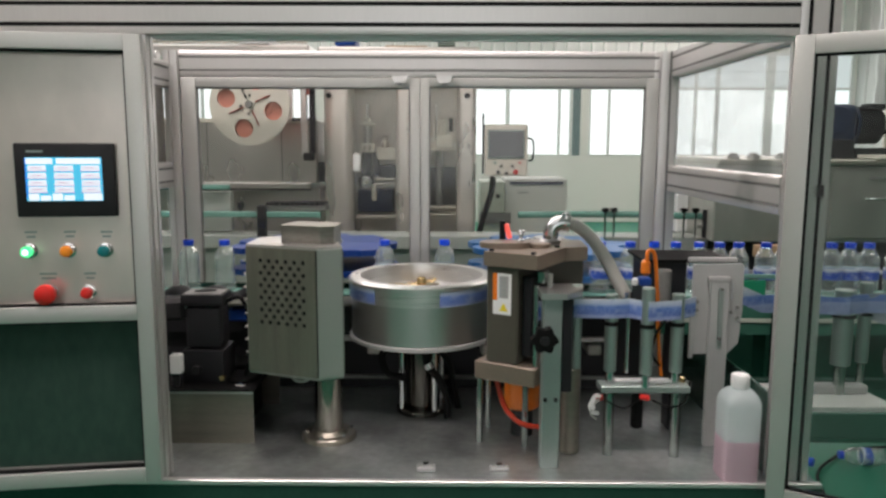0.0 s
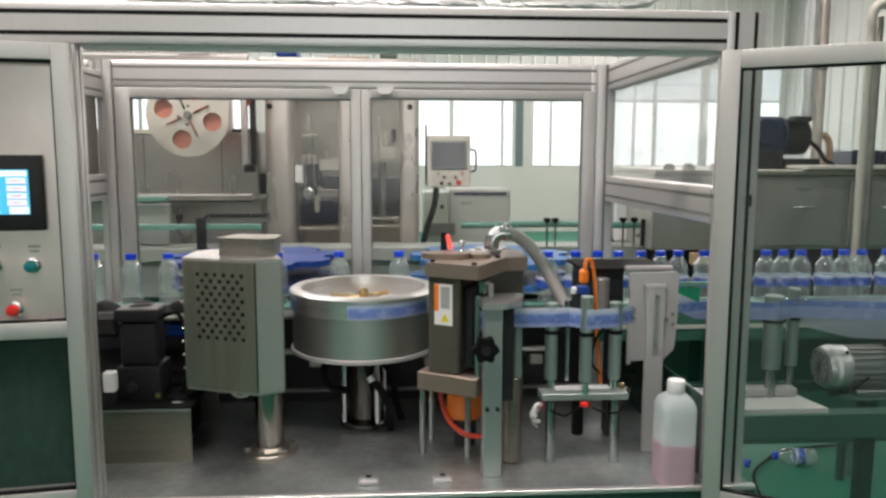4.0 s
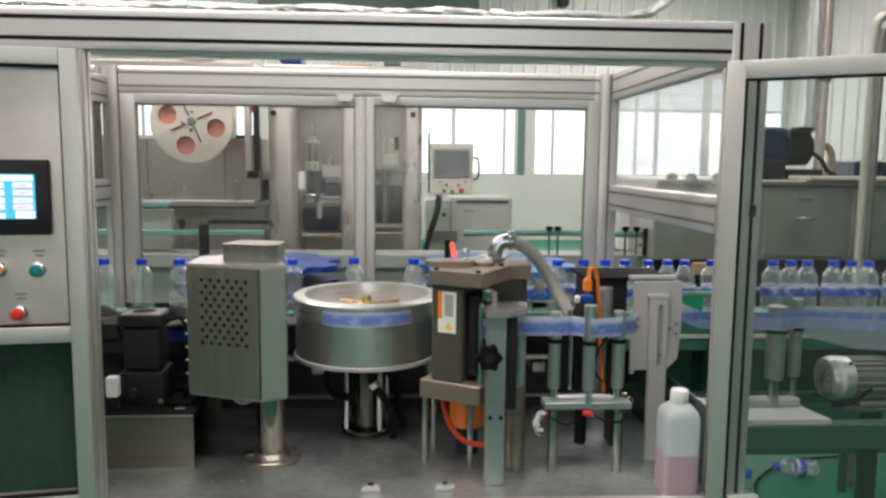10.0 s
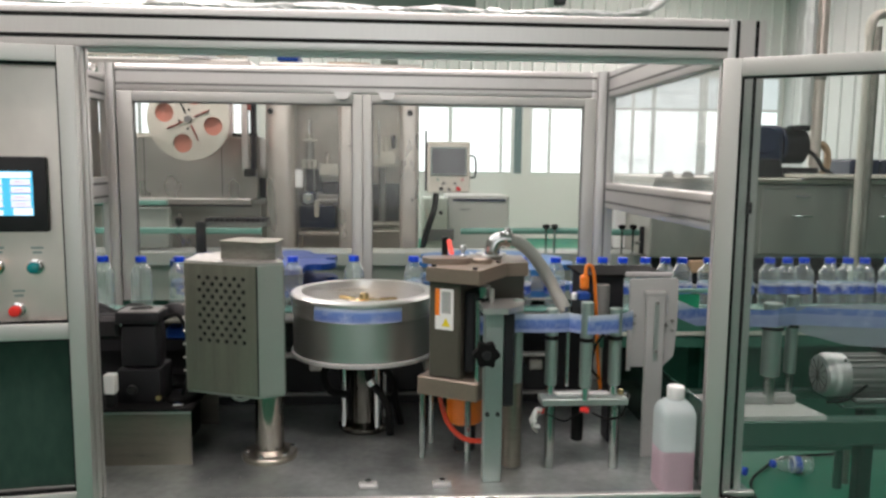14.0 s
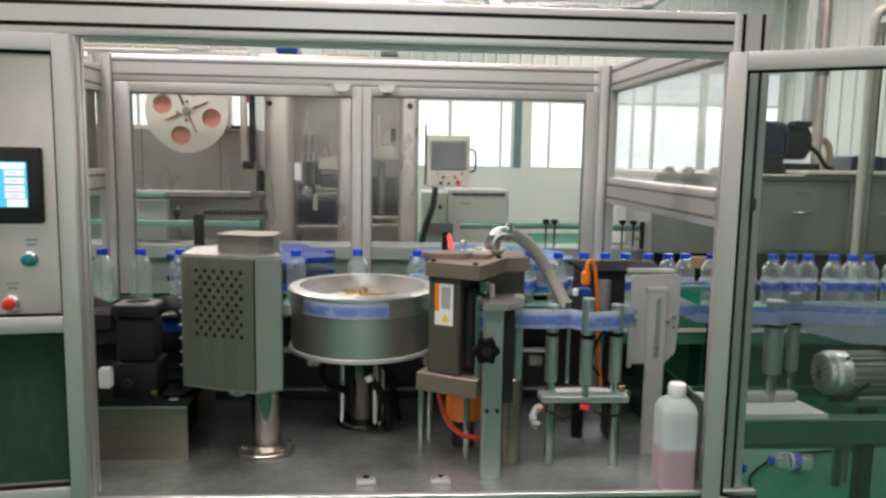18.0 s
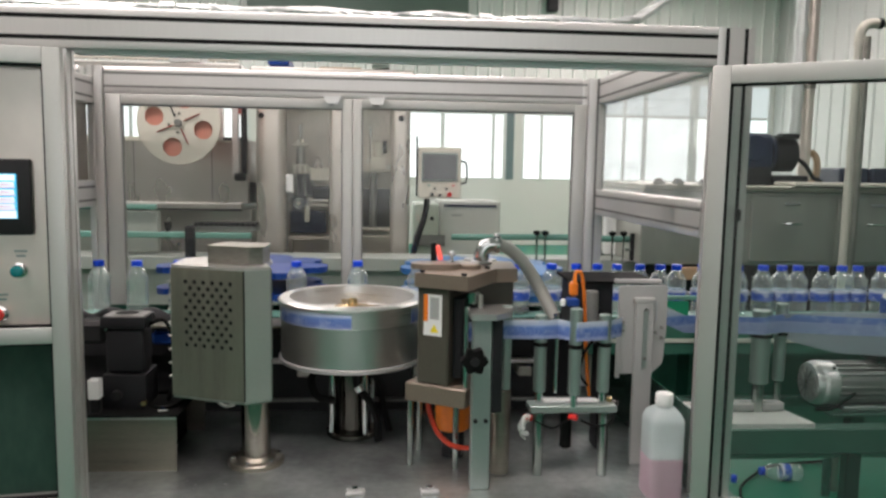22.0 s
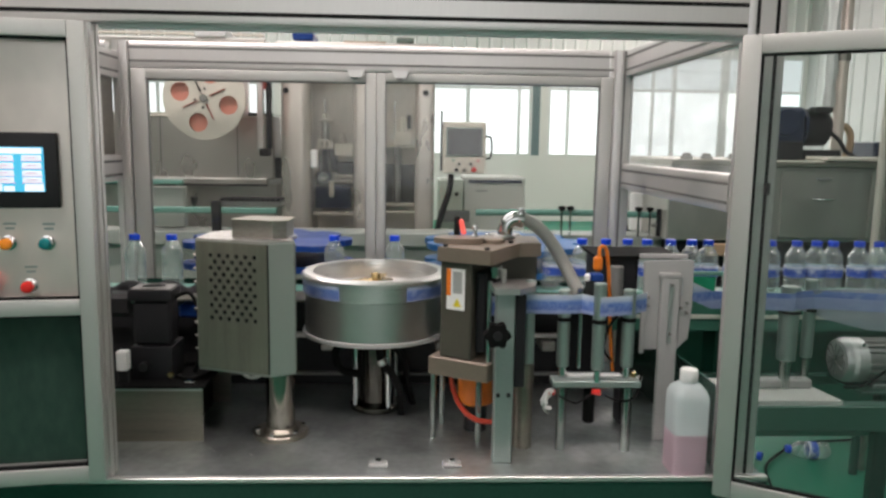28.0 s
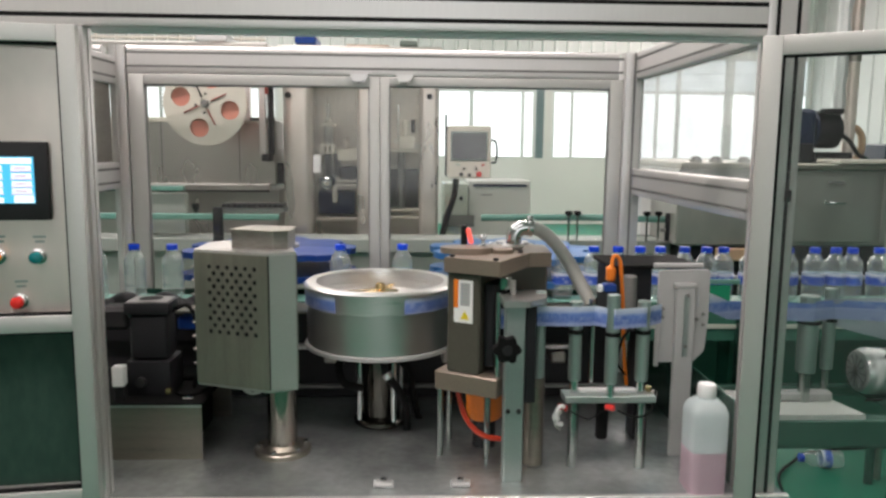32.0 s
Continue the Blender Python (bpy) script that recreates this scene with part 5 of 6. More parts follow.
part("green_guard", box(0.80, 0.905, BY - 0.072, BY - 0.062, 1.10, 1.152, bevel=0.003), BRIGHT_GREEN, cv, "bright green guard under the belt")
part("guard_bar", box(0.74, 0.93, BY - 0.075, BY - 0.063, 1.155, 1.168, bevel=0.002), TEAL, cv, "teal bar over the guard")
# straight pale strip drawn for torn label backing along the side
part("backing_strip", box(0.66, 1.42, BY - 0.062, BY - 0.0565, 1.026, 1.038, bevel=0.001), PALE_GREEN, cv, "pale strip of label backing")
part("back_guide", box(-0.20, 0.12, BY + 0.045, BY + 0.060, BZ + 0.012, BZ + 0.045, bevel=0.003), BLACK, cv)

cd_box = thing("conveyor_drive", (-0.1, BY, DECK), "dark drive housing under the conveyor", "drive housing")
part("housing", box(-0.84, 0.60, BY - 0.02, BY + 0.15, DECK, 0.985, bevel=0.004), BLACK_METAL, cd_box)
part("guide_block", box(-0.60, -0.52, BY - 0.14, BY - 0.075, 1.04, 1.075, bevel=0.006), BLUE, cd_box, "blue nylon guide block")
part("front_ledge", box(-0.84, 0.60, BY - 0.036, BY - 0.021, 0.846, 0.856, bevel=0.002), DULL_STEEL, cd_box, "dull steel ledge")
part("tie_bar", cyl((-0.50, BY - 0.10, 0.985), (0.45, BY - 0.10, 0.985), 0.008, 10), STEEL, cd_box)
for x in (-0.48, -0.20, 0.12, 0.42):
    part("bracket", box(x - 0.02, x + 0.02, BY - 0.11, BY - 0.02, 0.94, 0.97, bevel=0.004), STEEL_OLD, cd_box)

# feed screw that spaces the bottles
SX0, SX1, SY, SZ = -0.98, -0.52, BY - 0.066, BZ - 0.004
feed = thing("feed_screw", (0, 0, 0), "black plastic feed screw beside the conveyor", "feed screw")
bm = B()
n_s, seg = 120, 20
rings = []
for i in range(n_s + 1):
    x = (SX1 - SX0) * i / n_s
    ring = []
    for k in range(seg):
        a = 2 * math.pi * k / seg
        w = 0.5 + 0.5 * math.cos(a - 2 * math.pi * x / 0.105)
        rad = 0.014 + 0.018 * (1 - w ** 1.5)
        ring.append(bm.verts.new((x, rad * math.cos(a), rad * math.sin(a))))
    rings.append(ring)
for a, b in zip(rings, rings[1:]):
    for k in range(seg):
        bm.faces.new((a[k], a[(k + 1) % seg], b[(k + 1) % seg], b[k]))
bm.faces.new(rings[0][::-1])
bm.faces.new(rings[-1])
part("screw", bm, BLACK_METAL, feed)
part("shaft", cyl((-0.04, 0, 0), (SX1 - SX0 + 0.03, 0, 0), 0.009, 12), CHROME, feed)
feed.location = (SX0, SY, SZ)
fk = thing("screw_bearing", (SX1 + 0.02, SY, BZ - 0.05), "black bearing block of the feed screw", "bearing block")
part("block", box(SX1 + 0.012, SX1 + 0.034, SY - 0.03, SY + 0.022, BZ - 0.05, SZ + 0.03, bevel=0.005), BLACK_METAL, fk)
part("foot", box(SX1 + 0.008, SX1 + 0.038, SY - 0.035, SY + 0.015, BZ - 0.12, BZ - 0.05, bevel=0.003), BLACK_METAL, fk)

# ---- bottles ----
def bottle_meshes():
    prof = [(0.021, 0.0), (0.027, 0.002), (0.0295, 0.006), (BR - 0.0005, 0.014), (BR - 0.0005, 0.030), (BR - 0.002, 0.033), (BR - 0.0005, 0.036), (BR - 0.0005, 0.044), (BR - 0.0015, 0.047), (BR - 0.0015, 0.088), (BR - 0.0005, 0.091), (BR - 0.001, 0.100), (0.0275, 0.109), (0.0215, 0.120), (0.0155, 0.128), (0.0130, 0.133), (0.0130, 0.137)]
    body = finish(add_lathe(B(), prof, Matrix(), 20), "body", PET)
    cap = finish(add_lathe(B(), [(0.0150, 0.1345), (0.0152, 0.136), (0.0152, 0.148), (0.0140, 0.150), (0.0, 0.150)], Matrix(), 18, False), "cap", CAP)
    ring = finish(add_lathe(B(), [(0.0132, 0.1305), (0.0165, 0.131), (0.0165, 0.1328), (0.0132, 0.1335)], Matrix(), 18, False), "neck_ring", PET)
    label = finish(add_lathe(B(), [(BR + 0.0004, -0.016), (BR + 0.0004, 0.016), (BR - 0.0008, 0.016), (BR - 0.0008, -0.016)], Matrix(), 24, False), "label", LABEL)
    return body, cap, ring, label


BOTTLE = bottle_meshes()


def bottle(label_on, label):
    b = thing("bottle", (0, 0, 0), label, "bottle", "bottles on the line")
    shared("body", BOTTLE[0], b, Matrix()).visible_shadow = False
    shared("cap", BOTTLE[1], b, Matrix(), "blue screw cap")
    shared("neck_ring", BOTTLE[2], b, Matrix())
    if label_on:
        shared("label", BOTTLE[3], b, Matrix.Translation((0, 0, 0.060)), "blue wrap-round label")
    return b


# line phase: three bottles a second, with a slow drift
DRIFT_T = [0, 1, 2, 3, 6, 7, 8, 9, 10, 11, 12, 13, 16, 17, 18, 19, 20, 21, 22, 23, 24, 27, 28, 29, 30, 31, 32]
DRIFT = [0, 0.03, 0.13, 0.18, 0.265, 0.305, 0.33, 0.375, 0.40, 0.42, 0.44, 0.435, 0.465, 0.49, 0.525, 0.565, 0.585, 0.625, 0.69, 0.73, 0.79, 0.885, 0.915, 0.925, 0.94, 0.96, 0.965]


def phase(t):
    return 3.0 * t + float(np.interp(t, DRIFT_T, DRIFT))


# bottle place against its own phase: spread by the screw, fastest past the drum, then close together
LINE_U = [-140, -9, -8, -7, -6, -5, -4, -3, -2, -1, 0, 1, 2, 3, 4, 5, 6, 7, 160]
LINE_X = [-9.46, -1.204, -1.128, -1.026, -0.921, -0.816, -0.711, -0.607, -0.464, -0.289, -0.1136, 0.061, 0.236, 0.385, 0.487, 0.565, 0.629, 0.692, 10.331]


def place(u):
    return float(np.interp(u, LINE_U, LINE_X))


def passing(u):
    """A little further from the aisle between the wheels."""
    return BY + 0.03 * math.exp(-((u - 0.4) / 1.1) ** 2)


PHASE_REF = phase(9.0)
FIRST, LAST = -17, 102


def motions():
    # drum, 120 degrees a bottle, and the wheels, one pocket a bottle
    fast = [i * 0.1 for i in range(321)]
    walk(drum, [(t, pose(DX, DY, 1.043, 0, 0, -(120.0 * phase(t) - 50.0))) for t in fast])
    for w, c, off in ((wheel_a, W1, 0.0), (wheel_b, W2, 0.0)):
        walk(w, [(t, pose(c[0], c[1] - 0.02, BZ, 0, 0, 40.0 * (phase(t) - PHASE_REF) + off)) for t in fast])
    walk(feed, [(i / 15, pose(SX0, SY, SZ, 360.0 * (phase(i / 15) - PHASE_REF), 0, 0)) for i in range(481)])
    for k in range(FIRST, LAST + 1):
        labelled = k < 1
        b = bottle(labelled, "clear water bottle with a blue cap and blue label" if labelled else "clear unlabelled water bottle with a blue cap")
        wob = 0.0012 * math.sin(k * 7.3)

        def at(t):
            u = phase(t) - PHASE_REF + 27 - k
            g = 0.010 * math.sin(k * 2.1) * min(1.0, max(0.0, (u - 6) / 4))
            return pose(place(u) + g, passing(u) + wob, BZ, 0, 0, 40.0 * k)
        times = [0.0]
        for i in range(1, 160):
            t = i * 0.2
            u = phase(t) - PHASE_REF + 27 - k
            if -12 < u < 14:
                times += [t - 0.1, t]
            elif i % 5 == 0:
                times.append(t)
        walk(b, [(t, at(t)) for t in sorted(set(round(t, 2) for t in times + [32.0]))])
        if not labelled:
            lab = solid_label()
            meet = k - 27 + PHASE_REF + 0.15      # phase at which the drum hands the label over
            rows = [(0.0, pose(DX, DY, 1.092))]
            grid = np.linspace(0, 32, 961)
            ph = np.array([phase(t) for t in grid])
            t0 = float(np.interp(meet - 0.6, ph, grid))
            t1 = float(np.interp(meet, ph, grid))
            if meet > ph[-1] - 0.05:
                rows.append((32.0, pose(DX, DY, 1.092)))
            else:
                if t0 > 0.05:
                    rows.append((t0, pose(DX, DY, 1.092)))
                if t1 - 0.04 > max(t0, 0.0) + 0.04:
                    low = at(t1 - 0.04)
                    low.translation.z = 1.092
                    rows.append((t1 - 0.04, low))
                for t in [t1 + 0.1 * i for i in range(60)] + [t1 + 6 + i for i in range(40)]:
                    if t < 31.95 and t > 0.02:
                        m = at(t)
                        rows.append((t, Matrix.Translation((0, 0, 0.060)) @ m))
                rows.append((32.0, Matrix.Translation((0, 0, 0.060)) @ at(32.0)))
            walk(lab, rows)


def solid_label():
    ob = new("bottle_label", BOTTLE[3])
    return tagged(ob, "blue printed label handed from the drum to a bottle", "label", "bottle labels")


# ---- label film ----
fm = thing("label_film", (0.9, 1.75, 1.163), "blue and white printed label film threaded over the rollers", "label film")
def web(pts, z0=1.141, z1=1.185):
    bm = B()
    line = []
    for (a, b), (c, d) in zip(pts, pts[1:]):
        for k in range(4):
            line.append((a + (c - a) * k / 4, b + (d - b) * k / 4))
    line.append(pts[-1])
    add_ribbon(bm, line, z0, z1, 0.0008)
    return bm


part("film", web([(0.20, 1.655), (0.300, 1.684), (0.379, 1.679), (0.418, 1.69), (0.454, 1.653), (0.49, 1.665), (0.527, 1.673), (0.575, 1.715)]), FILM, fm)
bm = B()
line = [(0.672, 1.757, 1.192), (0.715, 1.785, 1.172), (0.765, 1.805, 1.150), (0.83, 1.828, 1.145), (0.90, 1.838, 1.141), (0.955, 1.830, 1.140), (0.989, 1.829, 1.140)]
va = [[bm.verts.new((x, y + dy, z + dz)) for dy, dz in ((0, -0.022), (0, 0.022), (0.0009, 0.022), (0.0009, -0.022))] for x, y, z in line]
for a, b in zip(va, va[1:]):
    for k in range(4):
        bm.faces.new((a[k], b[k], b[(k + 1) % 4], a[(k + 1) % 4]))
part("film", bm, FILM, fm)
part("film", web([(0.989, 1.829), (1.012, 1.838), (1.05, 1.85), (1.16, 1.82), (1.32, 1.79), (1.47, 1.774), (1.60, 1.770)], 1.120, 1.166), FILM, fm)

bm = B()
top = [(1.00, 1.85, 1.165), (1.10, 1.84, 1.172), (1.20, 1.82, 1.178), (1.48, 1.778, 1.180)]
low = [(1.00, 1.87, 1.120), (1.10, 1.87, 1.085), (1.20, 1.86, 1.062), (1.48, 1.85, 1.045)]
va, vb = [bm.verts.new(p) for p in top], [bm.verts.new(p) for p in low]
vc, vd = [bm.verts.new(Vector(p) + Vector((0, 0.0012, 0))) for p in top], [bm.verts.new(Vector(p) + Vector((0, 0.0012, 0))) for p in low]
for k in range(3):
    bm.faces.new((va[k], va[k + 1], vb[k + 1], vb[k]))
    bm.faces.new((vc[k], vd[k], vd[k + 1], vc[k + 1]))
    bm.faces.new((va[k], vc[k], vc[k + 1], va[k + 1]))
    bm.faces.new((vb[k], vb[k + 1], vd[k + 1], vd[k]))
part("loose_film", bm, LOOSE_FILM, fm, "slack clear film between reel and roller")

# ---- unwinder side table ----
ut = thing("unwinder_table", (1.3, 1.9, 0), "dark grey-green steel frame carrying the label unwinder", "machine table")
part("beam", box(0.80, 2.2, 1.75, 1.79, 0.832, 0.898, bevel=0.003), GREY_GREEN, ut)
part("rear_beam", box(0.80, 2.2, 2.03, 2.06, 0.862, 0.889, bevel=0.003), GREY_GREEN, ut)
part("motor_shelf", box(1.20, 1.80, 1.86, 2.03, 0.889, 0.897, bevel=0.002), GREY_GREEN, ut)
for x, y in ((1.385, 2.045), (2.1, 1.77), (2.1, 2.045), (0.84, 2.045)):
    part("leg", box(x - 0.022, x + 0.022, y - 0.018, y + 0.018, 0, 0.832 if y < 1.9 else 0.862, bevel=0.003), GREEN_PANEL, ut)
part("base_plate", add_prism(B(), [(0.72, 1.755), (1.09, 1.755), (1.055, 1.935), (0.72, 1.935)], 0.898, 0.910), DULL, ut, "pale base plate")
part("clamp_bar", box(0.91, 1.06, 1.845, 1.880, 0.910, 0.934, bevel=0.004), PALE, ut)
for x, y, z1, r in ((0.989, 1.855, 1.176, 0.0235), (1.055, 1.88, 1.19, 0.015), (0.905, 1.88, 1.16, 0.010)):
    rl = part("roller", cyl((x, y, 0.985), (x, y, z1), r, 24, 0.002), ROLLER_AL, ut)
    part("spindle", cyl((x, y, 0.910), (x, y, 0.985), r * 0.62, 16), ROD_STEEL, rl)
    part("ring", add_lathe(B(), [(r + 0.0003, 1.106), (r + 0.004, 1.107), (r + 0.004, 1.114), (r + 0.0003, 1.115)], Matrix.Translation((x, y, 0)), 24, False), RUBBER, rl)
reel = thing("label_reel", (1.605, 1.96, 0.9), "large reel of blue label film with a paper core", "label reel")
part("film_roll", add_lathe(B(), [(0.05, 1.125), (0.185, 1.125), (0.187, 1.13), (0.187, 1.172), (0.185, 1.177), (0.05, 1.177)], Matrix.Translation((1.605, 1.96, 0)), 56, False), BLUE, reel)
part("top_disc", add_lathe(B(), [(0.05, 1.178), (0.182, 1.178), (0.182, 1.182), (0.06, 1.183), (0.055, 1.2), (0.03, 1.2)], Matrix.Translation((1.605, 1.96, 0)), 56), CREAM, reel)
part("turntable", cyl((1.605, 1.96, 1.105), (1.605, 1.96, 1.125), 0.16, 40, 0.003), STEEL, reel)
part("spindle", cyl((1.605, 1.96, 0.897), (1.605, 1.96, 1.105), 0.03, 20), STEEL, reel)
mo = thing("electric_motor", (1.32, 1.95, 0.897), "silver finned electric motor lying on its side", "motor")
mx0, mx1, my, mz, mr = 1.165, 1.415, 1.93, 0.964, 0.059
mm = Matrix.Translation((mx0, my, mz)) @ pose(0, 0, 0, 0, 90, 0)
part("fan_cover", add_lathe(B(), [(0.044, 0.0), (0.053, 0.004), (mr, 0.018), (mr, 0.062)], mm, 32), SILVER, mo)
part("fan_grille", add_lathe(B(), [(0.044, -0.002), (0.044, 0.001), (0.0, 0.001)], mm, 28, False), GRILLE, mo)
for k in range(6):
    a = math.pi * k / 6
    part("grille_bar", box(mx0 - 0.003, mx0 - 0.001, my - 0.0008, my + 0.0008, mz - 0.042, mz + 0.042), DULL_STEEL, mo).matrix_basis = Matrix.Translation(Vector((mx0, my, mz)) - Vector(mo.location)) @ pose(0, 0, 0, math.degrees(a), 0, 0) @ Matrix.Translation(-Vector((mx0, my, mz)) + Vector(mo.location))
part("cover_band", add_lathe(B(), [(mr + 0.001, 0.020), (mr + 0.001, 0.034)], mm, 32, False), WHITE, mo, "white band round the fan cover")
part("cover_screw", cyl((mx0 + 0.052, my - 0.035, mz + 0.047), (mx0 + 0.052, my - 0.039, mz + 0.052), 0.004, 8), BLACK, mo)
part("stator", add_lathe(B(), [(mr - 0.010, 0.062), (mr - 0.010, 0.22)], mm, 32), MOTOR_GREY, mo)
fin = finish(box(0.062, 0.22, -0.0015, 0.0015, mr - 0.013, mr), "fin", MOTOR_GREY, False)
for k in range(20):
    shared("fin", fin, mo, Matrix.Translation(Vector((mx0, my, mz)) - Vector(mo.location)) @ pose(0, 0, 0, 18 * k, 0, 0))
part("end_bell", add_lathe(B(), [(mr, 0.22), (mr, 0.238), (0.045, 0.25)], mm, 32), GREY_PAINT, mo)
part("terminal_box", box(mx0 + 0.17, mx0 + 0.24, my - 0.04, my + 0.04, mz + mr, mz + mr + 0.03, bevel=0.004), BLACK, mo)
part("foot", box(mx0 + 0.08, mx0 + 0.22, my - 0.05, my + 0.05, 0.897, mz - mr + 0.006, bevel=0.003), GREY_PAINT, mo)
part("power_cable", add_tube(B(), [(mx0 + 0.1, my - 0.06, 0.95), (mx0 + 0.05, my - 0.08, 0.93), (mx0 + 0.02, my - 0.09, 0.92), (mx0 - 0.03, my - 0.10, 0.92)], 0.004, 8), RUBBER, mo)

bm = B()
rnd = random.Random(11)
for k in range(9):
    x, y, w = rnd.uniform(-0.44, -0.20), rnd.uniform(1.62, 1.70), rnd.uniform(0.001, 0.002)
    add_box(bm, x - w, x + w, y - w * 0.7, y + w * 0.7, DECK + 0.0004, DECK + 0.0014)
solid("paper_scraps", bm, PALE, "tiny white paper scraps scattered on the steel deck", "scraps", "stuff", base=(-0.3, 1.65, DECK))

# ---- on the floor ----
fb = thing("fallen_bottle", (2.04, 3.5, 0.032), "clear bottle with a blue label lying on the green floor", "bottle")
shared("body", BOTTLE[0], fb, Matrix()).visible_shadow = False
shared("cap", BOTTLE[1], fb, Matrix(), "blue screw cap")
shared("label", BOTTLE[3], fb, Matrix.Translation((0, 0, 0.060)))
fb.matrix_basis = pose(2.01, 3.50, 0.042, 90, 0, -98) @ Matrix.Diagonal((1.35, 1.35, 1.35, 1)) @ pose(0, 0, -0.07)
fb2 = copy_thing(fb, pose(1.655, 3.49, 0.042, 90, 0, 50) @ pose(0, 0, -0.095))
solid("floor_cable", add_tube(B(), [(1.62, 2.95, 0.012), (1.66, 3.15, 0.011), (1.74, 3.38, 0.011), (1.90, 3.55, 0.011), (2.06, 3.66, 0.011), (2.5, 3.72, 0.011)], 0.007, 8), RUBBER, "black cable trailing on the floor", "cable")

# ---- filling machine behind ----
FY = 4.40
fl = thing("filling_machine", (-0.3, FY + 0.4, 0), "stainless steel filling machine with clear doors and columns", "filling machine")
part("left_column", box(-0.72, -0.55, FY, FY + 0.16, 0.86, 2.02, bevel=0.065, seg=6), BACK_STEEL, fl)
part("middle_column", box(-0.30, -0.205, FY, FY + 0.16, 0.86, 2.02, bevel=0.03, seg=4), BACK_STEEL, fl)
part("right_column", box(0.055, 0.165, FY, FY + 0.16, 0.86, 2.02, bevel=0.03, seg=4), BACK_STEEL, fl)
part("top_hood", box(-0.74, 0.18, FY - 0.02, FY + 0.8, 2.02, 2.07, bevel=0.01), BACK_STEEL, fl)
part("back_panel", box(-0.72, 0.165, FY + 0.72, FY + 0.74, 0.86, 2.02), BACK_STEEL, fl)
part("bay_panel", box(-0.548, -0.302, FY + 0.37, FY + 0.38, 0.87, 2.02), BAY_STEEL, fl)
part("bay_panel", box(-0.203, 0.053, FY + 0.37, FY + 0.38, 0.87, 2.02), BAY_STEEL, fl)
part("bed", box(-0.74, 0.18, FY - 0.03, FY + 0.8, 0.78, 0.86, bevel=0.005), BACK_STEEL, fl)
part("skirt", box(-0.72, 0.16, FY, FY + 0.78, 0.1, 0.78), BACK_STEEL, fl)
part("door_pane", box(-0.548, -0.302, FY + 0.03, FY + 0.036, 0.88, 2.0), GLASS_FILMY, fl)
part("door_pane", box(-0.203, 0.053, FY + 0.03, FY + 0.036, 0.88, 2.0), GLASS_FILMY, fl)
Y2 = FY + 0.17
part("valve_rod", cyl((-0.479, Y2, 1.655), (-0.479, Y2, 1.76), 0.008, 12), CHROME, fl)
part("valve_cylinder", cyl((-0.479, Y2, 1.53), (-0.479, Y2, 1.655), 0.026, 18, 0.003), STEEL, fl)
part("cylinder_head", box(-0.524, -0.436, Y2 - 0.03, Y2 + 0.03, 1.632, 1.652, bevel=0.006, seg=2), CREAM, fl)
part("head_cap", cyl((-0.479, Y2, 1.652), (-0.479, Y2, 1.68), 0.018, 14, 0.004), CREAM, fl)
part("inner_housing", box(-0.520, -0.415, Y2 + 0.02, Y2 + 0.10, 1.34, 1.475, bevel=0.008), SMOKY, fl, "dark housing behind the guide rods")
part("base_slot", box(-0.500, -0.490, Y2 - 0.0365, Y2 - 0.0345, 1.483, 1.522), BLACK, fl)
part("base_slot", box(-0.470, -0.460, Y2 - 0.0365, Y2 - 0.0345, 1.483, 1.522), BLACK, fl)
part("valve_body", box(-0.522, -0.440, Y2 - 0.035, Y2 + 0.035, 1.475, 1.53, bevel=0.008, seg=2), CREAM, fl)
part("guide_rod", cyl((-0.505, Y2, 1.33), (-0.505, Y2, 1.475), 0.007, 10), CHROME, fl)
part("guide_rod", cyl((-0.455, Y2, 1.33), (-0.455, Y2, 1.475), 0.007, 10), CHROME, fl)
part("bracket_plate", box(-0.425, -0.310, Y2 - 0.01, Y2 + 0.01, 1.433, 1.507, bevel=0.004), CREAM, fl)
part("small_valve", add_lathe(B(), [(0.022, 0), (0.022, 0.03), (0.012, 0.035), (0.012, 0.06), (0.018, 0.065)], Matrix.Translation((-0.375, Y2, 1.507)), 16), BAY_STEEL, fl)
part("drive_block", box(-0.41, -0.312, Y2 - 0.02, Y2 + 0.12, 1.32, 1.40, bevel=0.008), BLACK_METAL, fl)
part("gauge", add_lathe(B(), [(0.034, 0), (0.034, 0.014), (0.026, 0.016), (0.026, 0.010), (0.0, 0.010)], Matrix.Translation((-0.484, Y2 - 0.05, 1.301)) @ pose(0, 0, 0, 90), 24, False), CHROME, fl)
part("gauge_face", cyl((-0.484, Y2 - 0.061, 1.301), (-0.484, Y2 - 0.0605, 1.301), 0.012, 16), CREAM, fl)
part("gauge_mount", box(-0.53, -0.44, Y2 - 0.049, Y2 + 0.02, 1.262, 1.34, bevel=0.01), BLACK_METAL, fl)
part("blue_block", box(-0.544, -0.327, Y2 - 0.02, Y2 + 0.12, 1.12, 1.258, bevel=0.015, seg=2), NAVY, fl, "navy blue gear block")
part("valve_tee", box(-0.452, -0.425, Y2 - 0.06, Y2 - 0.02, 1.19, 1.29, bevel=0.006), CREAM, fl)
for z in (1.285, 1.312):
    part("bracket", box(-0.43, -0.315, Y2 - 0.06, Y2 - 0.02, z, z + 0.012, bevel=0.003), CREAM, fl)
part("ledge", box(-0.547, -0.303, Y2 - 0.06, Y2 + 0.19, 1.085, 1.105, bevel=0.004), BAY_STEEL, fl)
part("shelf_bar", box(-0.202, 0.052, Y2 - 0.03, Y2 + 0.19, 1.487, 1.503, bevel=0.004), CREAM, fl)
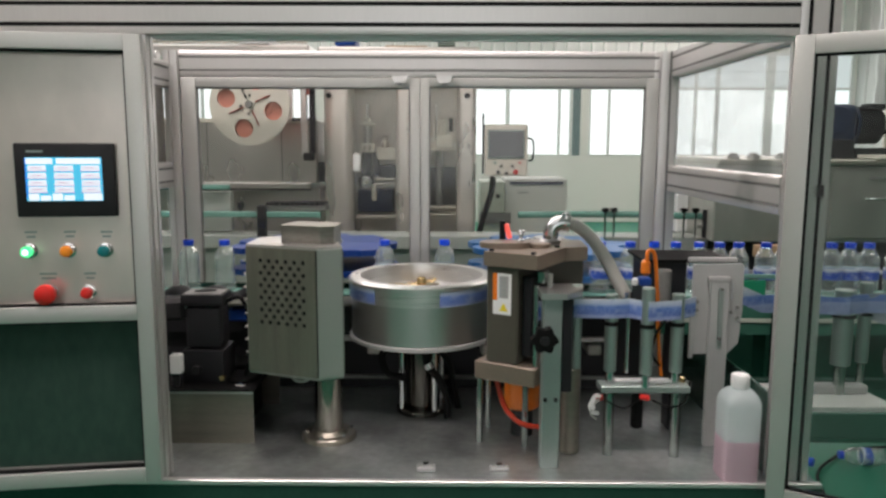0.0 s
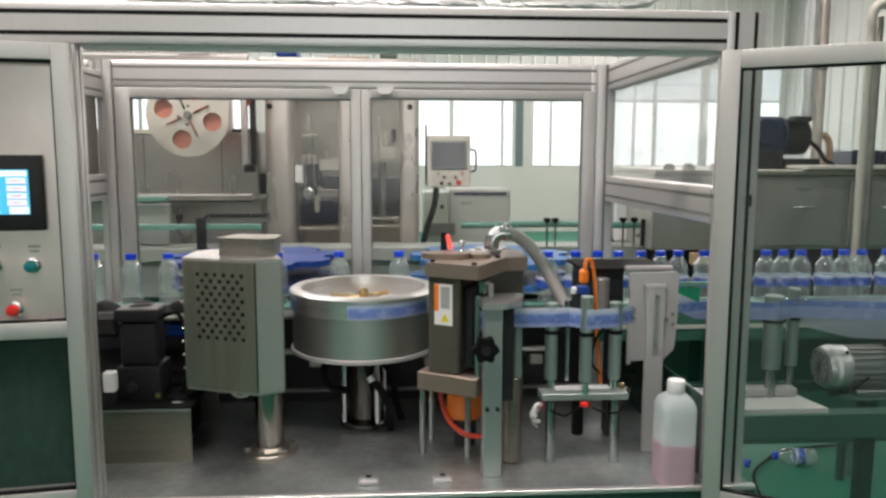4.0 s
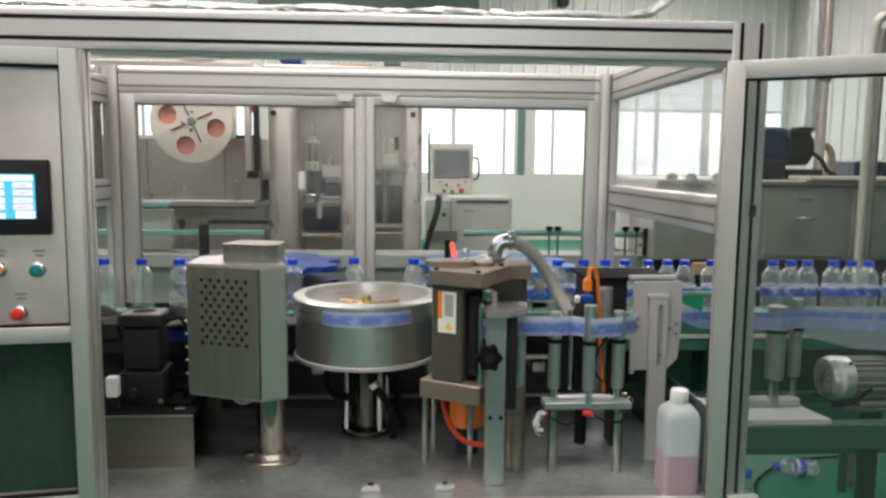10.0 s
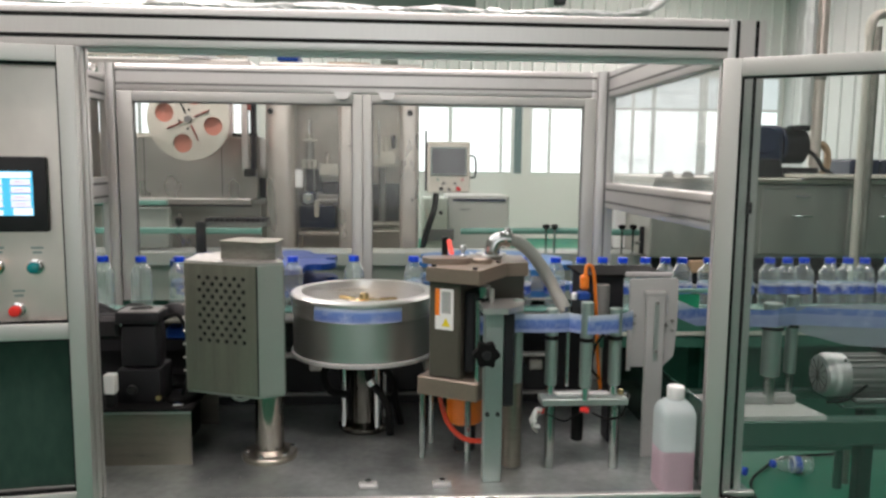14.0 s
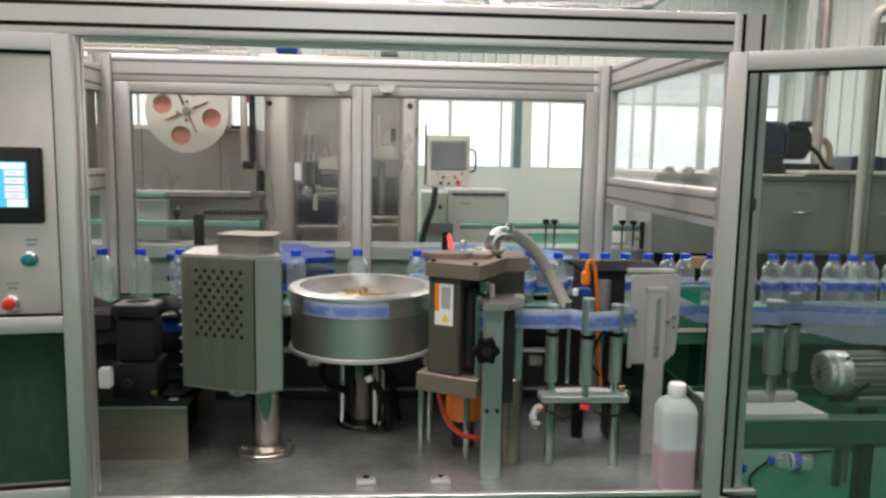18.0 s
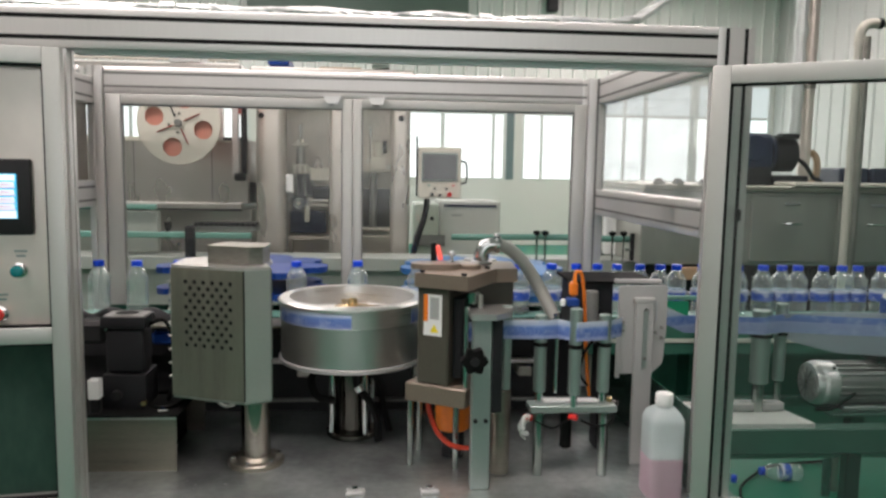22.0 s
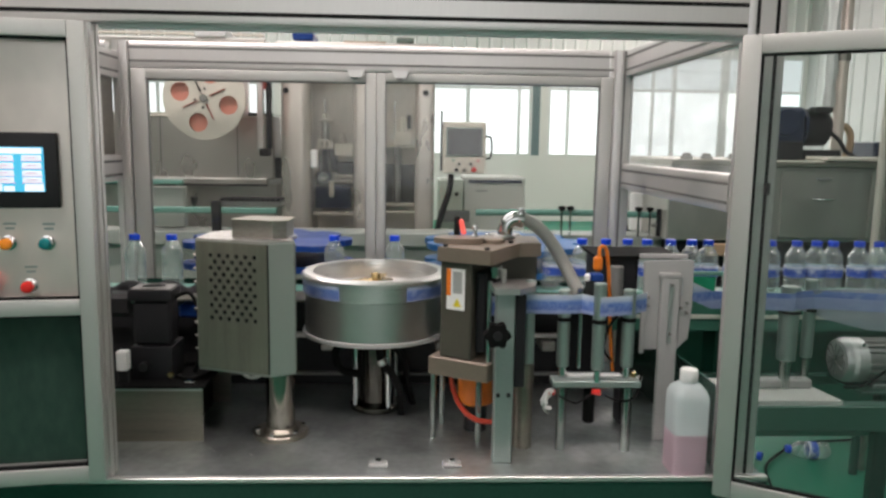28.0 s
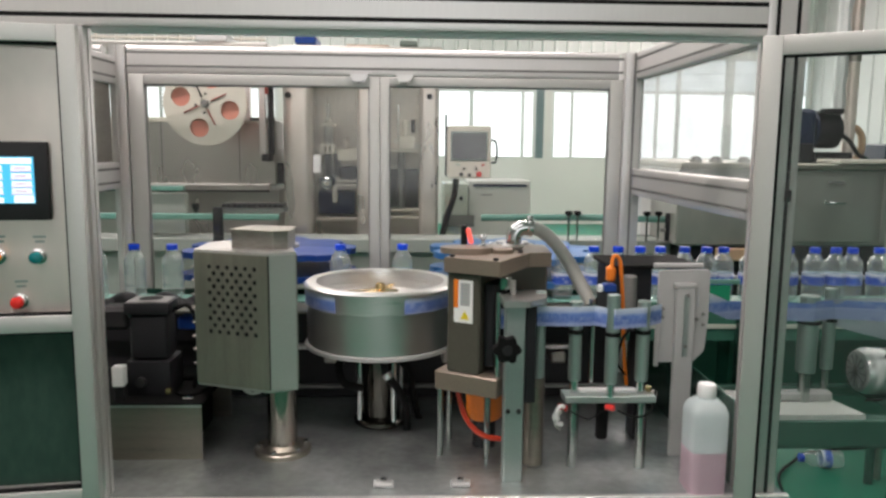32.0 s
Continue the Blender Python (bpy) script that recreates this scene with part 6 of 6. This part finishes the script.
part("valve_body", box(-0.068, 0.022, Y2 - 0.04, Y2 + 0.04, 1.503, 1.580, bevel=0.008, seg=2), CREAM, fl)
part("valve_cylinder", cyl((-0.024, Y2, 1.581), (-0.024, Y2, 1.67), 0.024, 18, 0.004), CREAM, fl)
part("valve_cover", box(0.004, 0.030, Y2 + 0.01, Y2 + 0.05, 1.60, 1.68, bevel=0.004), SMOKY, fl)
part("port", cyl((-0.085, Y2 - 0.02, 1.55), (-0.085, Y2 - 0.045, 1.55), 0.012, 12, 0.002), WHITE, fl)
part("port", cyl((0.038, Y2 - 0.02, 1.52), (0.038, Y2 - 0.045, 1.52), 0.012, 12, 0.002), WHITE, fl)
part("valve_rod", cyl((-0.07, Y2, 1.55), (-0.07, Y2, 1.76), 0.006, 10), CHROME, fl)
part("dark_panel", box(-0.202, 0.052, Y2 + 0.02, Y2 + 0.04, 1.16, 1.39, bevel=0.003), SMOKY, fl, "smoky dark grey panel")
part("dark_column", cyl((-0.05, Y2 - 0.02, 1.16), (-0.05, Y2 - 0.02, 1.487), 0.02, 16), DULL_STEEL, fl)
for z in (1.10, 1.145):
    part("ledge", box(-0.202, 0.052, Y2 - 0.05, Y2 + 0.19, z, z + 0.013, bevel=0.003), CREAM, fl)
part("white_handle", box(-0.549, -0.506, FY + 0.01, FY + 0.028, 1.365, 1.470, bevel=0.006), WHITE, fl, "bright white handle")
bolts(fl, [(-0.68, FY - 0.004, 1.80), (0.11, FY - 0.004, 1.80)], 0.018, 0.01, BLACK_METAL, (0, -1, 0), "knob")
for nm, a, b, z, h, mat, lab in (("cardboard_sheet", -0.36, -0.12, 2.07, 0.016, CARD, "flat brown cardboard resting on the filler roof"), ("blue_cloth", -0.65, -0.53, 2.0865, 0.045, BLUE, "folded blue cloth on the filler roof"), ("white_cap_box", -1.2, -1.02, 2.09, 0.05, WHITE, "small white box above the reel hood")):
    solid(nm, box(a, b, FY + 0.05, FY + 0.3, z, z + h, bevel=min(0.02, h * 0.3), seg=3), mat, lab, nm.replace("_", " ").split()[-1], base=(a, FY + 0.1, z))
pr = thing("pipe_rail", (-1.5, 4.62, 2.09), "pale pipe rail with thin uprights on the hood roof", "pipe rail")
part("rail", cyl((-2.3, 4.62, 2.128), (-0.84, 4.62, 2.128), 0.008, 10), CREAM, pr)
for k in range(13):
    part("upright", cyl((-2.28 + k * 0.118, 4.62, 2.09), (-2.28 + k * 0.118, 4.62, 2.2), 0.005, 8), CREAM, pr)
part("rail", cyl((-2.3, 4.62, 2.2), (-0.84, 4.62, 2.2), 0.008, 10), CREAM, pr)
gb = solid("green_bundle", box(-0.06, 0.04, FY + 0.06, FY + 0.2, 2.0865, 2.115, bevel=0.01, seg=2), DARK_GREEN, "small dark green bundle on the filler roof", "bundle", base=(0, FY + 0.1, 2.0865))
sh = thing("reel_hood", (-1.3, 4.8, 0), "stained stainless hood of the neighbouring machine", "machine hood")
part("hood", box(-2.4, -0.768, 4.5, 5.4, 1.29, 1.665, bevel=0.01), HOOD_STEEL, sh)
part("ledge", box(-2.4, -0.80, 4.44, 4.5, 1.26, 1.30, bevel=0.006), HOOD_STEEL, sh)
part("body", box(-2.4, -0.768, 4.55, 5.4, 0.0, 1.26), HOOD_STEEL, sh)
# black line along the bottom of the ledge
part("ledge_line", box(-2.4, -0.80, 4.434, 4.440, 1.255, 1.266), BLACK, sh)
for x in (-1.95, -1.42, -0.98):
    part("seam", box(x - 0.003, x + 0.003, 4.497, 4.4995, 1.31, 1.655), DULL_STEEL, sh)
bolts(sh, [(-2.3 + 0.24 * k, 4.498, 1.335) for k in range(7)], 0.007, 0.006, STEEL_OLD, (0, -1, 0))
part("roof", box(-2.4, -0.80, 4.45, 5.4, 2.03, 2.09, bevel=0.008), HOOD_STEEL, sh)
part("hood_edge", box(-2.4, -0.772, 4.488, 4.50, 1.645, 1.672, bevel=0.003), CREAM, sh, "pale top edge of the hood")
for x in (-2.3, -0.93):
    part("post", box(x - 0.025, x + 0.025, 4.46, 4.51, 1.66, 2.03), ALU, sh)
part("hanging_post", box(-0.838, -0.802, 4.36, 4.40, 1.46, 2.03, bevel=0.004), ALU, sh, "pale hanging post")
part("dark_post", box(-0.792, -0.760, 4.38, 4.41, 1.47, 2.03, bevel=0.003), BLACK_METAL, sh, "dark post beside it")
part("cross_bar", box(-0.90, -0.760, 4.42, 4.44, 1.655, 1.675, bevel=0.003), BLACK_METAL, sh)
part("red_box", box(-0.800, -0.785, 4.35, 4.379, 1.80, 1.93, bevel=0.003), RUST, sh, "dull red switch box")
part("gap_plate", box(-0.765, -0.73, 4.50, 4.52, 1.30, 1.42), BLACK_METAL, sh)
part("dark_clamp", box(-0.825, -0.770, 4.34, 4.42, 1.43, 1.475, bevel=0.010, seg=2), BLACK, sh)
rd = thing("white_film_reel", (-1.03, 4.02, 1.69), "white reel flange with salmon openings and spokes", "film reel")
rx, ry, rz, rr0 = -1.030, 4.0, 1.727, 0.209
bmr = B()
NH = 4
# flange: rings of wedge cells with round openings
def flange_with_holes(bm, r, hole_c, hole_r, n, t):
    seg = 12
    outer = []
    for k in range(n):
        a = 2 * math.pi * k / n + radians(-15)
        c = Vector((hole_c * math.cos(a), hole_c * math.sin(a)))
        ring_i, ring_o = [], []
        m = 24
        for j in range(m):
            b = 2 * math.pi * j / m
            ring_i.append(c + hole_r * Vector((math.cos(b), math.sin(b))))
            # ray from c to the wedge's edge
            best = None
            d = Vector((math.cos(b), math.sin(b)))
            q = c.dot(d)
            disc = q * q - (c.dot(c) - r * r)
            best = -q + math.sqrt(disc)
            for s in (-1, 1):
                e = a + s * math.pi / n
                nrm = Vector((-math.sin(e), math.cos(e)))
                den = d.dot(nrm)
                if abs(den) > 1e-6:
                    u = -c.dot(nrm) / den
                    if 1e-6 < u < best:
                        best = u
            ring_o.append(c + d * best)
        vi = [[bm.verts.new((p.x, p.y, z)) for p in ring_i] for z in (0, t)]
        vo = [[bm.verts.new((p.x, p.y, z)) for p in ring_o] for z in (0, t)]
        for j in range(m):
            j2 = (j + 1) % m
            bm.faces.new((vo[0][j], vo[0][j2], vi[0][j2], vi[0][j]))
            bm.faces.new((vo[1][j], vi[1][j], vi[1][j2], vo[1][j2]))
            bm.faces.new((vi[0][j], vi[0][j2], vi[1][j2], vi[1][j]))
            bm.faces.new((vo[0][j2], vo[0][j], vo[1][j], vo[1][j2]))
    return bm


flange_with_holes(bmr, rr0, 0.126, 0.048, NH, 0.010)
bmesh.ops.transform(bmr, matrix=Matrix.Translation((rx, ry, rz)) @ pose(0, 0, 0, 90, 0, 0), verts=bmr.verts)
part("flange", bmr, CREAM, rd)
part("rim", add_lathe(B(), [(rr0 - 0.022, -0.001), (rr0, -0.001), (rr0 + 0.001, 0.005), (rr0, 0.011), (rr0 - 0.022, 0.011)], Matrix.Translation((rx, ry, rz)) @ pose(0, 0, 0, 90, 0, 0), 64, False), CREAM, rd)
part("film_side", cyl((rx, ry + 0.022, rz), (rx, ry + 0.12, rz), 0.185, 48), SALMON, rd, "salmon film roll behind the flange")
for k in range(NH):
    a = radians(66 - 90 * k)
    part("spoke", box(-0.0035, 0.0035, -0.020, -0.012, 0.03, 0.118, bevel=0.002), (RUST, BLACK_METAL)[k == 1], rd).matrix_basis = Matrix.Translation(Vector((rx, ry, rz)) - Vector(rd.location)) @ pose(0, 0, 0, 0, math.degrees(a), 0) @ Matrix.Translation(rd.location)
part("hub", cyl((rx, ry - 0.03, rz), (rx, ry, rz), 0.020, 20, 0.004), DULL_STEEL, rd)
part("hub_plate", cyl((rx, ry - 0.006, rz), (rx, ry, rz), 0.062, 28, 0.002), PALE, rd)
bolts(rd, [(rx + 0.047 * math.cos(a), ry - 0.006, rz + 0.047 * math.sin(a)) for a in (0.4, 1.5, 2.0, 3.3, 4.6)], 0.007, 0.008, BLACK_METAL, (0, -1, 0))
part("axle", cyl((rx, ry + 0.12, rz), (rx, 4.52, rz), 0.02, 14), STEEL, rd)

# ---- operator panel of the filler ----
op = thing("operator_panel", (0.335, 4.28, 1.0), "cream operator panel with a dark screen on a bent arm", "operator panel")
part("case", box(0.208, 0.449, 4.28, 4.38, 1.350, 1.638, bevel=0.006), CREAM, op)
part("screen_frame", box(0.224, 0.430, 4.272, 4.28, 1.446, 1.608, bevel=0.004), GREY_PAINT, op)
part("screen", box(0.233, 0.420, 4.268, 4.273, 1.456, 1.598), SCREEN_OFF, op)
for x, z, m, r in ((0.266, 1.425, TEAL, 0.007), (0.30, 1.405, BLACK, 0.008), (0.365, 1.405, BLACK, 0.008), (0.405, 1.425, RED, 0.007), (0.285, 1.372, BLACK, 0.011), (0.33, 1.368, BLACK, 0.009), (0.383, 1.373, RED, 0.015)):
    part("button", cyl((x, 4.28, z), (x, 4.262, z), r, 14, 0.002), m, op)
part("grab_handle", add_tube(B(), [(0.448, 4.33, 1.56), (0.478, 4.33, 1.555), (0.486, 4.33, 1.52), (0.486, 4.33, 1.47), (0.478, 4.33, 1.44), (0.448, 4.33, 1.435)], 0.006, 8), BLACK, op)
part("arm", add_tube(B(), [(0.26, 4.34, 1.345), (0.25, 4.34, 1.25), (0.21, 4.35, 1.12), (0.18, 4.36, 1.0)], 0.018, 12), BLACK_METAL, op)
part("hinge_bar", box(0.196, 0.206, 4.33, 4.36, 1.36, 1.70), BLACK, op)
part("stand", box(0.15, 0.21, 4.33, 4.40, 0.0, 1.0, bevel=0.004), STEEL_OLD, op)

wc = thing("pale_cabinet", (0.7, 6.3, 0), "pale cream cabinet with a blue line along its top", "cabinet")
part("body", box(0.46, 0.96, 6.1, 6.6, 0.0, 1.253, bevel=0.008), WALL_LOW, wc)
part("blue_line", box(0.50, 0.925, 6.085, 6.10, 1.207, 1.229), NAVY, wc, "dark blue line under the top edge")
part("name_bar", box(0.56, 0.65, 6.094, 6.10, 1.135, 1.148), PALE, wc)
part("side_unit", box(0.255, 0.45, 6.0, 6.4, 0.0, 1.235, bevel=0.01), PALE_GREEN, wc, "pale green side unit")
part("knob", cyl((0.395, 6.0, 1.12), (0.395, 5.97, 1.12), 0.016, 12), BLACK, wc)
part("foot_rail", box(0.25, 0.50, 5.96, 6.0, 0.90, 0.99), DULL_STEEL, wc)

# ---- rear conveyors with teal rails ----
rc = thing("rear_conveyor", (0, 3.95, 0), "rear conveyor with teal side rails and black knobs", "conveyor")
part("rail", box(-1.62, -0.66, 3.92, 3.95, 1.145, 1.175, bevel=0.004), TEAL, rc)
part("rail", add_tube(B(), [(0.368, 3.92, 1.165), (0.9, 3.92, 1.17), (1.30, 3.93, 1.162), (1.85, 3.95, 1.165)], 0.017, 10), TEAL, rc)
part("rail", box(-1.62, -1.155, 4.0, 4.03, 1.285, 1.31, bevel=0.004), TEAL, rc)
part("nozzle", add_lathe(B(), [(0.006, 0), (0.018, 0.02), (0.020, 0.05)], Matrix.Translation((-1.085, 3.96, 1.176)), 14), BLACK, rc, "dark nozzle")
part("grey_box", box(-1.50, -1.16, 4.04, 4.10, 1.06, 1.27, bevel=0.004), FRAME_PAINT, rc)
part("bed", box(-1.8, 1.9, 3.93, 4.15, 0.98, 1.05, bevel=0.004), FRAME_PAINT, rc)
part("skirt", box(-1.8, 1.9, 3.98, 4.10, 0.55, 0.98), FRAME_PAINT, rc)
for x in (-1.6, -0.5, 0.6, 1.7):
    part("leg", box(x - 0.025, x + 0.025, 3.98, 4.03, 0, 0.55), STEEL, rc)
part("chain_bed", box(-0.96, -0.64, 3.97, 4.09, 1.178, 1.205, bevel=0.004), DULL_STEEL, rc)
for k in range(12):
    part("chain_link", box(-0.955 + k * 0.0262, -0.955 + k * 0.0262 + 0.020, 3.96, 4.10, 1.205, 1.222, bevel=0.003), BLACK_METAL, rc)
part("dark_post", box(-0.988, -0.942, 3.90, 3.94, 0.7, 1.21, bevel=0.006), BLACK_METAL, rc)
for x in (0.815, 0.86, 1.22, 1.28, -1.31):
    part("knob_stem", cyl((x, 3.90, 1.05), (x, 3.90, 1.19), 0.006, 8), CHROME, rc)
    part("clamp_knob", add_lathe(B(), [(0.008, 0), (0.020, 0.012), (0.020, 0.022), (0.01, 0.026)], Matrix.Translation((x, 3.90, 1.18)), 12), RUBBER, rc)

vc = thing("valve_cluster", (1.40, 3.86, 1.05), "dull brass and steel valves beside the rear conveyor", "valve")
part("dark_riser", cyl((1.32, 3.86, 1.05), (1.32, 3.86, 1.20), 0.018, 12), BLACK_METAL, vc)
part("riser", cyl((1.40, 3.86, 1.05), (1.40, 3.86, 1.16), 0.014, 12), IVORY, vc)
part("valve_body", add_lathe(B(), [(0.012, 0), (0.034, 0.012), (0.040, 0.035), (0.034, 0.058), (0.012, 0.070)], Matrix.Translation((1.405, 3.84, 1.09)), 16), VALVE_BRONZE, vc)
part("side_valve", cyl((1.445, 3.85, 1.125), (1.49, 3.85, 1.135), 0.028, 14, 0.004), VALVE_BRONZE, vc)
part("cross_pipe", cyl((1.28, 3.86, 1.115), (1.49, 3.86, 1.115), 0.010, 10), DULL_STEEL, vc)
part("base", box(1.27, 1.50, 3.82, 3.90, 1.05, 1.058), DULL_STEEL, vc)
solid("white_junction_box", box(1.26, 1.34, 4.16, 4.22, 1.05, 1.262, bevel=0.006), WHITE, "white junction box standing on the rear conveyor", "junction box", base=(1.30, 4.19, 1.05))
solid("brown_carton", box(1.52, 1.74, 3.70, 3.745, 0.98, 1.040, bevel=0.004), CARD, "flat brown carton hung under the tunnel", "carton", base=(1.63, 3.72, 0.98))

# ---- tunnel cabinet at the side ----
tc = thing("tunnel_cabinet", (2.2, 4.2, 0), "stainless steel tunnel cabinet with chrome handles", "tunnel machine")
part("body", box(1.32, 3.9, 3.75, 4.7, 1.05, 1.43, bevel=0.006), TUNNEL_STEEL, tc)
part("cover", box(1.32, 3.9, 3.72, 4.73, 1.43, 1.46, bevel=0.006), STEEL_H, tc)
part("under_frame", box(1.36, 3.85, 3.80, 4.65, 0.70, 1.05), BLACK_METAL, tc)
for x in (1.4, 2.5, 3.8):
    for y in (3.83, 4.6):
        part("leg", box(x - 0.03, x + 0.03, y - 0.03, y + 0.03, 0, 0.70), STEEL, tc)
for x in (2.10, 2.56):
    dd = part("door", box(x - 0.21, x + 0.21, 3.735, 3.748, 1.07, 1.41, bevel=0.003), TUNNEL_STEEL, tc)
    part("handle", add_tube(B(), [(x - 0.05, 3.735, 1.27), (x - 0.045, 3.715, 1.27), (x + 0.045, 3.715, 1.27), (x + 0.05, 3.735, 1.27)], 0.005, 8), CHROME, dd)
    part("catch", box(x - 0.04, x + 0.04, 3.726, 3.735, 1.365, 1.375), CHROME, dd)
bmo = thing("blue_gear_motor", (2.25, 4.2, 1.46), "dark blue gear motor on top of the tunnel", "gear motor")
part("housing", box(1.93, 2.165, 4.05, 4.3, 1.46, 1.745, bevel=0.05, seg=4), NAVY, bmo)
part("gear_cap", cyl((2.05, 4.04, 1.66), (2.05, 4.055, 1.66), 0.075, 24, 0.006), NAVY, bmo)
part("gear_foot", box(1.95, 2.14, 4.03, 4.06, 1.46, 1.56, bevel=0.006), BLACK_METAL, bmo)
part("motor", cyl((2.182, 4.17, 1.635), (2.325, 4.17, 1.635), 0.095, 24, 0.01), BLACK_METAL, bmo)
part("flange", cyl((2.166, 4.17, 1.635), (2.182, 4.17, 1.635), 0.110, 24), NAVY, bmo)
part("foot", box(2.17, 2.38, 4.08, 4.26, 1.46, 1.515, bevel=0.005), BLACK_METAL, bmo)
part("terminal_box", box(2.20, 2.30, 4.05, 4.12, 1.715, 1.745, bevel=0.004), BLACK_METAL, bmo)
part("cable", add_tube(B(), [(2.30, 4.1, 1.62), (2.36, 4.08, 1.57), (2.39, 4.06, 1.51), (2.44, 4.05, 1.48)], 0.012, 8), RUBBER, bmo)
for k in range(9):
    part("fin", cyl((2.195 + 0.014 * k, 4.17, 1.635), (2.200 + 0.014 * k, 4.17, 1.635), 0.101, 24), BLACK_METAL, bmo)
for x in (1.42, 1.52, 1.66):
    solid("small_valve", add_lathe(B(), [(0.030, 0), (0.030, 0.012), (0.022, 0.018), (0.022, 0.026), (0.012, 0.030)], Matrix.Translation((x, 3.80, 1.46)), 14), DULL_STEEL, "small dull steel valve on the tunnel", "valve", base=(x, 3.8, 1.46), group="valves on the tunnel")
cp = solid("cover_sheet", box(2.095, 2.75, 3.70, 3.92, 1.462, 1.482, bevel=0.004), CREAM, "bright steel sheet lying on the tunnel", "sheet", base=(2.4, 3.8, 1.462))
for k in range(3):
    solid("blue_crate", box(2.70 + 0.2 * k, 2.88 + 0.2 * k, 4.3, 4.55, 1.461, 1.565, bevel=0.01), NAVY, "small dark blue crate on the tunnel", "crate", base=(2.79 + 0.2 * k, 4.42, 1.461), group="crates on the tunnel")
sp = thing("steel_pipe", (2.40, 4.1, 1.5), "steel exhaust pipe with foil joints rising from the tunnel", "pipe")
part("riser", cyl((2.50, 4.35, 1.46), (2.50, 4.35, 5.2), 0.034, 24), BAY_STEEL, sp)
part("foil_sleeve", add_tube(B(), [(2.42, 4.33, 1.75 + 0.2 * k) for k in range(16)], lambda i: 0.035 + 0.006 * math.sin(i * 2.3), 10, 3), FOIL, sp, "crumpled foil sleeve")
part("collar", cyl((2.50, 4.35, 2.02), (2.50, 4.35, 2.06), 0.041, 24), STEEL_OLD, sp)
part("elbow", add_tube(B(), [(2.55, 4.35, 1.47), (2.582, 4.35, 1.52), (2.582, 4.35, 1.60), (2.555, 4.35, 1.645), (2.52, 4.35, 1.655)], 0.020, 14), CARD, sp)
pv = thing("water_pipe", (2.14, 3.32, 0), "white plastic water pipe with an elbow at the top", "pipe")
part("riser", cyl((2.13, 3.32, 1.0), (2.13, 3.32, 2.12), 0.018, 20), IVORY, pv)
part("lower_riser", cyl((2.13, 3.32, 0), (2.13, 3.32, 1.0), 0.020, 16), GREEN_PANEL, pv, "dark green lower pipe")
part("elbow", add_tube(B(), [(2.13, 3.32, 2.10), (2.135, 3.32, 2.16), (2.165, 3.32, 2.195), (2.22, 3.32, 2.20)], 0.022, 16), IVORY, pv)
part("run", cyl((2.20, 3.32, 2.20), (6.0, 3.32, 2.26), 0.018, 20), IVORY, pv)
part("coupling", cyl((2.21, 3.32, 2.2), (2.23, 3.32, 2.2), 0.024, 20), BLACK, pv)
part("drop", cyl((2.20, 3.37, 0), (2.20, 3.37, 2.15), 0.018, 16), STEEL_OLD, pv)

# ---- foil-wrapped duct high behind the machine ----
fd = thing("foil_duct", (0, 3.6, 2.1), "crumpled foil-wrapped pipe running above the machine", "insulated pipe")
rnd = random.Random(4)
way = [Vector((-6.0 + 0.03 * k, 3.6, 2.222 + 0.004 * math.sin(k * 0.31))) for k in range(237)]
knots = [Vector(p) for p in ((1.11, 3.61, 2.225), (1.22, 3.66, 2.25), (1.35, 3.75, 2.34), (1.6, 3.9, 2.50), (1.9, 4.1, 3.2), (2.05, 4.15, 5.2))]
for p, q in zip(knots, knots[1:]):
    n = max(3, int((q - p).length / 0.04))
    way += [p.lerp(q, i / n) for i in range(1, n + 1)]
rings = []
for i, p in enumerate(way):
    d = (way[min(i + 1, len(way) - 1)] - way[max(i - 1, 0)]).normalized()
    side = d.orthogonal().normalized()
    up = d.cross(side)
    swell = 0.017 + 0.004 * math.sin(i * 0.37) + 0.003 * math.sin(i * 0.11)
    rings.append([(p + (side * math.cos(k * math.pi / 5) + up * math.sin(k * math.pi / 5)) * (swell + rnd.uniform(-0.004, 0.005))) for k in range(10)])
STEP = 24
for a in range(0, len(rings) - 1, STEP):
    run = rings[a:a + STEP + 1]
    bm = B()
    vs = [[bm.verts.new(p) for p in ring] for ring in run]
    for u, v in zip(vs, vs[1:]):
        for k in range(10):
            bm.faces.new((u[k], u[(k + 1) % 10], v[(k + 1) % 10], v[k]))
    bm.faces.new(vs[0][::-1])
    bm.faces.new(vs[-1])
    part("wrap", bm, FOIL, fd, smooth=False)
    if 0 < a:
        part("tape_band", cyl(way[a - 1], way[a + 1], 0.0235, 12), FOIL, fd, "bright tape band")

motions()
